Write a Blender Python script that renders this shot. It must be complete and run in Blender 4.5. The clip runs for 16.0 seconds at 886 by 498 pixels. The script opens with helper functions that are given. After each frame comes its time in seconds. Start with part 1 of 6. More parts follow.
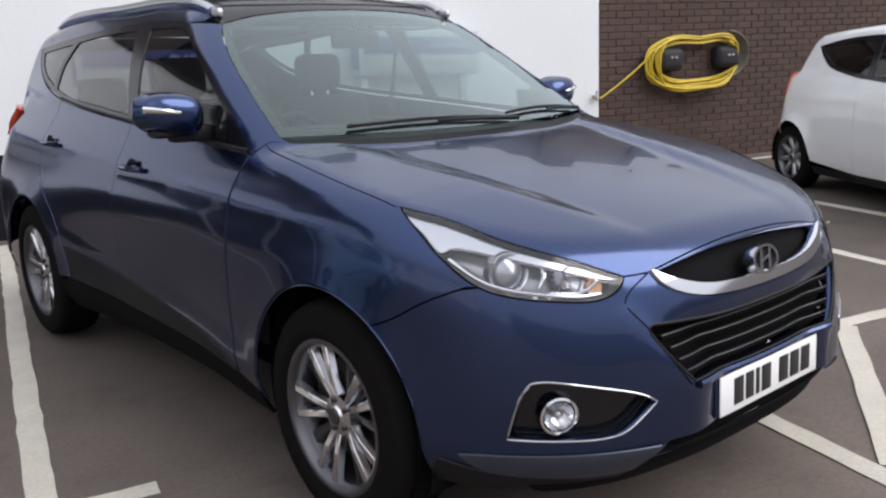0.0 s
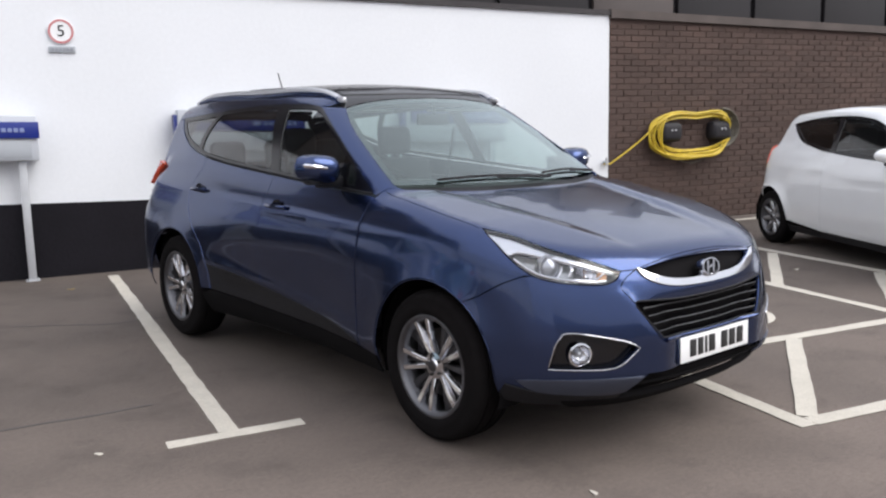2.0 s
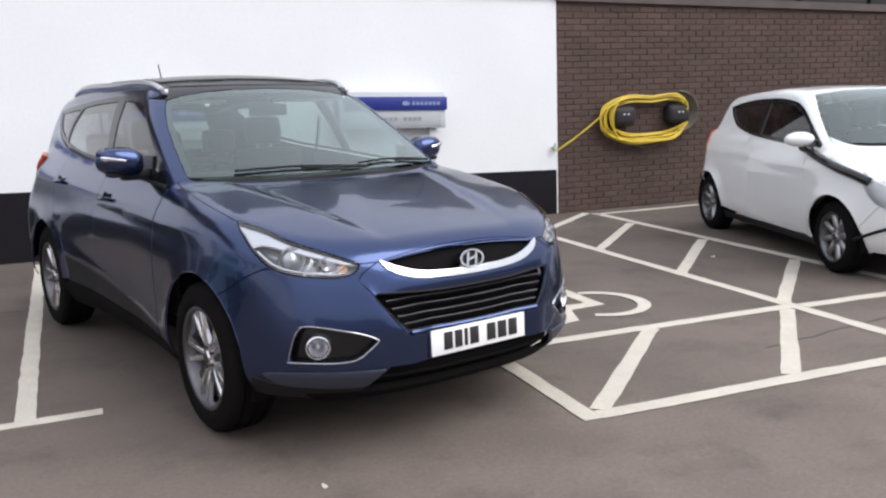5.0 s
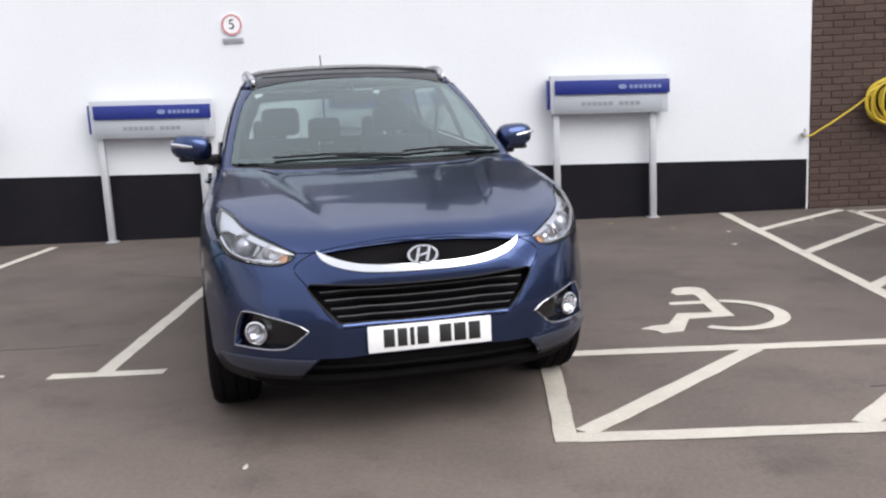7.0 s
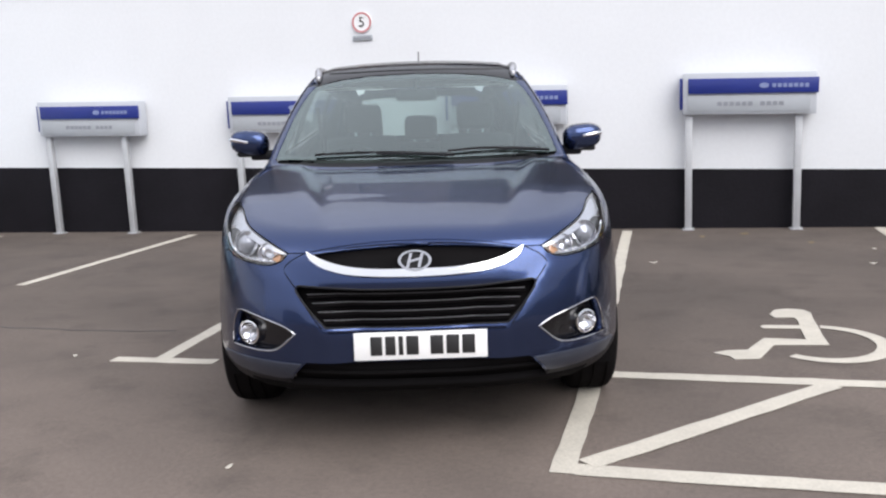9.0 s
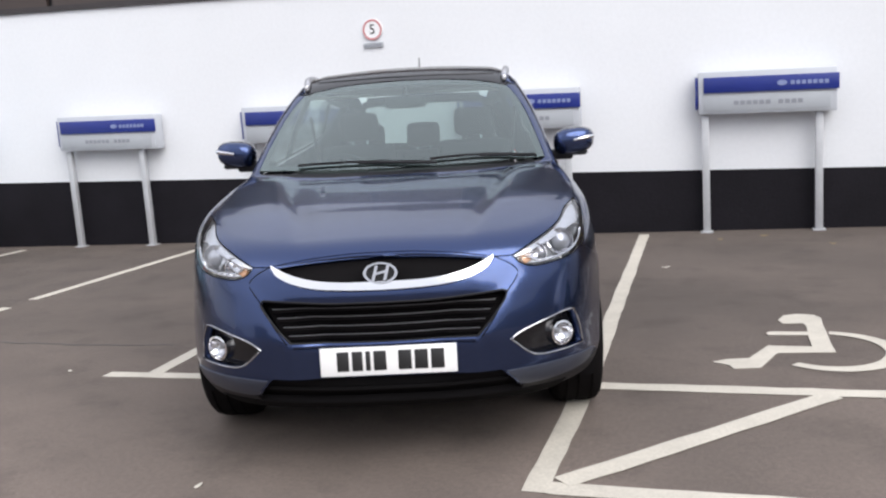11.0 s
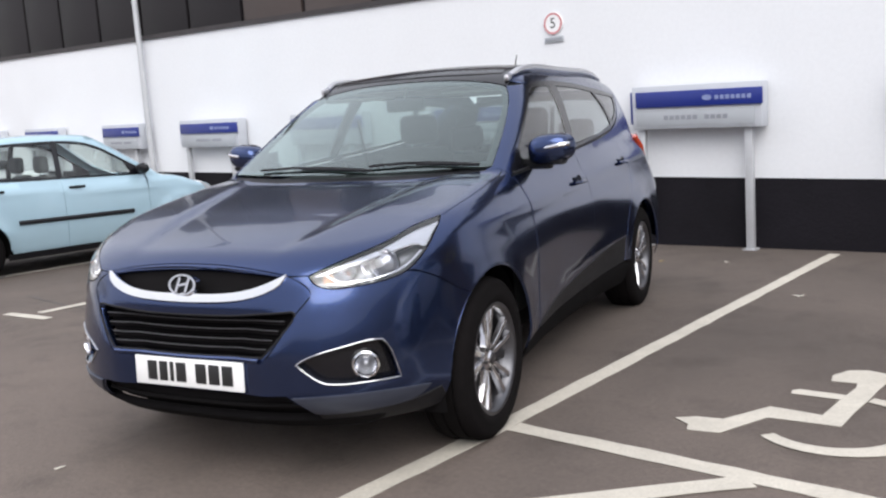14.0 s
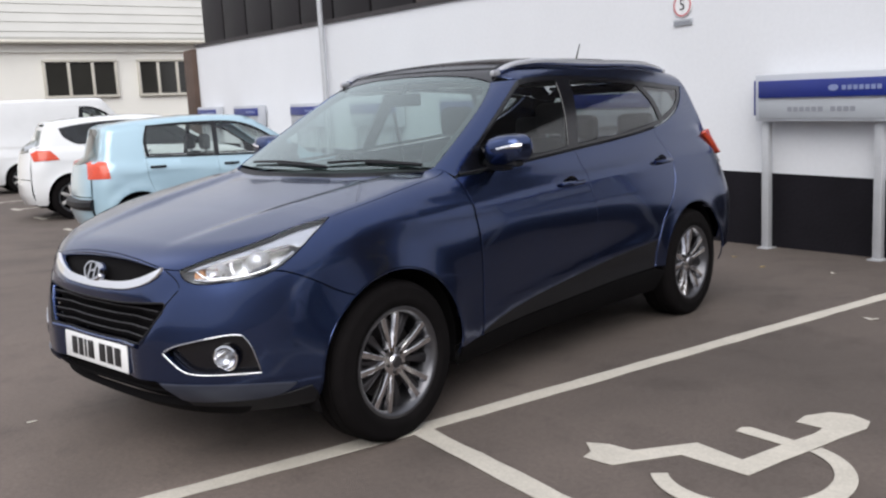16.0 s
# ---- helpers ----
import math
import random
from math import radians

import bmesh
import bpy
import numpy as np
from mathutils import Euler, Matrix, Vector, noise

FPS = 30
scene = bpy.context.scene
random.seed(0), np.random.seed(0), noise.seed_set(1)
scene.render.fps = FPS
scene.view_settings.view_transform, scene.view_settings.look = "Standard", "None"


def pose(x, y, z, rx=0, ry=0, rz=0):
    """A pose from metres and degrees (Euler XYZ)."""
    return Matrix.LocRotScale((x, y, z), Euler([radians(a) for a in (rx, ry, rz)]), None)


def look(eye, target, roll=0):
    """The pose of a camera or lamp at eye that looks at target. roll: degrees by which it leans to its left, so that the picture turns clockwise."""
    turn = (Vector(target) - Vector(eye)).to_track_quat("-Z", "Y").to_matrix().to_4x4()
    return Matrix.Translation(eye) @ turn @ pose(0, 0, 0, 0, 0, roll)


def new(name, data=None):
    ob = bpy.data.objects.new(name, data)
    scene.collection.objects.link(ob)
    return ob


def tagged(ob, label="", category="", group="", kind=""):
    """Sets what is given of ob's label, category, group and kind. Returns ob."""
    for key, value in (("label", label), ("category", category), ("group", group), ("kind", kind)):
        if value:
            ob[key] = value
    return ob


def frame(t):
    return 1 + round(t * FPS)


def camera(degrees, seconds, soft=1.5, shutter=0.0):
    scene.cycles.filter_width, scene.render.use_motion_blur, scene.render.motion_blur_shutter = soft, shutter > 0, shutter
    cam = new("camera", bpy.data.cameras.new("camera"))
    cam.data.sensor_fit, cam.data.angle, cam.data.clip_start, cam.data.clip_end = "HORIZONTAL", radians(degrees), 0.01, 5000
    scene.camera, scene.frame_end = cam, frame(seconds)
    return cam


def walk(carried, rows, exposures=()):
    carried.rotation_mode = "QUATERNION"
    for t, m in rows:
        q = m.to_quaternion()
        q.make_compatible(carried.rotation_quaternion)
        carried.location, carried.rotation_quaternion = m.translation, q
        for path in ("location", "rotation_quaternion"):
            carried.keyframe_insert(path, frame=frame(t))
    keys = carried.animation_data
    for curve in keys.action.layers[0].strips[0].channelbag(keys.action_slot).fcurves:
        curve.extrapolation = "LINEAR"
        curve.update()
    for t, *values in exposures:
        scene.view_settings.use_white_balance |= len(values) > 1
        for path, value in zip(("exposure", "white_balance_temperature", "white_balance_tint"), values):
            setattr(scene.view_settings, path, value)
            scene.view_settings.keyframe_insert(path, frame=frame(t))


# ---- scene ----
cam = camera(53.9, 16.0, soft=2.3)
PATH = [
    (0, (0.450, 0.049, 1.402), (1.299, 1.804, 0.955), -2.3),
    (0.5, (0.142, -0.341, 1.433), (1.005, 1.434, 1.110), -3.0),
    (1, (-0.122, -0.755, 1.469), (0.718, 1.028, 1.132), -2.2),
    (1.5, (-0.346, -1.042, 1.464), (0.522, 0.726, 1.117), -1.8),
    (2, (-0.391, -1.123, 1.489), (0.454, 0.663, 1.181), -1.2),
    (2.5, (-0.380, -1.138, 1.498), (0.475, 0.643, 1.185), -0.9),
    (3, (-0.383, -1.169, 1.495), (0.489, 0.606, 1.196), -0.8),
    (3.5, (-0.215, -1.215, 1.503), (0.616, 0.581, 1.219), -2.1),
    (4, (0.108, -1.389, 1.482), (0.978, 0.381, 1.150), -0.8),
    (4.2, (0.221, -1.422, 1.485), (1.118, 0.334, 1.150), -1.8),
    (6.3, (1.875, -1.854, 1.459), (2.081, 0.107, 1.128), -2.4),
    (6.5, (2.056, -1.841, 1.443), (2.185, 0.128, 1.116), -2.7),
    (7, (2.439, -1.743, 1.435), (2.386, 0.226, 1.091), -2.9),
    (7.5, (2.748, -1.581, 1.417), (2.527, 0.378, 1.082), -2.2),
    (8, (3.029, -1.525, 1.405), (2.685, 0.418, 1.084), -2.9),
    (8.5, (3.171, -1.494, 1.410), (2.720, 0.426, 1.079), -1.7),
    (8.7, (3.173, -1.471, 1.405), (2.707, 0.445, 1.075), -2.0),
    (10.8, (3.273, -1.252, 1.376), (2.760, 0.654, 1.056), -4.0),
    (11, (3.418, -1.258, 1.389), (2.850, 0.634, 1.077), -3.8),
    (11.5, (3.669, -1.096, 1.373), (2.978, 0.751, 1.040), -4.0),
    (12, (3.927, -0.885, 1.366), (3.113, 0.916, 1.057), -3.0),
    (12.5, (4.276, -0.734, 1.365), (3.339, 1.007, 1.060), -3.0),
    (13, (4.602, -0.572, 1.366), (3.535, 1.090, 1.050), -3.4),
    (13.5, (4.875, -0.315, 1.354), (3.698, 1.275, 1.062), -2.5),
    (14, (5.090, -0.061, 1.325), (3.809, 1.450, 1.047), -3.9),
    (14.5, (5.368, 0.172, 1.344), (3.963, 1.567, 1.063), -3.4),
    (15, (5.577, 0.456, 1.332), (4.089, 1.759, 1.034), -2.7),
    (15.5, (5.761, 0.717, 1.319), (4.196, 1.929, 1.031), -3.9),
    (16, (5.997, 1.000, 1.351), (4.351, 2.096, 1.052), -3.0),
]
walk(cam, [(t, look(eye, target, roll)) for t, eye, target, roll in PATH],
     [(0.0, -0.03), (1.5, 0.13), (4.0, 0.18), (7.0, 0.17), (13.0, 0.16), (14.5, 0.08), (16.0, -0.14)])

from mathutils.geometry import delaunay_2d_cdt

# ---- light ----
world = bpy.data.worlds.new("world")
scene.world = world
world.use_nodes = True
wn = world.node_tree
sky = wn.nodes.new("ShaderNodeTexSky")
sky.sky_type = "NISHITA"
sky.sun_disc = False
sky.sun_elevation, sky.sun_rotation = radians(44), radians(228)
sky.air_density, sky.dust_density, sky.ozone_density = 1.0, 7.0, 1.0
hs = wn.nodes.new("ShaderNodeHueSaturation")
hs.inputs["Saturation"].default_value = 0.35
wn.links.new(sky.outputs[0], hs.inputs["Color"])
# an overcast sky: a grey cloud sheet, a little brighter overhead than at the horizon
tc = wn.nodes.new("ShaderNodeTexCoord")
sep = wn.nodes.new("ShaderNodeSeparateXYZ")
wn.links.new(tc.outputs["Generated"], sep.inputs[0])
lift = wn.nodes.new("ShaderNodeMapRange")
for key, value in (("From Min", 0.0), ("From Max", 1.0), ("To Min", 0.72), ("To Max", 1.0)):
    lift.inputs[key].default_value = value
wn.links.new(sep.outputs["Z"], lift.inputs["Value"])
cloud = wn.nodes.new("ShaderNodeVectorMath")
cloud.operation = "SCALE"
cloud.inputs[0].default_value = (28.0, 29.0, 32.3)
steep = wn.nodes.new("ShaderNodeMath")
steep.operation = "POWER"
steep.inputs[1].default_value = 1.0
wn.links.new(lift.outputs[0], steep.inputs[0])
wn.links.new(steep.outputs[0], cloud.inputs["Scale"])
mixer = wn.nodes.new("ShaderNodeMix")
mixer.data_type = "RGBA"
mixer.inputs["Factor"].default_value = 0.72
wn.links.new(hs.outputs[0], mixer.inputs["A"])
wn.links.new(cloud.outputs[0], mixer.inputs["B"])
wn.links.new(mixer.outputs["Result"], wn.nodes["Background"].inputs[0])
wn.nodes["Background"].inputs[1].default_value = 0.053
sun = bpy.data.lights.new("sun", "SUN")
sun.energy, sun.angle, sun.color = 3.0, radians(55), (1.0, 0.97, 0.94)
sun_ob = new("sun", sun)
sun_ob.matrix_world = look((11.0, -10.0, 14.5), (0, 0, 0))


# ---- materials ----
def mat(name, color, rough=0.6, metal=0.0, vary=0.12, scale=6.0, bump=0.0, bscale=60.0, coat=0.0, fine=0.0, fscale=300.0,
        spec=0.5, isle=0.0, rvary=0.0):
    m = bpy.data.materials.new(name)
    m.use_nodes = True
    nt = m.node_tree
    b = nt.nodes["Principled BSDF"]
    b.inputs["Roughness"].default_value = rough
    b.inputs["Metallic"].default_value = metal
    b.inputs["Coat Weight"].default_value = coat
    b.inputs["Coat Roughness"].default_value = 0.02
    b.inputs["Specular IOR Level"].default_value = spec
    tc = nt.nodes.new("ShaderNodeTexCoord")
    val = None

    def noise_node(s, detail=5.0):
        n = nt.nodes.new("ShaderNodeTexNoise")
        n.inputs["Scale"].default_value, n.inputs["Detail"].default_value = s, detail
        nt.links.new(tc.outputs["Object"], n.inputs["Vector"])
        return n

    def math_node(op, a, b_):
        n = nt.nodes.new("ShaderNodeMath")
        n.operation = op
        for k, v in enumerate((a, b_)):
            if isinstance(v, (int, float)):
                n.inputs[k].default_value = v
            else:
                nt.links.new(v, n.inputs[k])
        return n.outputs[0]

    n1 = noise_node(scale)
    val = math_node("MULTIPLY_ADD", n1.outputs[0], vary * 4)
    nt.nodes[-1].inputs[2].default_value = 1 - vary * 2
    if fine:
        n2 = noise_node(fscale, 2.0)
        f = math_node("MULTIPLY_ADD", n2.outputs[0], fine * 4)
        nt.nodes[-1].inputs[2].default_value = 1 - fine * 2
        val = math_node("MULTIPLY", val, f)
    if isle:
        oi = nt.nodes.new("ShaderNodeObjectInfo")
        ge = nt.nodes.new("ShaderNodeNewGeometry")
        s = math_node("ADD", oi.outputs["Random"], ge.outputs["Random Per Island"])
        s = math_node("FRACT", s, 0.0)
        s = math_node("MULTIPLY_ADD", s, isle * 2)
        nt.nodes[-1].inputs[2].default_value = 1 - isle
        val = math_node("MULTIPLY", val, s)
    mx = nt.nodes.new("ShaderNodeVectorMath")
    mx.operation = "SCALE"
    mx.inputs[0].default_value = color
    nt.links.new(val, mx.inputs["Scale"])
    nt.links.new(mx.outputs[0], b.inputs["Base Color"])
    if rvary:
        r = math_node("MULTIPLY_ADD", n1.outputs[0], rvary * 2)
        nt.nodes[-1].inputs[2].default_value = rough - rvary
        nt.links.new(r, b.inputs["Roughness"])
    if bump:
        n3 = noise_node(bscale, 4.0)
        bp = nt.nodes.new("ShaderNodeBump")
        bp.inputs["Strength"].default_value = bump
        bp.inputs["Distance"].default_value = 0.01
        nt.links.new(n3.outputs[0], bp.inputs["Height"])
        nt.links.new(bp.outputs[0], b.inputs["Normal"])
    return m


def glass_mat(name, tint, rough=0.0, base=0.06, shine=(1.0, 1.0, 1.0), bend=4.0):
    """Thin glazing: part straight through, with a real glossy reflection."""
    m = bpy.data.materials.new(name)
    m.use_nodes = True
    nt = m.node_tree
    nt.nodes.remove(nt.nodes["Principled BSDF"])
    tr = nt.nodes.new("ShaderNodeBsdfTransparent")
    tr.inputs[0].default_value = (*tint, 1)
    gl = nt.nodes.new("ShaderNodeBsdfGlossy")
    gl.inputs["Roughness"].default_value = rough
    gl.inputs["Color"].default_value = (*shine, 1)
    lw = nt.nodes.new("ShaderNodeLayerWeight")
    lw.inputs[0].default_value = 0.5
    pw = nt.nodes.new("ShaderNodeMath")
    pw.operation = "POWER"
    pw.inputs[1].default_value = bend
    nt.links.new(lw.outputs["Facing"], pw.inputs[0])
    sc = nt.nodes.new("ShaderNodeMath")
    sc.operation = "MULTIPLY_ADD"
    sc.inputs[1].default_value, sc.inputs[2].default_value = 0.85, base
    nt.links.new(pw.outputs[0], sc.inputs[0])
    mx = nt.nodes.new("ShaderNodeMixShader")
    nt.links.new(sc.outputs[0], mx.inputs[0])
    nt.links.new(tr.outputs[0], mx.inputs[1])
    nt.links.new(gl.outputs[0], mx.inputs[2])
    nt.links.new(mx.outputs[0], nt.nodes["Material Output"].inputs[0])
    return m


M = {}
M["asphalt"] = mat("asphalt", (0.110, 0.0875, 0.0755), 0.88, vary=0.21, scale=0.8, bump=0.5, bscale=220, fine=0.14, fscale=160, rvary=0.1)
M["line"] = mat("line_paint", (0.49, 0.455, 0.395), 0.7, vary=0.10, scale=5.0, bump=0.3, bscale=200, fine=0.12, fscale=90)
M["white_wall"] = mat("white_wall_paint", (0.715, 0.728, 0.755), 0.75, vary=0.025, scale=0.8, bump=0.1, bscale=40, fine=0.02, fscale=25)
M["black_wall"] = mat("black_wall_paint", (0.009, 0.008, 0.011), 0.7, spec=0.15, vary=0.25, scale=2.0, bump=0.3, bscale=40, fine=0.1, fscale=30)
M["brick"] = mat("dark_brick", (0.068, 0.042, 0.034), 0.85, vary=0.24, scale=1.2, bump=0.6, bscale=90, isle=0.14, fine=0.12, fscale=60)
M["mortar"] = mat("mortar", (0.072, 0.047, 0.040), 0.95, vary=0.15, scale=8)
M["coping"] = mat("dark_coping", (0.036, 0.031, 0.033), 0.7, vary=0.2, scale=3, bump=0.4, bscale=50)
M["brick_coping"] = mat("brick_coping", (0.085, 0.068, 0.062), 0.85, vary=0.2, scale=3, bump=0.4, bscale=50)
M["cladding"] = mat("dark_cladding", (0.016, 0.014, 0.016), 0.6, spec=0.2, vary=0.2, scale=1.5, rvary=0.1)
M["cladding_brown"] = mat("brown_cladding", (0.05, 0.036, 0.033), 0.55, vary=0.2, scale=1.5)
M["grey_box"] = mat("grey_box_paint", (0.47, 0.49, 0.53), 0.45, vary=0.04, scale=4, rvary=0.08)
M["grey_panel"] = mat("grey_panel", (0.36, 0.38, 0.41), 0.5, vary=0.05, scale=5)
M["blue_panel"] = mat("blue_panel", (0.012, 0.025, 0.19), 0.35, vary=0.08, scale=4)
M["post"] = mat("galvanised_post", (0.48, 0.49, 0.51), 0.45, metal=0.3, vary=0.06, scale=8, fine=0.05, fscale=60)
M["letter"] = mat("pale_lettering", (0.20, 0.24, 0.42), 0.5, vary=0.05)
M["grey_letter"] = mat("grey_lettering", (0.24, 0.25, 0.28), 0.6, vary=0.05)
M["hose"] = mat("yellow_hose", (0.58, 0.42, 0.035), 0.45, vary=0.15, scale=9)
M["hose_blue"] = mat("blue_hose", (0.10, 0.09, 0.07), 0.5, vary=0.15, scale=9)
M["dark_metal"] = mat("dark_metal", (0.010, 0.008, 0.011), 0.7, vary=0.2, scale=10)
M["sign_white"] = mat("sign_white", (0.78, 0.78, 0.79), 0.4, vary=0.02)
M["sign_red"] = mat("sign_red", (0.52, 0.19, 0.20), 0.4, vary=0.05)
M["black"] = mat("black_ink", (0.015, 0.015, 0.016), 0.5, vary=0.05)
M["cream"] = mat("cream_render", (0.86, 0.84, 0.78), 0.8, vary=0.04, scale=0.5, bump=0.2, bscale=20)
M["roofing"] = mat("pale_roofing", (0.47, 0.46, 0.43), 0.7, vary=0.06, scale=0.6)
M["window_frame"] = mat("window_frame_paint", (0.60, 0.57, 0.50), 0.5, vary=0.05)
M["window_dark"] = mat("dark_window_glass", (0.035, 0.034, 0.03), 0.15, vary=0.2, scale=0.7)
M["brown_wood"] = mat("brown_pier", (0.085, 0.055, 0.042), 0.85, vary=0.2, scale=3, bump=0.4, bscale=60)
M["plain_wall"] = mat("plain_building", (0.30, 0.28, 0.27), 0.8, vary=0.1, scale=0.4)
M["litter"] = mat("pale_litter", (0.50, 0.47, 0.41), 0.7, vary=0.1, scale=20)
M["leaf"] = mat("fallen_leaf", (0.26, 0.19, 0.08), 0.7, vary=0.2, scale=20)
M["stain"] = mat("oil_stain", (0.045, 0.037, 0.034), 0.55, vary=0.25, scale=9, fine=0.1, fscale=80)
M["tar"] = mat("tar_seam", (0.055, 0.05, 0.047), 0.7, vary=0.2, scale=9)


# the asphalt grows paler from the bays out to the driving lane
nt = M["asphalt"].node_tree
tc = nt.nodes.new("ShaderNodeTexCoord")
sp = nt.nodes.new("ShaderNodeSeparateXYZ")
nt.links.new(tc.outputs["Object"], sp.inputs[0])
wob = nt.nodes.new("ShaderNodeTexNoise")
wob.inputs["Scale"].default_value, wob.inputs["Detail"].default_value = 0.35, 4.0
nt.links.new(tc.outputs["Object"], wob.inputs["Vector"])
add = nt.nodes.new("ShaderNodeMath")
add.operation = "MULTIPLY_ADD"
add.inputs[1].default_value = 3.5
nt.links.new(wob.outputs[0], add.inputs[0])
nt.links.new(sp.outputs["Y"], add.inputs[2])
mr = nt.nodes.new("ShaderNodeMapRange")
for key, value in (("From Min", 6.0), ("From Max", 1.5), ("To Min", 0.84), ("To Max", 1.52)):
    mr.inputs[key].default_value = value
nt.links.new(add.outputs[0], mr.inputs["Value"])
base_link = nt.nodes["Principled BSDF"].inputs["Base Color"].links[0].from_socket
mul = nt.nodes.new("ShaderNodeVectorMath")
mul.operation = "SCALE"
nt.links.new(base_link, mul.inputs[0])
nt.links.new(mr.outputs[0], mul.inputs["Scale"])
# old drips and tyre dirt: dark blotches of a hand's width and larger, and a fine stone speckle
last = mul
for scale_, detail_, key in ((2.3, 7.0, ((0.52, 0.74), (1.0, 0.66))), (0.9, 6.0, ((0.45, 0.70), (1.05, 0.84))), (46.0, 3.0, ((0.30, 0.70), (0.86, 1.14)))):
    blot = nt.nodes.new("ShaderNodeTexNoise")
    blot.inputs["Scale"].default_value, blot.inputs["Detail"].default_value, blot.inputs["Roughness"].default_value = scale_, detail_, 0.62
    nt.links.new(tc.outputs["Object"], blot.inputs["Vector"])
    ramp = nt.nodes.new("ShaderNodeMapRange")
    for name_, value in zip(("From Min", "From Max", "To Min", "To Max"), key[0] + key[1]):
        ramp.inputs[name_].default_value = value
    nt.links.new(blot.outputs[0], ramp.inputs["Value"])
    nxt = nt.nodes.new("ShaderNodeVectorMath")
    nxt.operation = "SCALE"
    nt.links.new(last.outputs[0], nxt.inputs[0])
    nt.links.new(ramp.outputs[0], nxt.inputs["Scale"])
    last = nxt
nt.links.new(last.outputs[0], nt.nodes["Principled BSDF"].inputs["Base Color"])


# oil soaks in: the stains thin out to nothing at their rims
nt = M["stain"].node_tree
tc = nt.nodes.new("ShaderNodeTexCoord")
flat_ = nt.nodes.new("ShaderNodeVectorMath")
flat_.operation = "MULTIPLY_ADD"
flat_.inputs[1].default_value, flat_.inputs[2].default_value = (2.0, 2.0, 0.0), (-1.0, -1.0, 0.0)
nt.links.new(tc.outputs["Generated"], flat_.inputs[0])
rim_ = nt.nodes.new("ShaderNodeVectorMath")
rim_.operation = "LENGTH"
nt.links.new(flat_.outputs[0], rim_.inputs[0])
rough_ = nt.nodes.new("ShaderNodeTexNoise")
rough_.inputs["Scale"].default_value, rough_.inputs["Detail"].default_value = 3.0, 5.0
nt.links.new(tc.outputs["Generated"], rough_.inputs["Vector"])
edge_ = nt.nodes.new("ShaderNodeMath")
edge_.operation = "MULTIPLY_ADD"
edge_.inputs[1].default_value = 0.9
nt.links.new(rough_.outputs[0], edge_.inputs[0])
nt.links.new(rim_.outputs["Value"], edge_.inputs[2])
fade_ = nt.nodes.new("ShaderNodeMapRange")
fade_.interpolation_type = "SMOOTHSTEP"
for key, value in (("From Min", 0.55), ("From Max", 1.25), ("To Min", 0.85), ("To Max", 0.0)):
    fade_.inputs[key].default_value = value
nt.links.new(edge_.outputs[0], fade_.inputs["Value"])
clear_ = nt.nodes.new("ShaderNodeBsdfTransparent")
mix_ = nt.nodes.new("ShaderNodeMixShader")
nt.links.new(fade_.outputs[0], mix_.inputs[0])
nt.links.new(clear_.outputs[0], mix_.inputs[1])
nt.links.new(nt.nodes["Principled BSDF"].outputs[0], mix_.inputs[2])
nt.links.new(mix_.outputs[0], nt.nodes["Material Output"].inputs[0])


# ---- building helpers ----
def thing(name, label, category, m=None, group="", kind=""):
    ob = new(name)
    ob.empty_display_size = 0.1
    if m is not None:
        ob.matrix_world = m
    return tagged(ob, label, category, group, kind)


def mesh_of(bm, name, material, smooth=35.0):
    me = bpy.data.meshes.new(name)
    bmesh.ops.recalc_face_normals(bm, faces=bm.faces)
    for e in bm.edges:
        e.smooth = len(e.link_faces) == 2 and e.calc_face_angle(0) < radians(smooth)
    for f in bm.faces:
        f.smooth = any(e.smooth for e in f.edges)
    bm.to_mesh(me)
    bm.free()
    me.materials.append(material)
    return me


def part(name, bm, material, parent, label="", smooth=35.0):
    ob = new(name, mesh_of(bm, name, material, smooth))
    ob.parent = parent
    if label:
        ob["label"] = label
    return ob


def solo(name, bm, material, label, category, group="", kind="", m=None, smooth=35.0):
    ob = new(name, mesh_of(bm, name, material, smooth))
    if m is not None:
        ob.matrix_world = m
    return tagged(ob, label, category, group, kind)


def box(x0, x1, y0, y1, z0, z1, bevel=0.0, bm=None, seg=2):
    bm = bm or bmesh.new()
    r = bmesh.ops.create_cube(bm, size=1, matrix=Matrix.Translation(((x0 + x1) / 2, (y0 + y1) / 2, (z0 + z1) / 2)) @ Matrix.Diagonal((abs(x1 - x0), abs(y1 - y0), abs(z1 - z0), 1)))
    if bevel:
        es = list({e for v in r["verts"] for e in v.link_edges})
        bmesh.ops.bevel(bm, geom=es, offset=bevel, segments=seg, affect="EDGES", profile=0.5)
    return bm


def rod(p0, p1, r, seg=12, bm=None, r1=None):
    bm = bm or bmesh.new()
    p0, p1 = Vector(p0), Vector(p1)
    d = p1 - p0
    m = Matrix.Translation((p0 + p1) / 2) @ d.to_track_quat("Z", "Y").to_matrix().to_4x4()
    bmesh.ops.create_cone(bm, cap_ends=True, segments=seg, radius1=r, radius2=r if r1 is None else r1, depth=d.length, matrix=m)
    return bm


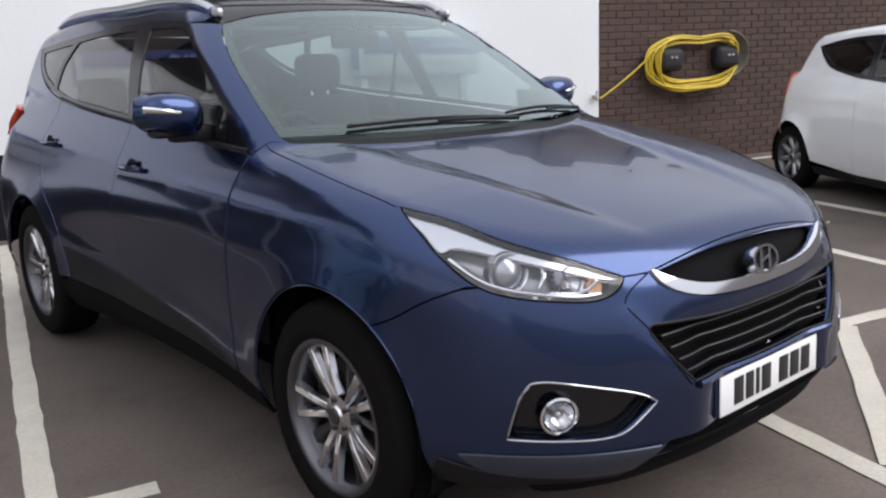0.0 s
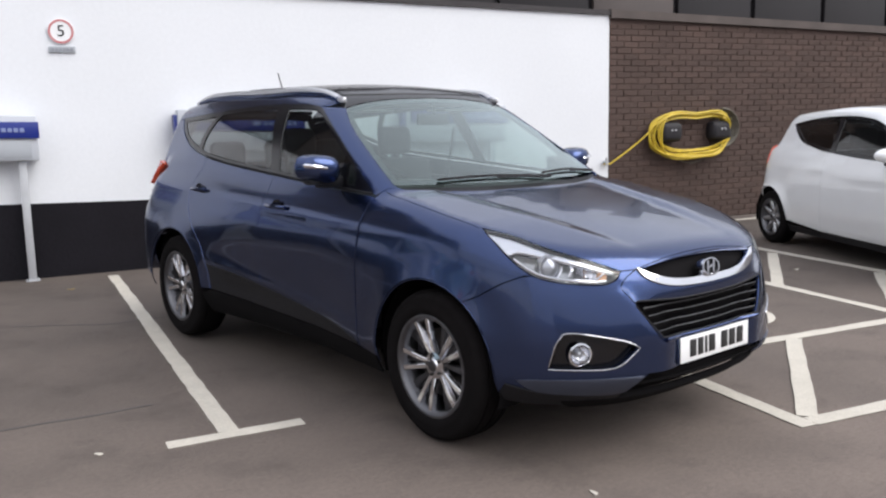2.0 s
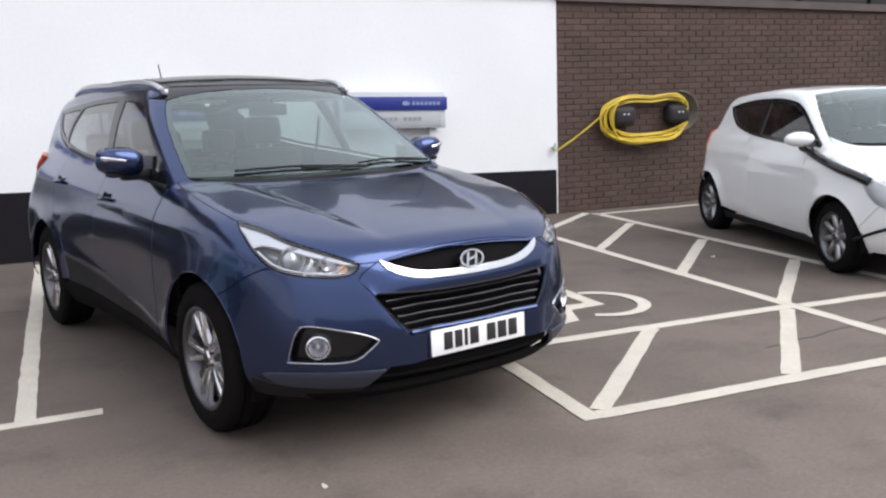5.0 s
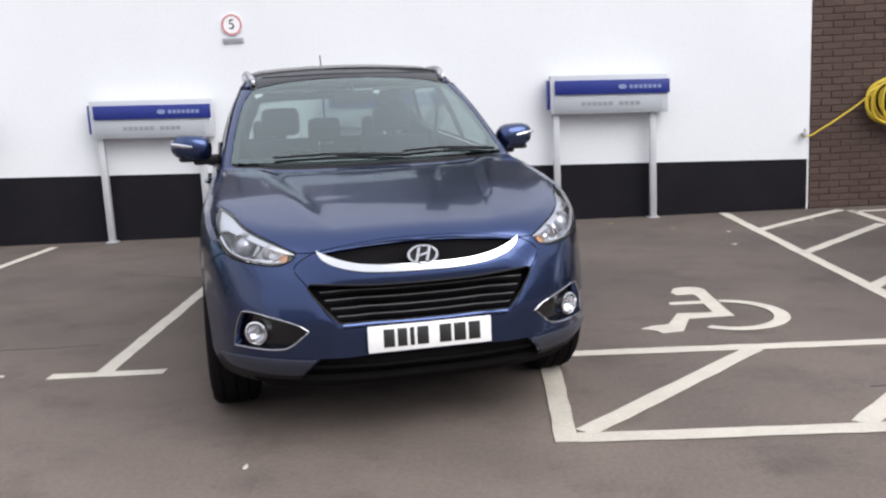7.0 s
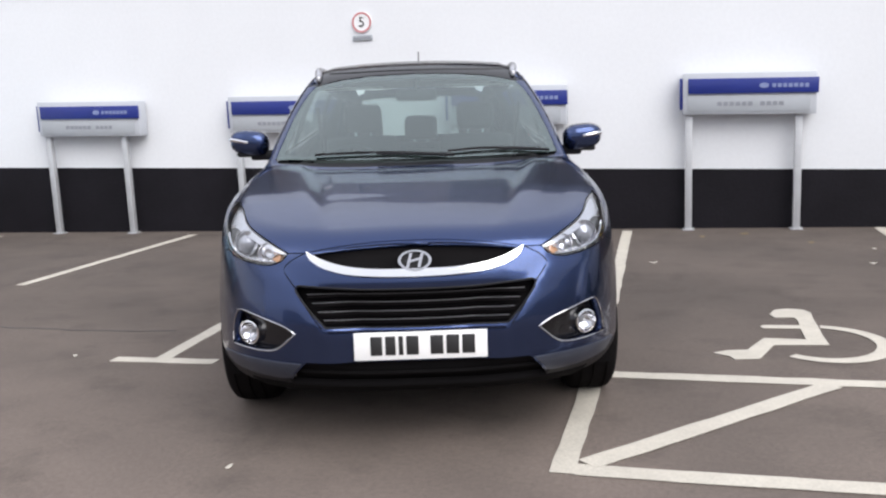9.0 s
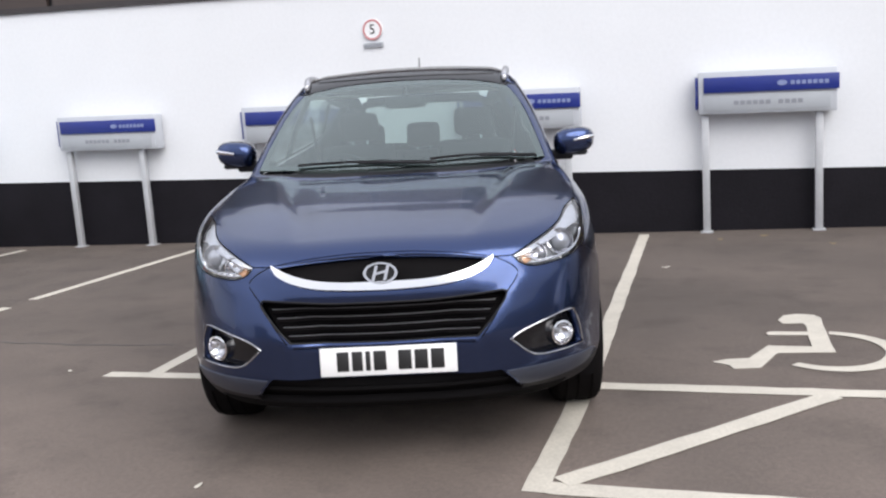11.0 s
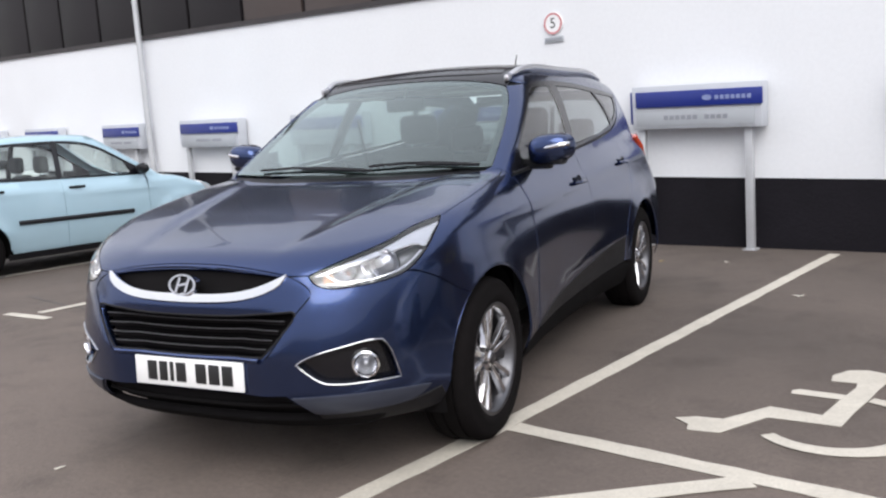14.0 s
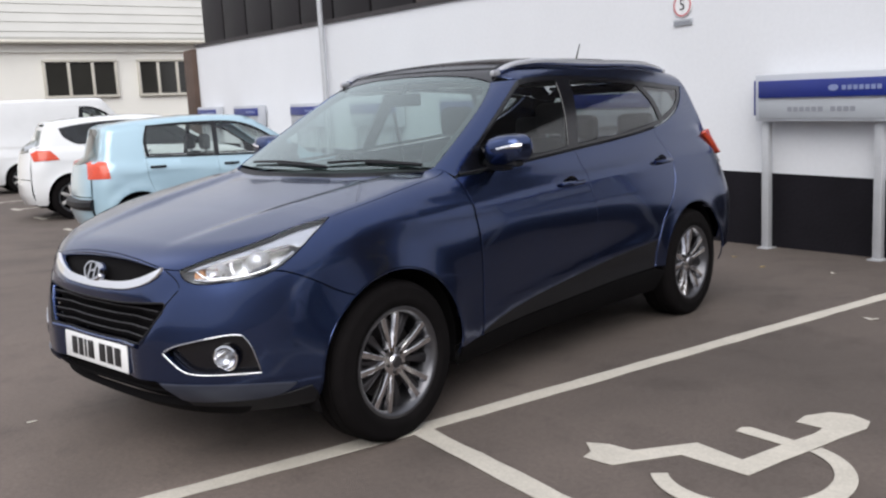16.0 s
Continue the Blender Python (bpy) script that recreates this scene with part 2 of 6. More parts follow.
def tube(pts, r, seg=8, bm=None, closed=False, taper=None):
    """A round bar along a line of points."""
    bm = bm or bmesh.new()
    pts = [Vector(p) for p in pts]
    n = len(pts)
    rings = []
    up = Vector((0.13, 0.31, 0.94))
    for i, p in enumerate(pts):
        a = pts[i - 1] if (i or closed) else p
        b = pts[(i + 1) % n] if (i < n - 1 or closed) else p
        d = (b - a).normalized()
        s = d.cross(up).normalized()
        u = s.cross(d)
        rr = r if taper is None else r * taper(i / max(1, n - 1))
        rings.append([bm.verts.new(p + rr * (math.cos(2 * math.pi * k / seg) * s + math.sin(2 * math.pi * k / seg) * u)) for k in range(seg)])
    for i in range(n if closed else n - 1):
        a, b = rings[i], rings[(i + 1) % n]
        for k in range(seg):
            bm.faces.new((a[k], a[(k + 1) % seg], b[(k + 1) % seg], b[k]))
    if not closed:
        bm.faces.new(rings[0][::-1])
        bm.faces.new(rings[-1])
    return bm


def lathe(profile, seg=48, bm=None, m=None):
    """Turns a profile of (radius, along) round the x axis."""
    bm = bm or bmesh.new()
    rings = []
    for r, a in profile:
        ring = []
        for k in range(seg):
            t = 2 * math.pi * k / seg
            v = Vector((a, r * math.cos(t), r * math.sin(t)))
            ring.append(bm.verts.new(m @ v if m else v))
        rings.append(ring)
    for a, b in zip(rings, rings[1:]):
        for k in range(seg):
            bm.faces.new((a[k], a[(k + 1) % seg], b[(k + 1) % seg], b[k]))
    return bm


def slab(poly, z0, z1, bm=None):
    """A flat plate: an outline in x and y, from z0 to z1."""
    bm = bm or bmesh.new()
    lo = [bm.verts.new((x, y, z0)) for x, y in poly]
    hi = [bm.verts.new((x, y, z1)) for x, y in poly]
    n = len(poly)
    bm.faces.new(hi)
    bm.faces.new(lo[::-1])
    for k in range(n):
        bm.faces.new((lo[k], lo[(k + 1) % n], hi[(k + 1) % n], hi[k]))
    return bm


def plate(poly, y0, y1, bm=None):
    """An upright plate: an outline in x and z, from y0 to y1."""
    bm = bm or bmesh.new()
    a = [bm.verts.new((x, y0, z)) for x, z in poly]
    b = [bm.verts.new((x, y1, z)) for x, z in poly]
    n = len(poly)
    bm.faces.new(a)
    bm.faces.new(b[::-1])
    for k in range(n):
        bm.faces.new((a[k], b[k], b[(k + 1) % n], a[(k + 1) % n]))
    return bm


# ---- setting: ground, walls, buildings ----
bm = bmesh.new()
bmesh.ops.create_grid(bm, x_segments=40, y_segments=40, size=150)
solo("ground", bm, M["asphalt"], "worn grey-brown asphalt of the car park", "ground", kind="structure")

WX0, WX1, WY = -14.5, 6.27, 8.0


def wall_top(x):
    return 2.76 - (0.034 if x < 0 else 0.019) * x


def band_top(x):
    return 0.71 - 0.0245 * x


bm = plate([(WX0, 0), (WX1, 0), (WX1, wall_top(WX1)), (0, wall_top(0)), (WX0, wall_top(WX0))], WY, WY + 0.3)
wall = solo("wall_north", bm, M["white_wall"], "white painted car park wall", "wall", kind="structure")
bm = plate([(WX0, 0), (WX1 - 0.02, 0), (WX1 - 0.02, band_top(WX1)), (WX0, band_top(WX0))], WY - 0.006, WY - 0.0005)
solo("baseboard", bm, M["black_wall"], "black painted band along the foot of the white wall", "wall band", kind="structure")
bm = plate([(WX0, wall_top(WX0)), (0, wall_top(0)), (WX1, wall_top(WX1)), (WX1, wall_top(WX1) + 0.06), (0, wall_top(0) + 0.065), (WX0, wall_top(WX0) + 0.07)], WY - 0.03, WY + 0.33)
solo("trim", bm, M["coping"], "thin dark coping along the top of the wall", "coping", kind="structure")
bm = plate([(WX1 + 0.002, wall_top(WX1) - 0.03), (13.6, wall_top(13.6) - 0.03), (13.6, wall_top(13.6) + 0.07), (WX1 + 0.002, wall_top(WX1) + 0.07)], WY - 0.045, WY + 0.34)
solo("trim", bm, M["brick_coping"], "weathered grey-brown coping on the brick wall", "coping", kind="structure")
bm = plate([(WX1 + 0.004, 0), (13.6, 0), (13.6, wall_top(13.6) - 0.034), (WX1 + 0.004, wall_top(WX1) - 0.034)], WY + 0.009, WY + 0.3)
brick_wall = solo("wall_brick", bm, M["mortar"], "dark brown brick wall of the car park", "wall", kind="structure")
bm = box(WX0 - 0.62, WX0 - 0.004, WY - 0.12, WY + 0.3, 0, 3.22, 0.01)
solo("wall_pier", bm, M["brown_wood"], "brown pier at the end of the white wall", "pier", kind="structure")

# dark clad building behind the wall; unseen top stepped to suit bonnet reflections
dark = solo("building_dark", plate([(-16.7, 0), (30, 0), (30, 3.5), (8.4, 3.5), (8.4, 4.0), (4.0, 4.0), (4.0, 4.7), (-4.2, 4.7), (-4.2, 6.2), (-16.7, 6.2)], 9.0, 14.0), M["cladding"], "dark clad building behind the wall", "building", kind="structure")
for k in range(32):
    x = -16.5 + k * 1.45
    brown = k in (7, 8, 10, 11, 16, 23, 24)
    top = 6.16 if x + 1.36 < -4.25 else (4.66 if x + 1.36 < 4.0 else (3.96 if x + 1.36 < 8.4 else 3.46))
    if x < -4.2 < x + 1.36:
        top = 4.66
    part("panel", box(x, x + 1.36, 8.94, 8.998, 0.2, top, 0.01), M["cladding_brown" if brown else "cladding"], dark)
# unseen blocks added to make the skyline mirrored in the bonnet jagged
for x, w, h in ((-2.6, 0.5, 0.5), (-0.4, 0.9, 0.28), (2.3, 0.4, 0.62), (4.6, 1.3, 0.35), (7.2, 0.5, 0.5), (-11.5, 0.7, 0.6), (-8.2, 1.2, 0.4), (-5.4, 0.4, 0.8)):
    z = 6.2 if x < -4.2 else (4.7 if x < 3.0 else (4.0 if x < 8 else 3.5))
    part("roof_vent", box(x, x + w, 9.4, 9.4 + w, z - 0.02, z + h, 0.03), M["cladding"], dark, "dark block added on the unseen roof")

# cream building at the far end
cream = solo("building_cream", box(-34, -27, -14, 24, 0, 4.6), M["cream"], "cream rendered low building with a pale pitched roof", "building", kind="structure")
bm = bmesh.new()
vs = [bm.verts.new(p) for p in ((-26.7, -14.3, 4.55), (-26.7, 24.3, 4.55), (-33, 24.3, 8.2), (-33, -14.3, 8.2), (-26.7, -14.3, 4.75), (-26.7, 24.3, 4.75), (-33, 24.3, 8.4), (-33, -14.3, 8.4))]
for f in ((0, 1, 2, 3), (4, 5, 6, 7), (0, 1, 5, 4), (1, 2, 6, 5), (2, 3, 7, 6), (3, 0, 4, 7)):
    bm.faces.new([vs[i] for i in f])
roof = part("roof", bm, M["roofing"], cream, "pale grey roof sheeting")
for k in range(9):
    f = (k + 0.5) / 9
    x, z = -26.7 - 6.3 * f, 4.77 + 3.65 * f
    part("roof_batten", box(x - 0.03, x + 0.03, -14.2, 24.2, z - 0.02, z + 0.004), M["roofing"], cream)
part("gutter", tube([(-26.62, -14.2, 4.58), (-26.62, 24.2, 4.58)], 0.07, 10), M["window_frame"], cream, "pale gutter")
part("fascia", box(-26.998, -26.9, -14, 24, 4.25, 4.5), M["cream"], cream)
for y0, y1, n in ((6.85, 9.25, 3), (10.05, 12.15, 3), (13.2, 15.3, 3), (3.2, 4.8, 2)):
    w = part("window", box(-26.995, -26.96, y0 + 0.05, y1 - 0.05, 2.78, 3.9), M["window_dark"], cream, "dark window")
    for k in range(n + 1):
        y = y0 + (y1 - y0) * k / n
        part("mullion", box(-26.998, -26.9, y - 0.05, y + 0.05, 2.7, 3.98, 0.008), M["window_frame"], w)
    for z in (2.68, 3.92):
        part("rail", box(-26.997, -26.88, y0 - 0.05, y1 + 0.05, z, z + 0.08, 0.008), M["window_frame"], w)

# unseen plain buildings added to close the place behind the camera, low for reflections
solo("building_south", box(-30, 30, -34, -30, 0, 3.2), M["plain_wall"], "unseen plain grey building added across the yard", "building", kind="structure")
solo("building_east", box(26, 30, -30, 9, 0, 3.2), M["plain_wall"], "unseen plain grey building added at the side of the yard", "building", kind="structure")


# ---- painted markings ----
STACK = [0]


def stripe(name, label, pts, w, group="painted bay lines"):
    """One painted stroke along a line, with a slightly worn edge."""
    rnd = random.Random(int(1000 * (pts[0][0] + 7 * pts[0][1])))
    P = [Vector(p) for p in pts]
    left, right = [], []
    dense = []
    for a, b in zip(P, P[1:]):
        n = max(2, int((b - a).length / 0.12))
        dense += [a.lerp(b, i / n) for i in range(n)]
    dense.append(P[-1])
    for i, p in enumerate(dense):
        d = (dense[min(i + 1, len(dense) - 1)] - dense[max(i - 1, 0)]).normalized()
        s = Vector((-d.y, d.x))
        left.append(p + s * (w / 2 + rnd.uniform(-0.006, 0.004)))
        right.append(p - s * (w / 2 + rnd.uniform(-0.006, 0.004)))
    bm = bmesh.new()
    STACK[0] += 1
    z = 0.0035 + 0.0007 * (STACK[0] % 7)
    va = [bm.verts.new((p.x, p.y, z)) for p in left]
    vb = [bm.verts.new((p.x, p.y, z)) for p in right]
    for i in range(len(va) - 1):
        bm.faces.new((va[i], va[i + 1], vb[i + 1], vb[i]))
    bmesh.ops.recalc_face_normals(bm, faces=bm.faces)
    ex = bmesh.ops.extrude_face_region(bm, geom=list(bm.faces))
    bmesh.ops.translate(bm, vec=(0, 0, -0.0029), verts=[v for v in ex["geom"] if isinstance(v, bmesh.types.BMVert)])
    return solo(name, bm, M["line"], label, "road marking", group, "structure")


LB = "worn white painted bay line on the asphalt"
stripe("bay_line", LB, [(0.272, 7.76), (0.372, 2.94)], 0.10)
stripe("bay_line", "white painted bar closing a bay line", [(0.08, 2.89), (0.73, 2.90)], 0.09)
stripe("bay_line", LB, [(2.862, 7.80), (2.858, 2.86), (2.82, 1.68)], 0.10)
stripe("bay_line", LB, [(2.91, 2.905), (5.11, 2.875)], 0.10)
stripe("bay_line", LB, [(2.87, 1.715), (4.4, 1.70), (6.6, 1.61)], 0.10)
stripe("bay_line", "white painted diagonal of the loading zone", [(2.91, 1.77), (3.975, 2.85)], 0.10)
stripe("bay_line", "white painted diagonal of the loading zone", [(4.07, 1.76), (5.07, 2.83)], 0.10)
stripe("bay_line", "white painted diagonal of the loading zone", [(5.2, 1.70), (6.15, 2.66)], 0.10)
stripe("bay_line", LB, [(5.32, 7.95), (5.16, 2.8), (5.12, 1.7)], 0.10, "hatched walkway")
stripe("bay_line", LB, [(6.62, 7.7), (6.40, 2.78), (6.38, 1.65)], 0.10, "hatched walkway")
stripe("bay_line", LB, [(5.21, 2.84), (6.35, 2.8)], 0.10, "hatched walkway")
for ya, yb in ((6.70, 7.77), (5.46, 6.72), (4.17, 5.40), (2.99, 4.12)):
    f = (7.9 - ya) / 5.1
    stripe("bay_line", "white painted rung of the hatched walkway", [(5.33 - 0.15 * f, ya), (6.58 - 0.2 * f, yb)], 0.10, "hatched walkway")
stripe("bay_line", LB, [(9.1, 7.6), (8.95, 2.75)], 0.10)
stripe("bay_line", LB, [(6.6, 7.62), (9.1, 7.62)], 0.09)
stripe("bay_line", LB, [(-2.12, 7.7), (-2.17, 4.86)], 0.10)
stripe("bay_line", LB, [(-2.16, 4.55), (-2.19, 3.23)], 0.10)
stripe("bay_line", "white painted bar closing a bay line", [(-2.45, 3.08), (-1.85, 3.14)], 0.09)
stripe("bay_line", LB, [(-4.78, 7.68), (-4.9, 3.5)], 0.10)
stripe("bay_line", "white painted bar closing a bay line", [(-5.2, 3.42), (-4.6, 3.46)], 0.09)
for x in (-7.5, -10.1, -12.7, -15.3):
    stripe("bay_line", LB, [(x + 0.1, 7.68), (x, 3.6)], 0.10)
    stripe("bay_line", "white painted bar closing a bay line", [(x - 0.32, 3.5), (x + 0.32, 3.55)], 0.09)


def symbol():
    """The painted wheelchair mark of a reserved bay, as plain strokes."""
    ob = thing("bay_symbol", "white painted wheelchair mark on the asphalt", "road marking", kind="structure")

    def stroke(name, poly):
        STACK[0] += 1
        z = 0.0035 + 0.0007 * (STACK[0] % 7)
        part(name, slab(poly, z - 0.0029, z), M["line"], ob)

    stroke("figure", [(3.464, 3.341), (3.538, 3.398), (3.647, 3.419), (3.759, 3.669), (3.983, 3.657), (3.988, 3.871), (4.002, 4.094), (3.989, 4.17), (3.877, 4.155), (3.857, 4.243), (3.901, 4.361),
                      (3.982, 4.398), (4.072, 4.374), (4.107, 4.292), (4.095, 4.109), (4.095, 3.964), (4.086, 3.76), (4.088, 3.555), (3.798, 3.528), (3.697, 3.256), (3.567, 3.229), (3.545, 3.291)])
    stroke("arm", [(3.768, 3.93), (3.789, 3.964), (3.997, 3.967), (3.995, 3.897), (3.779, 3.886)])
    cx, cy = 4.06, 3.60
    a0, a1, n = radians(-128), radians(82), 40
    arc = [(a0 + (a1 - a0) * k / n) for k in range(n + 1)]
    wide = [0.048 * (1 - 0.35 * abs(2 * k / n - 1)) for k in range(n + 1)]
    stroke("wheel", [(cx + (0.315 + w) * math.cos(a), cy + (0.345 + w) * math.sin(a)) for a, w in zip(arc, wide)] + [(cx + (0.315 - w) * math.cos(a), cy + (0.345 - w) * math.sin(a)) for a, w in zip(arc[::-1], wide[::-1])])



symbol()


# ---- bay boards ----
def bay_board(x0, x1, ztop, lettered, base=0.0, inset_right=0.15):
    w = x1 - x0
    ob = thing("bay_sign", "grey bay sign board with a blue strip on two grey posts", "sign", pose((x0 + x1) / 2, 7.80, base), "bay signs along the wall")
    zt = ztop - base + 0.03
    h = w / 2
    part("cabinet", box(-h, h, 0.0, 0.17, zt - 0.41, zt, 0.012), M["grey_box"], ob)
    part("end_cap", box(-h - 0.03, -h - 0.001, 0.02, 0.16, zt - 0.36, zt - 0.05, 0.005), M["blue_panel"], ob, "dark blue end cap")
    part("blue_strip", box(-h + 0.05, h + 0.015, -0.025, -0.0005, zt - 0.205, zt - 0.055, 0.006), M["blue_panel"], ob, "blue strip")
    part("lower_panel", box(-h + 0.045, h - 0.06, -0.008, -0.0005, zt - 0.385, zt - 0.225, 0.003), M["grey_panel"], ob)
    for sx in (-h + 0.06, h - inset_right):
        part("post", box(sx - 0.035, sx + 0.035, 0.06, 0.125, 0, zt - 0.405, 0.006), M["post"], ob)
        part("foot_plate", box(sx - 0.06, sx + 0.06, 0.03, 0.155, 0.0, 0.012, 0.002), M["post"], ob)
    if lettered:
        c = 0.14
        pts = [(c + 0.045 * math.cos(a), zt - 0.13 + 0.026 * math.sin(a)) for a in [2 * math.pi * k / 20 for k in range(20)]]
        part("mark", plate(pts, -0.029, -0.0255), M["letter"], ob, "pale oval mark")
        x = c + 0.075
        for k in range(7):
            part("letter_bar", box(x, x + 0.036, -0.028, -0.0255, zt - 0.15, zt - 0.112), M["letter"], ob)
            x += 0.05
    x = -0.3
    for k in range(11):
        if k != 6:
            part("text_bar", box(x, x + 0.045, -0.0105, -0.0085, zt - 0.325, zt - 0.285), M["grey_letter"], ob)
        x += 0.058
    # the boards follow the fall of the yard; their posts stand upright
    for ch in ob.children:
        if not ch.name.startswith(("post", "foot")):
            for v in ch.data.vertices:
                v.co.z -= 0.027 * v.co.x
    return ob


for x0, x1, zt in ((3.42, 4.68, 1.55), (0.98, 2.25, 1.53), (-1.60, -0.28, 1.53), (-4.13, -2.76, 1.57), (-6.74, -5.30, 1.635), (-9.05, -7.9, 1.69), (-11.9, -10.6, 1.76), (-14.2, -13.0, 1.82)):
    bay_board(x0, x1, zt, True, inset_right=0.27 if x0 < -2 else 0.15)


# ---- speed sign ----
def flat_text(body, size, name, material, parent, m):
    cu = bpy.data.curves.new(name, "FONT")
    cu.body, cu.size, cu.extrude = body, size, 0.001
    cu.align_x, cu.align_y = "CENTER", "CENTER"
    tmp = bpy.data.objects.new(name, cu)
    scene.collection.objects.link(tmp)
    me = bpy.data.meshes.new_from_object(tmp.evaluated_get(bpy.context.evaluated_depsgraph_get()))
    bpy.data.objects.remove(tmp)
    me.materials.clear()
    me.materials.append(material)
    ob = new(name, me)
    ob.parent = parent
    ob.matrix_local = m
    return ob


def ring(r0, r1, y0, y1, seg=40):
    bm = bmesh.new()
    for k in range(seg):
        a, b = 2 * math.pi * k / seg, 2 * math.pi * (k + 1) / seg
        q = [[bm.verts.new((r * math.cos(t), y, r * math.sin(t))) for t in (a, b)] for r in (r0, r1) for y in (y0, y1)]
        (i0, i1), (j0, j1), (o0, o1), (p0, p1) = q
        for f in ((i0, i1, o1, o0), (o0, o1, p1, p0), (p0, p1, j1, j0), (j0, j1, i1, i0)):
            bm.faces.new(f)
    bmesh.ops.remove_doubles(bm, verts=bm.verts, dist=1e-5)
    return bm


sg = thing("speed_limit_sign", "round white five limit sign with a red ring on the wall", "sign", pose(0.0, 7.99, 2.32))
part("disc", plate([(0.115 * math.cos(a), 0.115 * math.sin(a)) for a in [2 * math.pi * k / 40 for k in range(40)]], -0.008, 0.008), M["sign_white"], sg)
part("red_ring", ring(0.092, 0.111, -0.011, -0.0085), M["sign_red"], sg, "red ring")
flat_text("5", 0.15, "numeral", M["black"], sg, pose(0, -0.0105, 0, 90, 0, 0))
pl = part("caption_plate", box(-0.115, 0.115, -0.008, 0.008, -0.195, -0.135, 0.004), M["grey_panel"], sg, "small grey caption plate")
for k in range(6):
    part("text_bar", box(-0.095 + k * 0.033, -0.07 + k * 0.033, -0.0105, -0.0085, -0.178, -0.152), M["grey_letter"], pl)


# ---- hose on the brick wall ----
def hose_reel():
    ob = thing("hose", "yellow water hose coiled on two dark wall hooks", "hose", pose(7.60, 8.0, 1.18))
    rnd = random.Random(4)
    for k in range(12):
        pts = []
        g = rnd.uniform(0, 1)
        wl, wr = 0.60 + 0.17 * g + rnd.uniform(-0.02, 0.02), 0.55 + rnd.uniform(-0.03, 0.03)
        top, sag = 0.20 + 0.1 * rnd.random(), 0.22 + 0.14 * rnd.random()
        yy = -0.06 - 0.10 * rnd.random()
        for i in range(48):
            t = 2 * math.pi * i / 48
            c, s = math.cos(t), math.sin(t)
            x = (wr if c > 0 else wl) * (abs(c) ** 0.65) * (1 if c > 0 else -1)
            z = (top if s > 0 else sag) * (abs(s) ** 0.8) * (1 if s > 0 else -1)
            if s > 0:
                z -= 0.05 * math.exp(-(x / 0.25) ** 2)
            z += 0.03 * x
            pts.append((x, yy + 0.02 * math.sin(3 * t + k), z + 0.006 * math.sin(5 * t + 2 * k)))
        part("coil", tube(pts, 0.0125, 7, closed=True), M["hose"], ob)
    for k in range(5):
        pts = []
        for i in range(16):
            t = math.pi * (i / 15 - 0.5)
            pts.append((0.42 + (0.22 + 0.02 * k) * math.cos(t), -0.05 - 0.018 * k, 0.04 + (0.21 + 0.012 * k) * math.sin(t)))
        part("dark_coil", tube(pts, 0.013, 7), M["hose_blue"], ob, "dark length of hose")
    for x in (-0.42, 0.42):
        part("hook", box(x - 0.17, x + 0.17, -0.16, 0.028, -0.12, 0.13, 0.07, seg=4), M["dark_metal"], ob, "dark hose hook")
        for dx in (-0.03, 0.03):
            part("bolt", rod((x + dx, -0.161, 0.03), (x + dx, -0.172, 0.03), 0.014, 10), M["post"], ob)
    pts = [(-0.70, -0.1, 0.06), (-0.9, -0.09, -0.09), (-1.14, -0.07, -0.25), (-1.34, -0.05, -0.37), (-1.42, -0.03, -0.37)]
    part("tail", tube(pts, 0.010, 8), M["hose"], ob, "loose hose end running to a tap")
    part("tap", rod((-1.4, 0.0, -0.345), (-1.4, -0.08, -0.345), 0.02, 12, rod((-1.4, -0.06, -0.395), (-1.4, -0.06, -0.285), 0.014, 10)), M["post"], ob, "small metal tap")
    pts = [(-0.3 + 0.5 * i / 10, -0.08, -0.34 - 0.07 * math.sin(math.pi * i / 10)) for i in range(11)]
    part("loop", tube(pts, 0.006, 6), M["hose_blue"], ob, "thin dark hanging loop")


hose_reel()

# ---- lamp post ----
lp = thing("lamp_post", "slim pale grey lamp post beside the wall", "lamp post", pose(-7.72, 7.88, 0))
part("base", rod((0, 0, 0), (0, 0, 0.9), 0.07, 20), M["post"], lp)
part("pole", rod((0, 0, 0.9), (0, 0, 7.0), 0.05, 20, r1=0.04), M["post"], lp)
part("lantern", box(-0.14, 0.14, -0.75, 0.05, 7.0, 7.14, 0.04), M["grey_box"], lp)

# ---- stains, seams and litter on the ground ----
def blob(rnd, r, n=18, flat=0.6):
    k0 = [rnd.uniform(0, 6.28) for _ in range(3)]
    tw = rnd.uniform(0, 3.14)
    out = []
    for k in range(n):
        a = 2 * math.pi * k / n
        q = r * (1 + 0.25 * math.sin(2 * a + k0[0]) + 0.18 * math.sin(3 * a + k0[1]) + 0.12 * math.sin(5 * a + k0[2]))
        x, y = q * math.cos(a), q * flat * math.sin(a)
        out.append((x * math.cos(tw) - y * math.sin(tw), x * math.sin(tw) + y * math.cos(tw)))
    return out


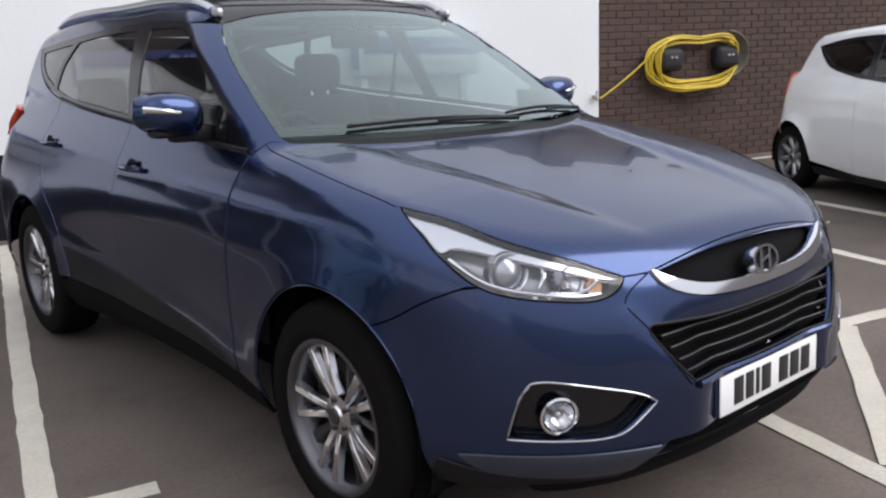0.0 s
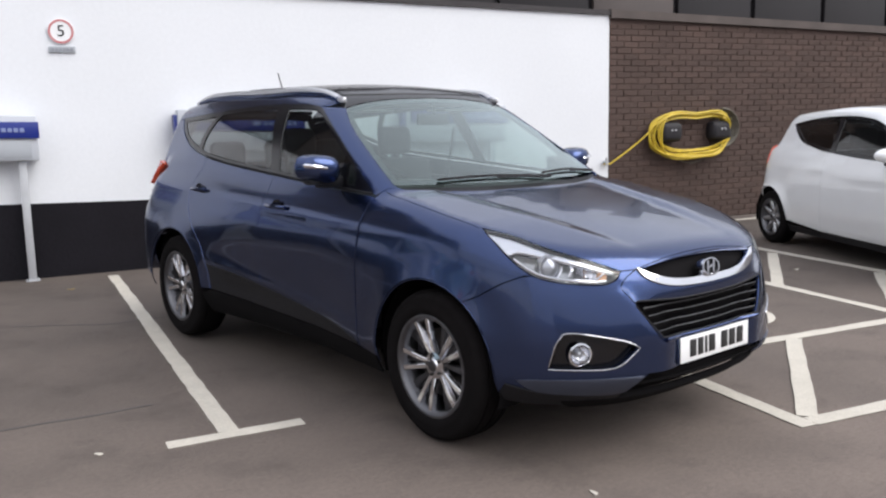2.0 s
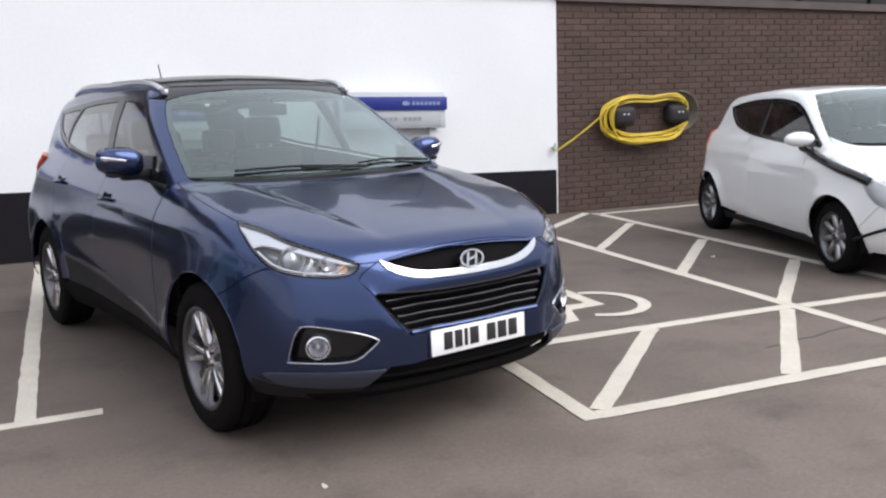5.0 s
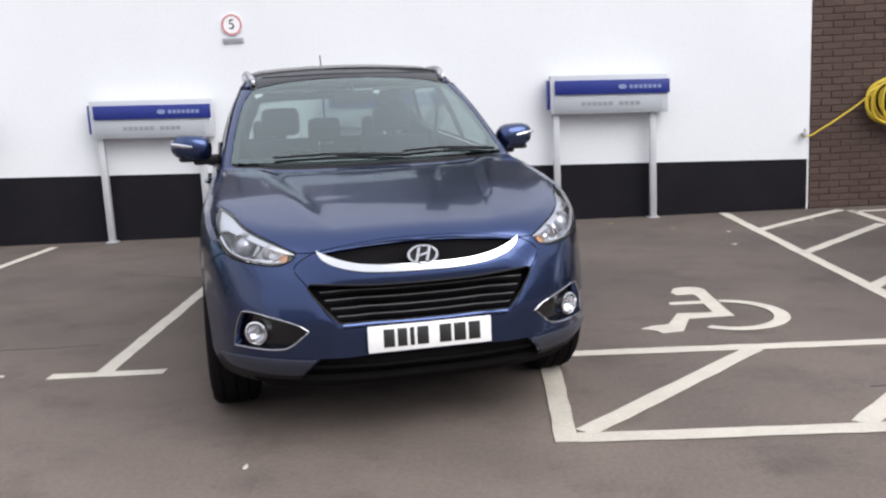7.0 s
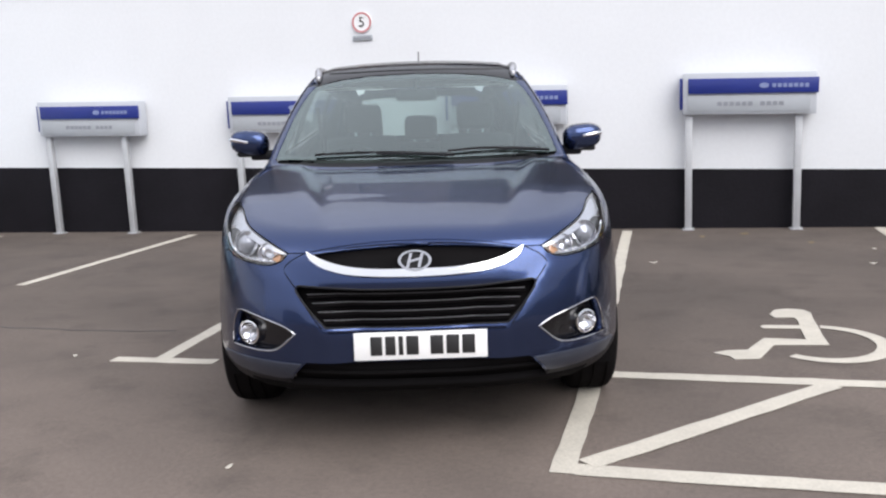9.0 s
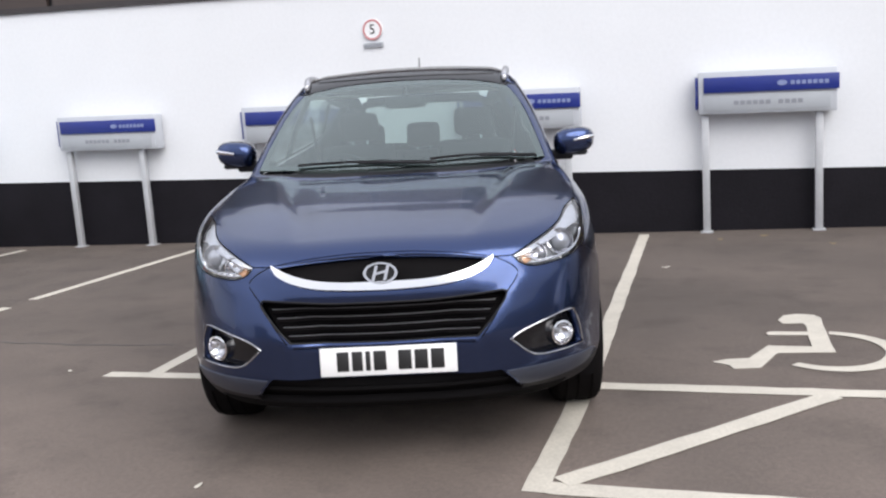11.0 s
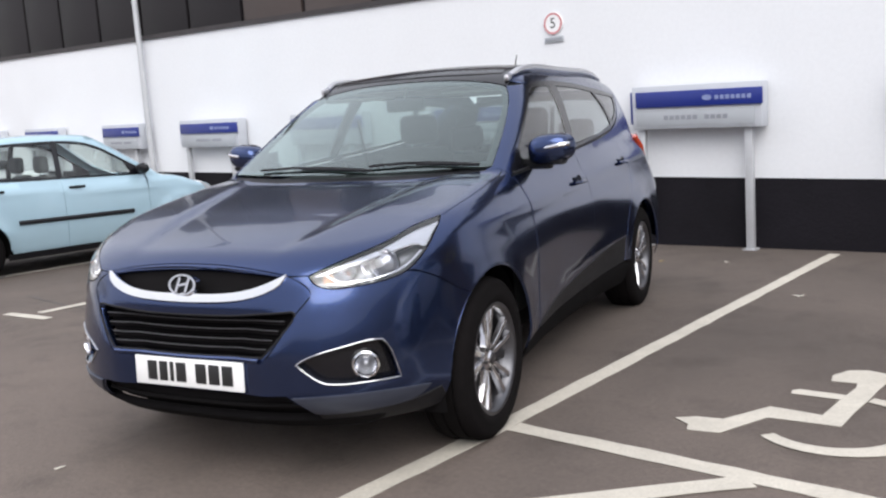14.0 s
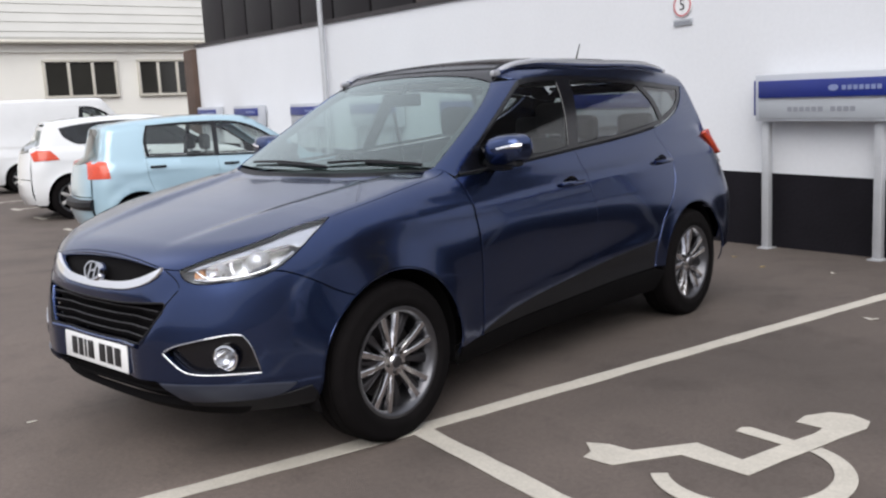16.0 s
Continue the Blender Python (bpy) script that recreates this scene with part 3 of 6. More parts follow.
rnd = random.Random(21)
for x, y, r in ((1.37, 2.01, 0.045), (1.89, 1.58, 0.05), (1.22, 1.76, 0.05), (2.02, 1.95, 0.045), (3.08, 2.27, 0.06), (2.95, 3.58, 0.05), (0.77, 3.17, 0.05), (1.0, 2.72, 0.06), (1.17, 2.29, 0.05),
                (1.69, 1.7, 0.04), (0.06, 3.54, 0.05), (0.01, 3.96, 0.06), (0.11, 2.52, 0.04), (1.09, 1.93, 0.05), (0.9, 3.36, 0.03), (3.4, 5.1, 0.07), (2.8, 5.24, 0.05), (-0.8, 2.2, 0.06), (3.6, 1.1, 0.05), (-1.4, 4.4, 0.07)):
    bm = slab(blob(rnd, r * 1.5, 28), 0.0, 0.0022)
    bmesh.ops.delete(bm, geom=[f for f in bm.faces if f.normal.z < 0.5], context="FACES_ONLY")
    solo("oil_stain", bm, M["stain"], "dark oil stain on the asphalt", "stain", "ground stains", "structure", m=pose(x, y, 0))
for pts in ([(-3.2, 3.60), (-2.2, 3.50), (-1.26, 3.53), (-0.6, 3.50), (0.2, 3.53)], [(-0.6, 5.9), (0.1, 5.6), (0.9, 5.7)], [(4.3, 2.2), (5.4, 2.35), (6.6, 2.3)]):
    P = [Vector((x, y, 0)) for x, y in pts]
    line = [P[i].lerp(P[i + 1], k / 8) + Vector((0, rnd.uniform(-0.012, 0.012), 0)) for i in range(len(P) - 1) for k in range(8)]
    poly = [(p.x, p.y + 0.009) for p in line] + [(p.x, p.y - 0.009) for p in line[::-1]]
    solo("tar_seam", slab(poly, -0.002, 0.0021), M["tar"], "dark tarred seam in the asphalt", "seam", "", "structure")
for x, y, r, kind in ((1.51, 1.555, 0.024, "litter"), (3.14, 6.0, 0.04, "litter"), (4.84, 6.0, 0.035, "litter"), (4.54, 7.04, 0.03, "leaf"), (-0.21, 2.93, 0.025, "litter"), (1.6, 7.06, 0.035, "leaf"), (2.16, 7.16, 0.03, "litter"),
                      (-0.13, 7.2, 0.035, "leaf"), (1.12, 7.33, 0.03, "leaf"), (4.0, 7.56, 0.04, "leaf"), (3.6, 7.4, 0.03, "leaf"), (5.0, 6.7, 0.03, "litter"), (6.0, 7.2, 0.03, "litter"), (5.9, 4.6, 0.03, "litter")):
    bm = slab([(a, b) for a, b in blob(rnd, r * 0.8, 16, 0.6)], 0.0, 0.003)
    for v in bm.verts:
        v.co.z += 0.010 * abs(math.sin(30 * v.co.x)) + 0.0005
    solo("leaf" if kind == "leaf" else "paper_scrap", bm, M[kind], "dry brown leaf on the asphalt" if kind == "leaf" else "small pale scrap lying on the asphalt", "leaf" if kind == "leaf" else "litter", "litter on the ground", m=pose(x, y, 0))

# white frame at the far end of the brick wall
fr = thing("canopy_frame", "white painted metal frame at the end of the brick wall", "frame", pose(13.1, 7.7, 0))
for x in (0, 0.28):
    part("upright", box(x, x + 0.12, 0, 0.12, 0, 3.2, 0.01), M["grey_box"], fr)
part("beam", box(-0.6, 1.4, 0, 0.1, 2.5, 2.58, 0.01), M["grey_box"], fr)
part("brace", rod((0.0, 0.05, 2.95), (-0.55, 0.05, 2.5), 0.03, 8), M["grey_box"], fr)

# ---- car bodies: one smooth implicit form each, cut into panels ----
def curve_of(pts):
    """A smooth function through (position, value) pairs."""
    xs = np.array([p[0] for p in pts], float)
    ys = np.array([p[1] for p in pts], float)
    d = np.diff(ys) / np.diff(xs)
    m = np.zeros(len(xs))
    m[0], m[-1] = d[0], d[-1]
    for i in range(1, len(xs) - 1):
        h0, h1 = xs[i] - xs[i - 1], xs[i + 1] - xs[i]
        m[i] = 0.0 if d[i - 1] * d[i] <= 0 else 3 * (h0 + h1) / ((2 * h1 + h0) / d[i - 1] + (h1 + 2 * h0) / d[i])

    def f(x):
        x = np.asarray(x, float)
        i = np.clip(np.searchsorted(xs, x) - 1, 0, len(xs) - 2)
        h = xs[i + 1] - xs[i]
        t = np.clip((x - xs[i]) / h, 0, 1)
        a, b, t2, t3 = ys[i], ys[i + 1], t * t, t * t * t
        return (2 * t3 - 3 * t2 + 1) * a + (t3 - 2 * t2 + t) * h * m[i] + (3 * t2 - 2 * t3) * b + (t3 - t2) * h * m[i + 1]
    return f


def smax(a, b, k):
    h = np.clip(0.5 + 0.5 * (a - b) / k, 0, 1)
    return b + (a - b) * h + k * h * (1 - h)


def smin(a, b, k):
    return -smax(-a, -b, k)


def ease(t):
    t = np.clip(t, 0, 1)
    return t * t * (3 - 2 * t)


def bell(x, w):
    return np.exp(-(x / w) ** 2)


class Body:
    """A car's outer form. x across, y from the nose backwards, z up; negative inside."""

    def __init__(self, **p):
        self.p, self.known = p, {}
        self.c = {key: curve_of(p[key]) for key in ("nose", "side", "tail", "top", "roof", "belt_w", "taper", "low_taper")}

    def __call__(self, P):
        p = self.p
        x, y, z = np.abs(P[:, 0]), P[:, 1], P[:, 2]
        W = self.c["side"](z) * self.c["low_taper"](y)
        for wy in p["axles"]:
            r = np.hypot(y - wy, z - p["hub"])
            W = W + p["flare"] * np.clip((p["arch"] + 0.13 - r) / 0.13, 0, 1) ** 2 * np.clip((z - 0.15) / 0.2, 0, 1)
        if "crease" in p:
            for (y0, z0, y1, z1, amt, wid) in p["crease"]:
                zc = z0 + (z1 - z0) * (y - y0) / (y1 - y0)
                fade = np.clip((y - y0 + 0.15) / 0.3, 0, 1) * np.clip((y1 + 0.15 - y) / 0.3, 0, 1)
                W = W + amt * bell(z - zc, wid) * fade
        if "tuck" in p:
            y0, y1, amt = p["tuck"]
            W = W - amt * np.clip((0.86 - z) / 0.42, 0, 1) * ease((y - y0) / 0.8) * ease((y1 - y) / 0.8)
        n = p["power"]
        nose = self.c["nose"](z)
        if "hexa" in p:
            zs, ts, amt, dish = p["hexa"]
            d = np.degrees(np.arctan2(x, p["nose_centre"] - y)) - np.interp(z, zs, ts)
            nose = nose + dish * ease(-d / 9.0) * ease((z - 0.33) / 0.08) * ease((0.735 - z) / 0.12)
            nose = nose - amt * np.exp(-np.maximum(0, d) / 7.0) / (1 + np.exp(-np.clip(d, -30, 30) / 0.9)) * ease((z - 0.50) / 0.08) * ease((0.80 - z) / 0.08)
        a = np.maximum(0, p["nose_centre"] - y) / (p["nose_centre"] - nose)
        b = np.maximum(0, y - p["tail_centre"]) / (self.c["tail"](z) - p["tail_centre"])
        q = (a ** n + b ** n + (x / W) ** n) ** (1 / n) - 1
        low = smax(q * 0.9, z - (self.c["top"](y) - self.crown(y) * x * x + self.ridge(x, y)), p.get("edge", 0.06))
        s0, s1, sx = p["screen"]
        g = 1 / math.hypot(1, s1)
        front = (s0 + (z - p["cowl"]) * s1 + sx * x * x - y) * g
        r0, r1, rx = p["back"]
        g = 1 / math.hypot(1, r1)
        rear = (y - (r0 + (z - p["cowl"]) * r1 - rx * x * x)) * g
        side = x - self.c["belt_w"](z) * self.c["taper"](y)
        roof = z - self.c["roof"](y) + p["roof_crown"] * x * x
        up = np.maximum(smax(smax(smax(side, roof, 0.07), front, 0.05), rear, 0.06), p["cowl"] - 0.14 - z)
        return smin(low, up, 0.015)

    def crown(self, y):
        c0, c1 = self.p["crown"]
        return c0 + (c1 - c0) * np.clip(y / 0.7, 0, 1)

    def ridge(self, x, y):
        if "ridge" not in self.p:
            return 0.0
        x0, x1, amt = self.p["ridge"]
        t = np.clip((y - 0.1) / 1.1, 0, 1)
        xr = x0 + (x1 - x0) * t
        return amt * (1 / (1 + np.exp(-(x - xr) / 0.017)) - 0.5) * np.clip((y - 0.1) / 0.5, 0, 1)

    def normal(self, P):
        e = 2e-4
        g = np.stack([self(P + d) - self(P - d) for d in np.eye(3) * e], 1)
        return g / np.maximum(1e-9, np.linalg.norm(g, axis=1))[:, None]

    def meet(self, O, D, far=3.0, step=0.012):
        """The first points where rays from O along D come to the form; a ray that misses gives its nearest approach."""
        n = len(O)
        t = np.zeros(n)
        best, bt = np.full(n, 1e9), np.zeros(n)
        done = np.zeros(n, bool)
        prev = np.zeros(n)
        for _ in range(260):
            live = np.where(~done & (t < far))[0]
            if not len(live):
                break
            f = self(O[live] + D[live] * t[live, None])
            near = np.abs(f) < best[live]
            best[live[near]], bt[live[near]] = np.abs(f[near]), t[live[near]]
            hit = f < 0
            done[live[hit]] = True
            go = live[~hit]
            prev[go] = t[go]
            t[go] += np.maximum(step, f[~hit] * 0.8)
        lo, hi = prev.copy(), t.copy()
        for _ in range(17):
            mid = (lo + hi) / 2
            ins = self(O + D * mid[:, None]) < 0
            hi = np.where(ins, mid, hi)
            lo = np.where(ins, lo, mid)
        return O + D * np.where(done, hi, bt)[:, None]

    # flat views of the form: side (y, z), top (x, y), front and rear (x, z), wrap (angle in degrees round the nose, z), slope (y, v)
    def rays(self, view, uv):
        u, v = np.asarray(uv, float).reshape(-1, 2).T
        o, l = np.ones_like(u), np.zeros_like(u)
        nc = self.p["nose_centre"]
        if view == "side":
            return np.stack([1.6 * o, u, v], 1), np.stack([-o, l, l], 1)
        if view == "top":
            return np.stack([u, v, 2.2 * o], 1), np.stack([l, l, -o], 1)
        if view == "front":
            return np.stack([u, -0.6 * o, v], 1), np.stack([l, o, l], 1)
        if view == "rear":
            return np.stack([u, (self.p["length"] + 0.6) * o, v], 1), np.stack([l, -o, l], 1)
        if view == "wrap":
            s, c = np.sin(np.radians(u)), np.cos(np.radians(u))
            return np.stack([1.7 * s, nc - 1.7 * c, v], 1), np.stack([-s, c, l], 1)
        k = math.sqrt(0.5)
        return np.stack([2.0 - v * k, u, 2.0 + v * k], 1), np.stack([-k * o, l, -k * o], 1)

    def flat(self, view, P):
        x, y, z = P.T
        nc = self.p["nose_centre"]
        if view == "side":
            return np.stack([y, z], 1)
        if view == "top":
            return np.stack([x, y], 1)
        if view in ("front", "rear"):
            return np.stack([x, z], 1)
        if view == "wrap":
            return np.stack([np.degrees(np.arctan2(x, nc - y)), z], 1)
        return np.stack([y, (z - x) * math.sqrt(0.5)], 1)

    def on(self, view, uv):
        key = (view, np.round(np.asarray(uv, float), 6).tobytes())
        if key not in self.known:
            self.known[key] = self.meet(*self.rays(view, uv))
        return self.known[key].copy()


SUV = dict(
    length=4.41, power=3.0, nose_centre=1.0, tail_centre=3.88, axles=(0.88, 3.52), hub=0.36, arch=0.385, flare=0.010,
    nose=[(0.15, 0.30), (0.22, 0.20), (0.30, 0.085), (0.36, 0.022), (0.41, 0.0), (0.50, 0.0), (0.60, 0.014), (0.70, 0.038), (0.80, 0.068), (0.86, 0.092), (0.95, 0.15), (1.05, 0.25), (1.3, 0.5)],
    side=[(0.15, 0.80), (0.22, 0.845), (0.30, 0.885), (0.40, 0.908), (0.50, 0.908), (0.65, 0.905), (0.80, 0.900), (0.90, 0.887), (1.0, 0.862), (1.08, 0.832), (1.16, 0.795), (1.4, 0.7)],
    tail=[(0.15, 4.12), (0.30, 4.24), (0.45, 4.33), (0.65, 4.37), (0.85, 4.36), (1.05, 4.33), (1.2, 4.27), (1.4, 4.15)],
    top=[(0.0, 0.862), (0.1, 0.893), (0.3, 0.948), (0.6, 1.014), (0.9, 1.068), (1.2, 1.116), (1.5, 1.14), (2.5, 1.175), (3.5, 1.235), (4.2, 1.26), (4.5, 1.25)],
    low_taper=[(0.0, 0.995), (0.9, 1.0), (2.2, 0.985), (3.5, 1.0), (4.4, 0.985)],
    crown=(0.10, 0.055), ridge=(0.33, 0.56, 0.022), edge=0.075, tuck=(1.12, 3.30, 0.045),
    hexa=((0.548, 0.62, 0.705, 0.735, 0.772, 0.803, 0.834), (20.8, 24.0, 27.4, 29.0, 30.6, 29.3, 26.2), 0.009, 0.032),
    cowl=1.09, screen=(1.10, 1.78, 0.30), back=(4.345, -0.42, 0.22),
    belt_w=[(0.9, 0.875), (1.1, 0.822), (1.25, 0.782), (1.4, 0.728), (1.56, 0.645), (1.75, 0.53)],
    taper=[(1.0, 0.955), (1.5, 0.98), (2.2, 1.0), (3.0, 0.99), (3.6, 0.972), (4.0, 0.94), (4.4, 0.90)],
    roof=[(1.2, 1.49), (1.7, 1.578), (2.1, 1.636), (2.6, 1.676), (3.1, 1.680), (3.6, 1.650), (4.0, 1.600), (4.4, 1.53)], roof_crown=0.09,
    crease=[(1.45, 0.42, 3.0, 0.573, 0.010, 0.045), (0.9, 0.93, 4.2, 1.06, 0.010, 0.05)],
)


def dense(pts, h):
    pts = np.asarray(pts, float)
    out = []
    for a, b in zip(pts, pts[1:]):
        n = max(1, int(math.ceil(np.linalg.norm(b - a) / h)))
        out += [a + (b - a) * i / n for i in range(n)]
    return np.array(out + [pts[-1]])


def smooth_line(pts, h=0.02):
    """A rounded line through the points given."""
    P = np.asarray(pts, float)
    if len(P) < 3:
        return dense(P, h)
    out = []
    for i in range(len(P) - 1):
        p0, p1, p2, p3 = P[max(i - 1, 0)], P[i], P[i + 1], P[min(i + 2, len(P) - 1)]
        n = max(2, int(math.ceil(np.linalg.norm(p2 - p1) / h)))
        for k in range(n):
            t = k / n
            out.append(0.5 * (2 * p1 + (p2 - p0) * t + (2 * p0 - 5 * p1 + 4 * p2 - p3) * t * t + (3 * p1 - p0 - 3 * p2 + p3) * t ** 3))
    return np.array(out + [P[-1]])


def seg(B, view, pts, curved=True, h=None):
    """A line on the form, given in one of its flat views."""
    h = h or (1.2 if view == "wrap" else 0.02)
    P = np.asarray(pts, float)
    if view == "wrap":
        S = np.array((1.0, 60.0))
        uv = (smooth_line(P * S, h) if curved else dense(P * S, h)) / S
    else:
        uv = smooth_line(P, h) if curved else dense(P, h)
    return B.on(view, uv)


def arc(c, r, a0, a1, n=24):
    return [(c[0] + r * math.cos(radians(a0 + (a1 - a0) * k / n)), c[1] + r * math.sin(radians(a0 + (a1 - a0) * k / n))) for k in range(n + 1)]


def loop_of(*segs):
    P = np.concatenate(segs)
    keep = [0]
    for i in range(1, len(P)):
        if np.linalg.norm(P[i] - P[keep[-1]]) > 0.004:
            keep.append(i)
    if np.linalg.norm(P[keep[-1]] - P[keep[0]]) < 0.004:
        keep.pop()
    return P[keep]


def both(half):
    """A loop over both sides of a car from a half that starts and ends on its middle line."""
    m = half[::-1] * np.array((-1, 1, 1))
    return loop_of(half, m)


def area(Q):
    x, y = Q.T
    return 0.5 * float(np.sum(x * np.roll(y, -1) - np.roll(x, -1) * y))


def inside(Q, pts):
    x, y = pts.T
    res = np.zeros(len(pts), bool)
    for (x0, y0), (x1, y1) in zip(Q, np.roll(Q, -1, 0)):
        c = (y0 > y) != (y1 > y)
        with np.errstate(divide="ignore", invalid="ignore"):
            res ^= c & (x < (x1 - x0) * (y - y0) / (y1 - y0 + 1e-12) + x0)
    return res


def edge_distance(Q, pts):
    d = np.full(len(pts), 1e9)
    for a, b in zip(Q, np.roll(Q, -1, 0)):
        ab = b - a
        t = np.clip(((pts - a) @ ab) / max(1e-12, ab @ ab), 0, 1)
        d = np.minimum(d, np.linalg.norm(pts - a - t[:, None] * ab, axis=1))
    return d


def inset(B, view, L, gap, scale):
    if not gap:
        return L
    t = np.roll(L, -1, 0) - np.roll(L, 1, 0)
    t /= np.maximum(1e-9, np.linalg.norm(t, axis=1))[:, None]
    n = B.normal(L)
    d = np.cross(n, t)
    a = area(B.flat(view, L) * scale)
    one = L + d * gap
    return one if abs(area(B.flat(view, one) * scale)) < abs(a) else L - d * gap


def panel(name, parent, material, B, view, loop, holes=(), h=0.03, lift=0.0, flange=0.012, gap=0.0025, mirror=False, label="", hole_flange=None):
    """A sheet of the form inside a closed line, with turned-in edges."""
    scale = np.array((0.0165, 1.0)) if view == "wrap" else np.array((1.0, 1.0))
    loops = [inset(B, view, loop, gap, scale)] + list(holes)
    flats = [B.flat(view, L) * scale for L in loops]
    lo, hi = flats[0].min(0), flats[0].max(0)
    gx, gy = np.meshgrid(np.arange(lo[0], hi[0], h), np.arange(lo[1], hi[1], h))
    gx = gx + (np.arange(gx.shape[0]) % 2)[:, None] * h * 0.5
    pts = np.stack([gx.ravel(), gy.ravel()], 1)
    ok = inside(flats[0], pts) & (edge_distance(flats[0], pts) > h * 0.45)
    for Q in flats[1:]:
        ok &= ~inside(Q, pts) & (edge_distance(Q, pts) > h * 0.45)
    pts = pts[ok]
    allp = np.concatenate(flats + [pts])
    edges, k = [], 0
    for Q in flats:
        edges += [(k + i, k + (i + 1) % len(Q)) for i in range(len(Q))]
        k += len(Q)
    nb = k
    v2, _, f2, orig, _, _ = delaunay_2d_cdt([Vector(p) for p in allp], edges, [], 0, 1e-7)
    v2 = np.array([tuple(v) for v in v2])
    f2 = np.array([tuple(f) for f in f2])
    cen = v2[f2].mean(1)
    keep = inside(flats[0], cen)
    for Q in flats[1:]:
        keep &= ~inside(Q, cen)
    faces = [tuple(int(i) for i in f) for f in f2[keep]]
    src = [o[0] if o else -1 for o in orig]
    P3 = np.zeros((len(v2), 3))
    L3 = np.concatenate(loops)
    need = [i for i, s in enumerate(src) if s < 0 or s >= nb]
    for i, s in enumerate(src):
        if 0 <= s < nb:
            P3[i] = L3[s]
    if need:
        P3[need] = B.on(view, v2[need] / scale)
    N = B.normal(P3)
    P3 = P3 + N * lift
    V, NN = [tuple(p) for p in P3], [tuple(n) for n in N]
    T = np.array(faces)
    side = np.einsum("ij,ij->i", np.cross(P3[T[:, 1]] - P3[T[:, 0]], P3[T[:, 2]] - P3[T[:, 0]]), N[T[:, 0]])
    tri = [f if g > 0 else f[::-1] for f, g in zip(faces, side)]
    F = list(tri)
    count = {}
    for f in tri:
        for a, b in zip(f, f[1:] + f[:1]):
            count[(a, b)] = count.get((a, b), 0) + 1
    if flange:
        rim = [(a, b) for (a, b) in count if (b, a) not in count]
        first, second = {}, {}
        for a, b in rim:
            t = P3[b] - P3[a]
            out = np.cross(t, N[a])
            out /= max(1e-9, np.linalg.norm(out))
            for i in (a, b):
                dep = flange if src[i] < len(loops[0]) or hole_flange is None else hole_flange
                if i not in first:
                    first[i] = len(V)
                    V.append(tuple(P3[i]))
                    NN.append(tuple(out * 0.75 + N[i] * 0.65))
                    second[i] = len(V)
                    V.append(tuple(P3[i] - N[i] * dep))
                    NN.append(tuple(out))
            F.append((first[b], first[a], second[a], second[b]))
    V, NN = np.array(V), np.array(NN)
    NN /= np.maximum(1e-9, np.linalg.norm(NN, axis=1))[:, None]
    if mirror:
        V, NN = V * (-1, 1, 1), NN * (-1, 1, 1)
        F = [f[::-1] for f in F]
    me = bpy.data.meshes.new(name)
    me.from_pydata([tuple(v) for v in V], [], F)
    for p in me.polygons:
        p.use_smooth = True
    me.normals_split_custom_set_from_vertices([tuple(n) for n in NN])
    me.materials.append(material)
    ob = new(name, me)
    ob.parent = parent
    if label:
        ob["label"] = label
    return ob


def ribbon(name, parent, material, B, line, w=0.006, lift=0.0015, mirror=False, label="", closed=False):
    """A raised bead along a line on the form."""
    N = B.normal(line)
    P = line + N * lift
    if mirror:
        P = P * np.array((-1, 1, 1))
    return part(name, tube([tuple(p) for p in P], w / 2, 8, closed=closed), material, parent, label)


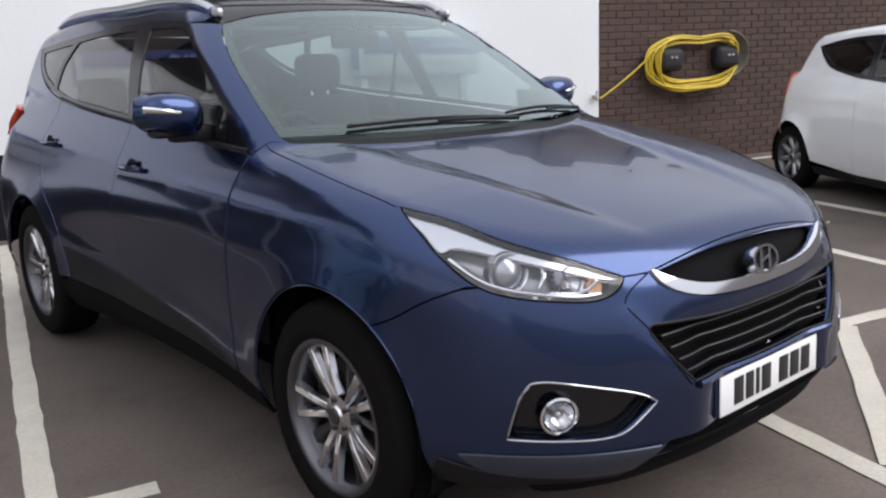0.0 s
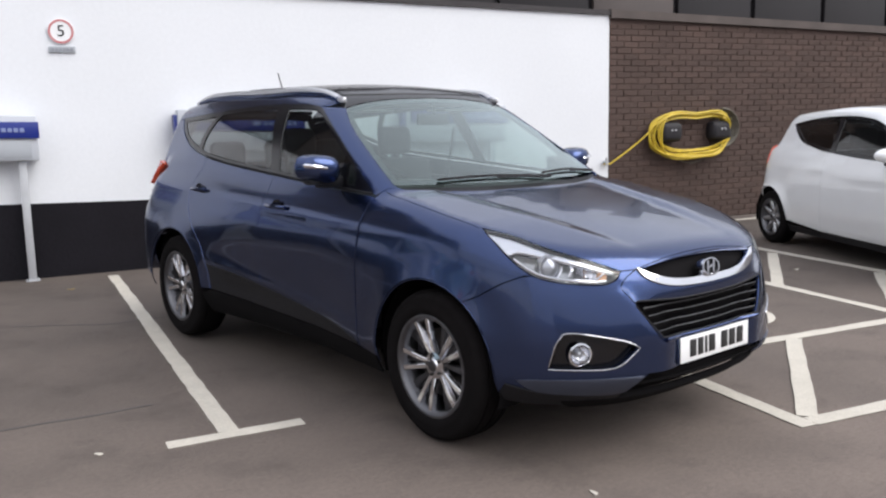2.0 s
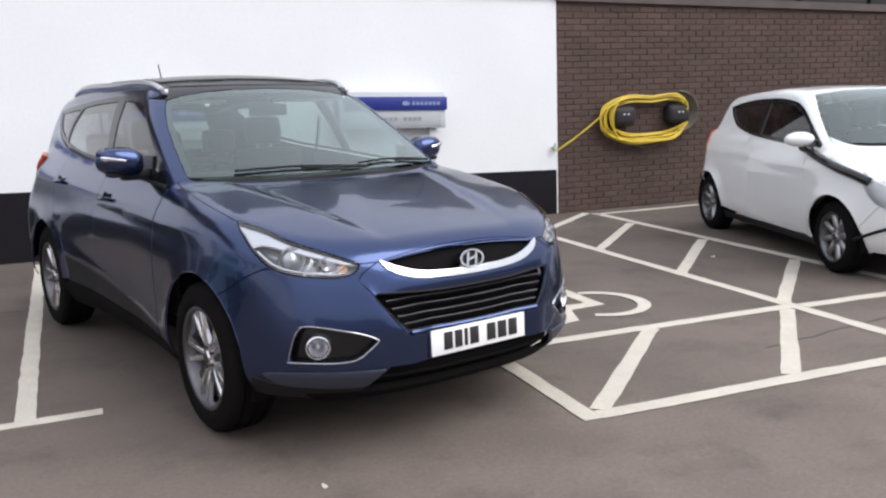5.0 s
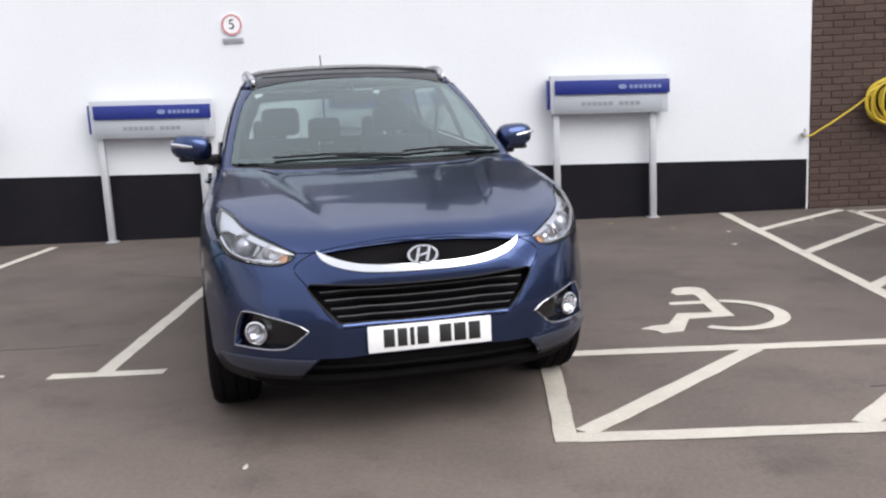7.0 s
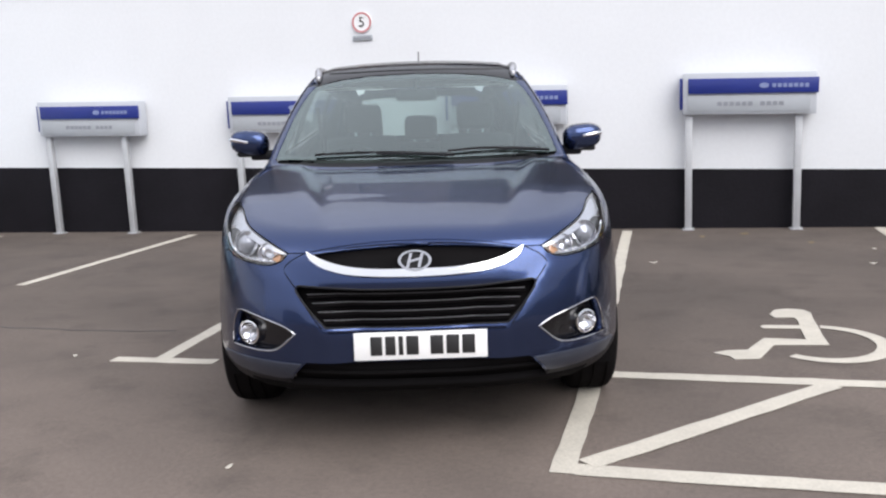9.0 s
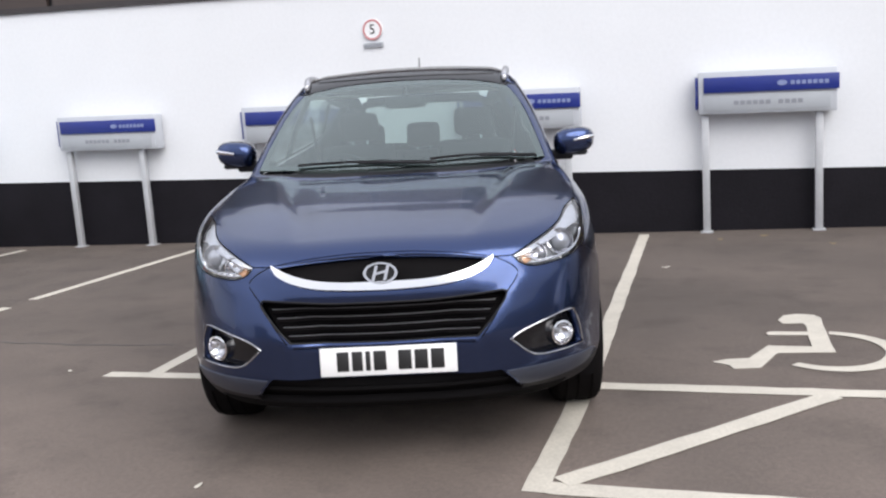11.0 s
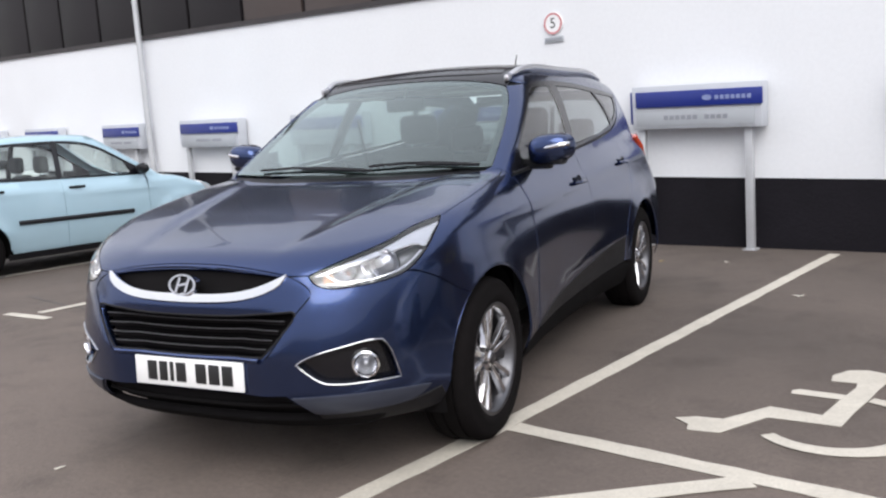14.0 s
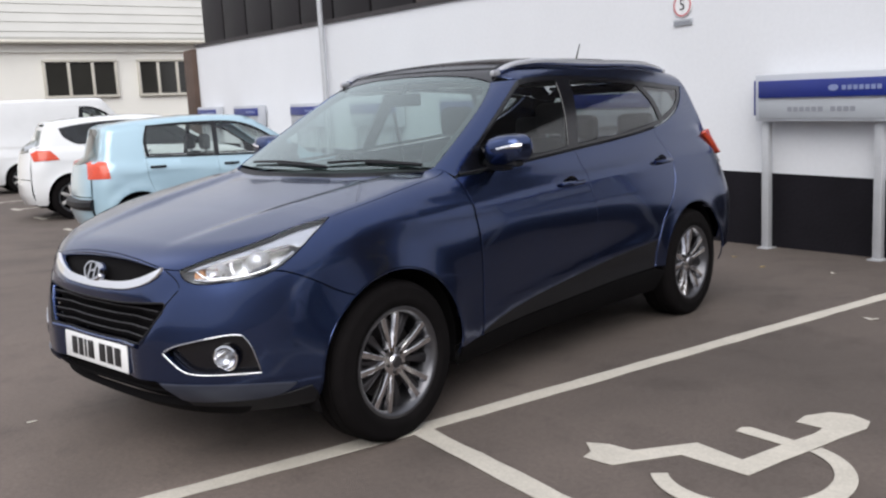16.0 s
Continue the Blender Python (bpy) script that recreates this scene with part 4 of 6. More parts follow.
def wheel(parent, at, outer, R=0.348, rim=0.230, width=0.225, spokes=5, pair=True, paint=None, dark=None, turn=8.0):
    """A road wheel at an axle's end; outer: +1 or -1, the side that it faces."""
    w = new("wheel")
    w.parent = parent
    w.matrix_local = pose(at[0], at[1], at[2]) @ (pose(0, 0, 0) if outer > 0 else pose(0, 0, 0, 0, 0, 180))
    h = width / 2
    prof = [(rim - 0.004, -h + 0.03), (rim + 0.01, -h + 0.008), (R - 0.07, -h - 0.006), (R - 0.03, -h + 0.002), (R - 0.008, -h + 0.022), (R, -h + 0.05), (R, -0.062), (R - 0.007, -0.06), (R - 0.007, -0.052), (R, -0.05),
            (R + 0.001, -0.012), (R - 0.007, -0.01), (R - 0.007, 0.0), (R + 0.001, 0.002), (R, 0.05), (R - 0.007, 0.052), (R - 0.007, 0.06), (R, 0.062), (R, h - 0.05), (R - 0.008, h - 0.022),
            (R - 0.028, h - 0.004), (R - 0.036, h - 0.004), (R - 0.07, h + 0.004), (R - 0.085, h + 0.0055), (rim + 0.018, h - 0.002), (rim + 0.006, h - 0.008), (rim - 0.004, h - 0.02)]
    part("tyre", lathe(prof, 56), M["tyre"], w, "black rubber tyre", smooth=50)
    bm = lathe([(rim - 0.03, -h + 0.02), (rim - 0.022, 0.0), (rim - 0.018, h - 0.035), (rim - 0.004, h - 0.022), (rim + 0.006, h - 0.012), (rim + 0.009, h - 0.006), (rim + 0.002, h - 0.004), (rim - 0.012, h - 0.012), (rim - 0.02, h - 0.04)], 56)
    part("rim", bm, M["rim_dark"], w, "alloy rim", smooth=50)
    part("brake_disc", rod((-0.01, 0, 0), (0.015, 0, 0), rim * 0.72, 32), M["brake"], w, "steel brake disc")
    part("drum", rod((-h + 0.03, 0, 0), (-0.02, 0, 0), rim * 0.93, 24), M["under"], w)
    part("caliper", box(-0.03, 0.04, -rim * 0.75, -rim * 0.5, -0.06, 0.08, 0.012), M["dark_metal"], w)

    def spoke(a, w0, w1, x0, x1, material, lab=""):
        bm = bmesh.new()
        for r, ww, xo, th in ((0.035, w0, x0, 0.03), (rim * 0.55, (w0 + w1) / 2 * 0.9, (x0 + x1) / 2 + 0.004, 0.024), (rim - 0.012, w1, x1, 0.022)):
            for dx, f in ((0, 0.62), (0, -0.62), (-th, -1.0), (-th, 1.0)):
                bm.verts.new((xo + dx, ww * f, r))
        bm.verts.ensure_lookup_table()
        v = bm.verts
        for k in (0, 4):
            for i in range(4):
                bm.faces.new((v[k + i], v[k + (i + 1) % 4], v[k + 4 + (i + 1) % 4], v[k + 4 + i]))
        bm.faces.new((v[0], v[1], v[2], v[3]))
        bm.faces.new((v[8], v[9], v[10], v[11]))
        bmesh.ops.bevel(bm, geom=list(bm.edges), offset=0.0022, segments=1, affect="EDGES")
        bmesh.ops.rotate(bm, verts=bm.verts, cent=(0, 0, 0), matrix=Matrix.Rotation(a, 3, "X"))
        part("spoke", bm, material, w, lab)

    for k in range(spokes):
        a = radians(turn) + 2 * math.pi * k / spokes
        if pair:
            for s in (-1, 1):
                spoke(a + s * radians(11.5), 0.016, 0.021, h - 0.04, h - 0.018, paint)
            spoke(a, 0.020, 0.012, h - 0.058, h - 0.045, dark, "dark painted recess")
            spoke(a + math.pi / spokes, 0.012, 0.030, h - 0.066, h - 0.05, dark, "dark painted recess")
        else:
            spoke(a, 0.03, 0.026, h - 0.04, h - 0.018, paint)
    part("hub", lathe([(0.0, h - 0.022), (0.028, h - 0.023), (0.034, h - 0.03), (0.062, h - 0.036), (0.07, h - 0.07)], 32), paint, w, "hub")
    part("hub_cap", lathe([(0.0, h - 0.016), (0.022, h - 0.017), (0.027, h - 0.023)], 24), dark, w, "dark hub cap")
    for k in range(5):
        a = 2 * math.pi * (k + 0.5) / 5 + radians(turn)
        p = Vector((0, 0.046 * math.sin(a), 0.046 * math.cos(a)))
        part("bolt", rod(p + Vector((h - 0.045, 0, 0)), p + Vector((h - 0.026, 0, 0)), 0.0085, 6), M["brake"], w)
    return w


def seat(parent, x, y, w=0.52, tilt=16, high=0.62, rests=1, material=None):
    s = new("seat")
    s.parent = parent
    s.matrix_local = pose(x, y, 0)
    part("cushion", box(-w / 2, w / 2, -0.26, 0.26, 0.40, 0.58, 0.06, seg=3), material, s)
    bm = box(-w / 2 + 0.01, w / 2 - 0.01, -0.07, 0.07, 0.0, high, 0.055, seg=3)
    bmesh.ops.rotate(bm, verts=bm.verts, cent=(0, 0, 0), matrix=Matrix.Rotation(radians(-tilt), 3, "X"))
    bmesh.ops.translate(bm, verts=bm.verts, vec=(0, 0.27, 0.50))
    part("backrest", bm, material, s)
    for k in range(rests):
        cx = 0 if rests == 1 else (k - (rests - 1) / 2) * w / rests
        yy, zz = 0.27 + (high + 0.12) * math.sin(radians(tilt)), 0.50 + (high + 0.12) * math.cos(radians(tilt))
        part("headrest", box(cx - 0.13, cx + 0.13, yy - 0.05, yy + 0.05, zz - 0.09, zz + 0.10, 0.045, seg=3), material, s)
        for dx in (-0.05, 0.05):
            part("headrest_post", rod((cx + dx, yy - 0.02, zz - 0.2), (cx + dx, yy, zz - 0.05), 0.008, 8), M["chrome"], s)
    return s


# ---- materials of the cars ----
def paint_mat(name, color, flake=0.25, rough=0.32, metal=0.45, coat=1.0):
    m = mat(name, color, rough, metal=metal, vary=0.03, scale=3.0, coat=coat, spec=0.5)
    nt = m.node_tree
    b = nt.nodes["Principled BSDF"]
    tc = nt.nodes.new("ShaderNodeTexCoord")
    n = nt.nodes.new("ShaderNodeTexNoise")
    n.inputs["Scale"].default_value, n.inputs["Detail"].default_value = 2.2, 2.0
    nt.links.new(tc.outputs["Object"], n.inputs["Vector"])
    bp = nt.nodes.new("ShaderNodeBump")
    bp.inputs["Strength"].default_value, bp.inputs["Distance"].default_value = 0.05, 0.02
    nt.links.new(n.outputs[0], bp.inputs["Height"])
    nt.links.new(bp.outputs[0], b.inputs["Coat Normal"])
    return m


M["blue_paint"] = paint_mat("dark_blue_metallic", (0.037, 0.058, 0.140), metal=0.97, rough=0.21, coat=0.5)
M["white_paint"] = paint_mat("white_paint", (0.74, 0.75, 0.76), metal=0.0)
M["sky_paint"] = paint_mat("light_blue_metallic", (0.38, 0.54, 0.63), metal=0.25)
M["tyre"] = mat("tyre_rubber", (0.0075, 0.0066, 0.0068), 0.9, spec=0.06, vary=0.15, scale=20, bump=0.2, bscale=200)
M["alloy"] = mat("alloy", (0.70, 0.70, 0.72), 0.15, metal=1.0, vary=0.05, scale=20, rvary=0.06)
M["alloy_dark"] = mat("alloy_dark", (0.055, 0.052, 0.056), 0.35, metal=0.6, vary=0.1, scale=20)
M["rim_dark"] = mat("rim_barrel", (0.13, 0.13, 0.14), 0.35, metal=0.9, vary=0.08, scale=20)
M["alloy_dull"] = mat("dull_alloy", (0.36, 0.36, 0.37), 0.35, metal=0.9, vary=0.08, scale=20)
M["brake"] = mat("brake_steel", (0.07, 0.066, 0.066), 0.45, metal=0.8, vary=0.15, scale=30)
M["under"] = mat("underbody", (0.005, 0.0045, 0.005), 0.9, spec=0.1, vary=0.2, scale=8)
M["plastic"] = mat("black_plastic", (0.009, 0.009, 0.011), 0.5, spec=0.25, vary=0.12, scale=12, bump=0.15, bscale=300)
M["gloss_black"] = mat("gloss_black", (0.005, 0.005, 0.007), 0.18, vary=0.1, scale=5)
M["badge_metal"] = mat("badge_metal", (0.52, 0.52, 0.54), 0.15, metal=1.0, vary=0.03, scale=20)
M["chrome"] = mat("chrome", (0.82, 0.82, 0.84), 0.09, metal=1.0, vary=0.02, scale=10)
M["satin"] = mat("satin_silver", (0.55, 0.55, 0.57), 0.35, metal=0.85, vary=0.04, scale=12)
M["slat_silver"] = mat("slat_silver", (0.13, 0.13, 0.14), 0.35, metal=0.85, vary=0.04, scale=12)
M["lamp_chrome"] = mat("lamp_reflector", (0.64, 0.64, 0.67), 0.18, metal=1.0, vary=0.05, scale=30)
M["lamp_dark"] = mat("lamp_bezel", (0.42, 0.43, 0.45), 0.3, metal=0.6, vary=0.08, scale=30)
M["amber"] = mat("amber_reflector", (0.65, 0.33, 0.16), 0.25, vary=0.05, scale=30)
M["red_lamp"] = mat("red_lamp", (0.62, 0.065, 0.025), 0.2, vary=0.15, scale=30, coat=0.3)
M["seat_cloth"] = mat("dark_seat_cloth", (0.045, 0.045, 0.05), 0.85, vary=0.12, scale=20, bump=0.2, bscale=250)
M["dash"] = mat("dash_plastic", (0.05, 0.05, 0.053), 0.6, vary=0.1, scale=10, bump=0.1, bscale=300)
M["lining"] = mat("pale_lining", (0.42, 0.41, 0.39), 0.85, vary=0.05, scale=10)
M["plate_white"] = mat("plate_white", (0.80, 0.80, 0.80), 0.35, vary=0.02)
M["glass"] = glass_mat("car_glass", (0.80, 0.86, 0.84))
M["glass_dark"] = glass_mat("privacy_glass", (0.50, 0.54, 0.54))
M["screen_glass"] = glass_mat("windscreen_glass", (0.54, 0.68, 0.64), base=0.055, shine=(0.90, 1.0, 0.985), bend=2.6)
M["tail_glass"] = glass_mat("tinted_tail_glass", (0.50, 0.54, 0.54), base=0.06)
M["glass_black"] = glass_mat("dark_privacy_glass", (0.13, 0.14, 0.15), base=0.05)
M["cover"] = mat("wheel_cover", (0.52, 0.51, 0.50), 0.4, metal=0.2, vary=0.05, scale=20)
M["lens"] = glass_mat("lamp_lens", (0.94, 0.95, 0.96))
M["skid"] = mat("grey_skid", (0.055, 0.063, 0.09), 0.35, metal=0.5, vary=0.08, scale=12)


# ---- the dark blue suv ----
def widen(car):
    """The body is drawn nose-wide; true it to its wheelbase and rear track."""
    def trued(v):
        k = min(1.0, max(0.0, (1.15 - v.z) / 0.4))
        return Vector((v.x * (1 + 0.011 * v.y * k) - 0.01, v.y * (1 + 0.022 * k), v.z))

    def follow(ob):
        for ch in ob.children:
            if ch.type == "EMPTY":
                ch.location = trued(ch.location)
                continue
            for v in ch.data.vertices:
                v.co = trued(v.co)
            follow(ch)
    follow(car)


def suv():
    car = thing("car", "dark blue metallic five-door suv parked across a bay line", "car", pose(2.275, 1.71, 0.0, 0, 0.6, 14.5))
    B = Body(**SUV)
    P = M["blue_paint"]
    AX, AZ, AR = 0.88, 0.36, 0.395
    AX2 = 3.52

    # shared lines
    hood_side = seg(B, "top", [(0.803, 0.655), (0.812, 0.85), (0.806, 1.10), (0.785, 1.36)])
    hood_front = seg(B, "wrap", [(0, 0.874), (8, 0.872), (16, 0.862), (22, 0.848), (26.2, 0.834)])
    lamp_low = seg(B, "wrap", [(30.3, 0.833), (31.3, 0.806), (33.6, 0.788), (37.2, 0.784), (46.5, 0.800), (51.6, 0.828), (56.4, 0.884), (60.8, 0.942), (65.8, 0.992)])
    lamp_top = seg(B, "wrap", [(65.8, 0.992), (56.5, 0.966), (47.7, 0.925), (37.6, 0.878), (30.3, 0.833)])
    corner = seg(B, "wrap", [(26.2, 0.834), (30.3, 0.833)])
    cowl = seg(B, "top", [(0.785, 1.36), (0.70, 1.29), (0.55, 1.215), (0.30, 1.135), (0.0, 1.11)])

    # bonnet
    half = loop_of(hood_front, corner, lamp_top[::-1], hood_side, cowl)
    panel("bonnet", car, P, B, "top", both(half), h=0.035, label="dark blue bonnet with two raised folds")

    # front bumper with its openings
    seam_fb = seg(B, "side", [(0.388, 0.818), (0.48, 0.775), (0.58, 0.715), (0.653, 0.683)])
    k52 = int(np.argmin(np.abs(B.flat("wrap", lamp_low)[:, 0] - 51.0)))
    arch_f = seg(B, "side", arc((AX, AZ), AR, 125, 192), False)
    low = np.concatenate([seg(B, "wrap", [(58, 0.285), (45, 0.277), (33, 0.276)]), seg(B, "wrap", [(33, 0.276), (28.5, 0.345), (24.5, 0.410)]), seg(B, "wrap", [(24.5, 0.410), (15, 0.408), (0, 0.408)])])
    half = loop_of(hood_front, corner, lamp_low[:k52 + 1], seam_fb[1:], arch_f, low)
    up_gr = both(loop_of(seg(B, "wrap", [(0, 0.866), (8, 0.864), (16, 0.855), (22, 0.842), (25.4, 0.832)]), seg(B, "wrap", [(25.4, 0.828), (21.0, 0.775), (15, 0.748), (8, 0.738), (0, 0.736)])))
    lo_gr = both(loop_of(seg(B, "wrap", [(0, 0.692), (12, 0.695), (22, 0.706), (26.5, 0.712)]), seg(B, "wrap", [(26.5, 0.712), (27.2, 0.695), (23.5, 0.615), (20.0, 0.552)]), seg(B, "wrap", [(20.0, 0.552), (10, 0.545), (0, 0.543)])))
    fog_out = loop_of(seg(B, "wrap", [(26.8, 0.526), (30, 0.555), (36.4, 0.582), (41.5, 0.595), (43.8, 0.590)]), seg(B, "wrap", [(43.8, 0.590), (45.4, 0.545), (47.0, 0.443)]), seg(B, "wrap", [(47.0, 0.443), (40, 0.444), (34.5, 0.446), (31.0, 0.462), (26.8, 0.526)]))
    fog_r = fog_out[::-1] * np.array((-1, 1, 1))
    intake = both(loop_of(seg(B, "wrap", [(0, 0.408), (15, 0.408), (24.5, 0.412)]), seg(B, "wrap", [(24.5, 0.412), (28.5, 0.35), (32, 0.282)]), seg(B, "wrap", [(32, 0.282), (15, 0.280), (0, 0.280)])))
    chin = both(loop_of(seg(B, "wrap", [(0, 0.300), (15, 0.300), (33, 0.304), (44, 0.300)]), seg(B, "wrap", [(44, 0.300), (42, 0.268), (34, 0.262), (0, 0.262)])))
    bumper = panel("front_bumper", car, P, B, "wrap", both(half), [up_gr, lo_gr, fog_out, fog_r], h=0.03, label="dark blue front bumper", hole_flange=0.035)

    # grille: dark backing, chrome bar, slats
    panel("upper_grille", bumper, M["under"], B, "wrap", up_gr, lift=-0.035, gap=0, flange=0, label="black upper grille")
    panel("lower_grille", bumper, M["under"], B, "wrap", lo_gr, lift=-0.05, gap=0, flange=0, label="black grille backing")
    panel("chin_strip", bumper, M["under"], B, "wrap", chin, lift=0.008, gap=0, flange=0.03, label="black plastic strip under the bumper")
    panel("intake_mesh", bumper, M["under"], B, "wrap", intake, lift=-0.03, gap=-0.004, flange=0.03, label="black lower intake")
    bar = both(loop_of(seg(B, "wrap", [(0, 0.770), (9, 0.772), (16, 0.784), (21.5, 0.809), (25.8, 0.838)]), seg(B, "wrap", [(25.8, 0.838), (24.4, 0.807), (21.0, 0.776), (15.5, 0.753), (8, 0.743), (0, 0.740)])))
    panel("chrome_bar", bumper, M["chrome"], B, "wrap", bar, lift=0.010, gap=0, flange=0.03, h=0.02, label="bright chrome bar curving under the badge")
    for k, z in enumerate((0.668, 0.635, 0.602, 0.570)):
        w = 26.0 - (0.70 - z) * 42
        L = seg(B, "wrap", [(-w, z + 0.006), (-w / 2, z), (0, z - 0.002), (w / 2, z), (w, z + 0.006)])
        ribbon("grille_slat", bumper, M["under"], B, L, 0.017, -0.022)
        ribbon("slat_trim", bumper, M["slat_silver"], B, L + np.array((0, 0, 0.007)), 0.0034, -0.012, label="thin silver slat edge")
    ribbon("grille_surround", bumper, M["plastic"], B, lo_gr, 0.009, -0.002, closed=True)
    hexa = loop_of(seg(B, "wrap", [(26.2, 0.834), (29.3, 0.803), (30.6, 0.772), (29.0, 0.735), (27.4, 0.705), (24.0, 0.62), (20.8, 0.548)]))
    ribbon("bumper_shelf", bumper, P, B, seg(B, "wrap", [(-19.5, 0.541), (-10, 0.536), (0, 0.534), (10, 0.536), (19.5, 0.541)]), 0.022, 0.003, label="dark blue ledge above the plate")
    for s in (False, True):
        ribbon("bumper_seam", bumper, M["under"], B, hexa, 0.005, -0.0012, mirror=s)
    for s in (False, True):
        ribbon("intake_slat", bumper, M["under"], B, seg(B, "wrap", [(0, 0.35), (15, 0.35), (27, 0.352)]), 0.014, -0.02, mirror=s)

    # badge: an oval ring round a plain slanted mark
    bd = new("badge")
    bd.parent = car
    c = B.on("front", [(0.0, 0.803)])[0]
    bd.matrix_local = pose(c[0], c[1] - 0.012, c[2], -14, 0, 0)
    bm = ring(0.054, 0.065, -0.012, 0.02, 40)
    bmesh.ops.scale(bm, vec=(1.0, 1, 0.62), verts=bm.verts)
    part("oval_ring", bm, M["badge_metal"], bd, "chrome oval ring")
    bm = plate([(0.058 * math.cos(a), 0.036 * math.sin(a)) for a in [2 * math.pi * k / 32 for k in range(32)]], 0.0, 0.012)
    part("oval_field", bm, M["plastic"], bd, "black oval field")
    for x in (-0.022, 0.022):
        part("mark_bar", plate([(x - 0.013, -0.028), (x - 0.001, -0.028), (x + 0.014, 0.028), (x + 0.002, 0.028)], -0.010, -0.001), M["badge_metal"], bd, "chrome slanted bar")
    part("mark_bar", plate([(-0.022, -0.009), (0.018, 0.001), (0.022, 0.011), (-0.018, 0.001)], -0.009, -0.001), M["badge_metal"], bd, "chrome slanted bar")

    # number plate with plain bars
    npl = new("number_plate")
    npl.parent = car
    npl.matrix_local = pose(0.012, 0.024, 0.474, -2, 0, 0)
    part("plate", box(-0.26, 0.26, -0.006, 0.0, -0.0555, 0.0555, 0.004), M["plate_white"], npl, "white plate")
    x = -0.196
    for k, wd in enumerate((0.046, 0.04, 0.018, 0.048, 0, 0.05, 0.05, 0.05)):
        if wd:
            part("character_bar", box(x, x + wd, -0.0085, -0.0062, -0.036, 0.039, 0.001), M["black"], npl, "plain dark bar")
            x += wd + 0.012
        else:
            x += 0.034
    part("plinth", box(-0.27, 0.27, 0.0005, 0.06, -0.06, 0.058, 0.01), M["blue_paint"], npl)

    for s in (1, -1):
        mir = s < 0
        mx = np.array((s, 1, 1))
        # fender
        fl = loop_of(hood_side, seg(B, "side", [(1.39, 1.088), (1.415, 1.0), (1.43, 0.8), (1.435, 0.55), (1.425, 0.335)])[1:], seg(B, "side", [(1.425, 0.335), (1.285, 0.315)]), seg(B, "side", arc((AX, AZ), AR, -6, 125), False), seam_fb[::-1], lamp_low[k52:])
        fender = panel("front_wing", car, P, B, "slope", fl, mirror=mir, h=0.03)
        # doors
        fd = loop_of(seg(B, "side", [(1.435, 0.335), (1.445, 0.55), (1.44, 0.8), (1.425, 1.0), (1.40, 1.083)]), seg(B, "side", [(1.40, 1.083), (1.7, 1.099), (2.0, 1.118), (2.41, 1.146)]), seg(B, "side", [(2.41, 1.146), (2.435, 0.9), (2.43, 0.6), (2.40, 0.37)]), seg(B, "side", [(2.40, 0.37), (1.435, 0.335)], False))
        door = panel("front_door", car, P, B, "side", fd, mirror=mir, h=0.03)
        rd = loop_of(seg(B, "side", [(2.40, 0.37), (2.43, 0.6), (2.435, 0.9), (2.41, 1.146)]), seg(B, "side", [(2.41, 1.146), (2.8, 1.172), (3.1, 1.195), (3.36, 1.222)]), seg(B, "side", [(3.36, 1.222), (3.40, 1.08), (3.37, 0.93), (3.26, 0.80)]), seg(B, "side", [(3.26, 0.80), (3.15, 0.70), (3.07, 0.56), (3.03, 0.40)]), seg(B, "side", [(3.03, 0.40), (2.40, 0.37)], False))
        rdoor = panel("rear_door", car, P, B, "side", rd, mirror=mir, h=0.03)
        q = loop_of(seg(B, "side", [(3.03, 0.40), (3.07, 0.56), (3.15, 0.70), (3.26, 0.80), (3.37, 0.93), (3.40, 1.08), (3.36, 1.222)]), seg(B, "side", [(3.36, 1.222), (3.58, 1.265), (3.76, 1.325), (3.89, 1.40), (3.97, 1.478)]), seg(B, "side", [(3.97, 1.478), (4.05, 1.47), (4.15, 1.43)]), seg(B, "side", [(4.15, 1.43), (4.19, 1.30), (4.235, 1.1), (4.255, 0.8), (4.24, 0.55), (4.17, 0.41)]), seg(B, "side", [(4.17, 0.41), (3.91, 0.39)]), seg(B, "side", arc((AX2, AZ), AR, 5, 175), False))
        panel("rear_quarter", car, P, B, "side", q, mirror=mir, h=0.03)
        # sill
        sl = loop_of(seg(B, "side", [(1.285, 0.312), (1.43, 0.332), (2.40, 0.366), (3.03, 0.396), (3.13, 0.36)], False), seg(B, "side", [(3.13, 0.36), (3.10, 0.235), (1.30, 0.215), (1.285, 0.312)], False))
        panel("sill", car, M["under"], B, "side", sl, mirror=mir, h=0.04, label="black plastic sill")
        clad = loop_of(seg(B, "side", [(1.445, 0.352), (1.62, 0.405), (2.0, 0.455), (2.42, 0.505), (2.80, 0.545), (3.045, 0.560)]), seg(B, "side", [(3.045, 0.560), (3.02, 0.47), (3.015, 0.402)]), seg(B, "side", [(3.015, 0.402), (2.40, 0.374), (1.445, 0.342)], False))
        panel("door_cladding", car, M["plastic"], B, "side", clad, lift=0.004, gap=0, flange=0.008, mirror=mir, h=0.04, label="black plastic cladding along the door bottoms")
        # window frame with three panes
        top = [(1.445, 1.108), (1.60, 1.215), (1.80, 1.350), (2.02, 1.482), (2.12, 1.532), (2.30, 1.548), (2.6, 1.553), (3.0, 1.543), (3.4, 1.520), (3.75, 1.497), (3.955, 1.482)]
        rear = [(3.955, 1.482), (3.88, 1.405), (3.75, 1.332), (3.57, 1.272), (3.36, 1.229)]
        bot = [(3.36, 1.229), (3.1, 1.202), (2.8, 1.179), (2.41, 1.153), (2.0, 1.125), (1.7, 1.106), (1.445, 1.090)]
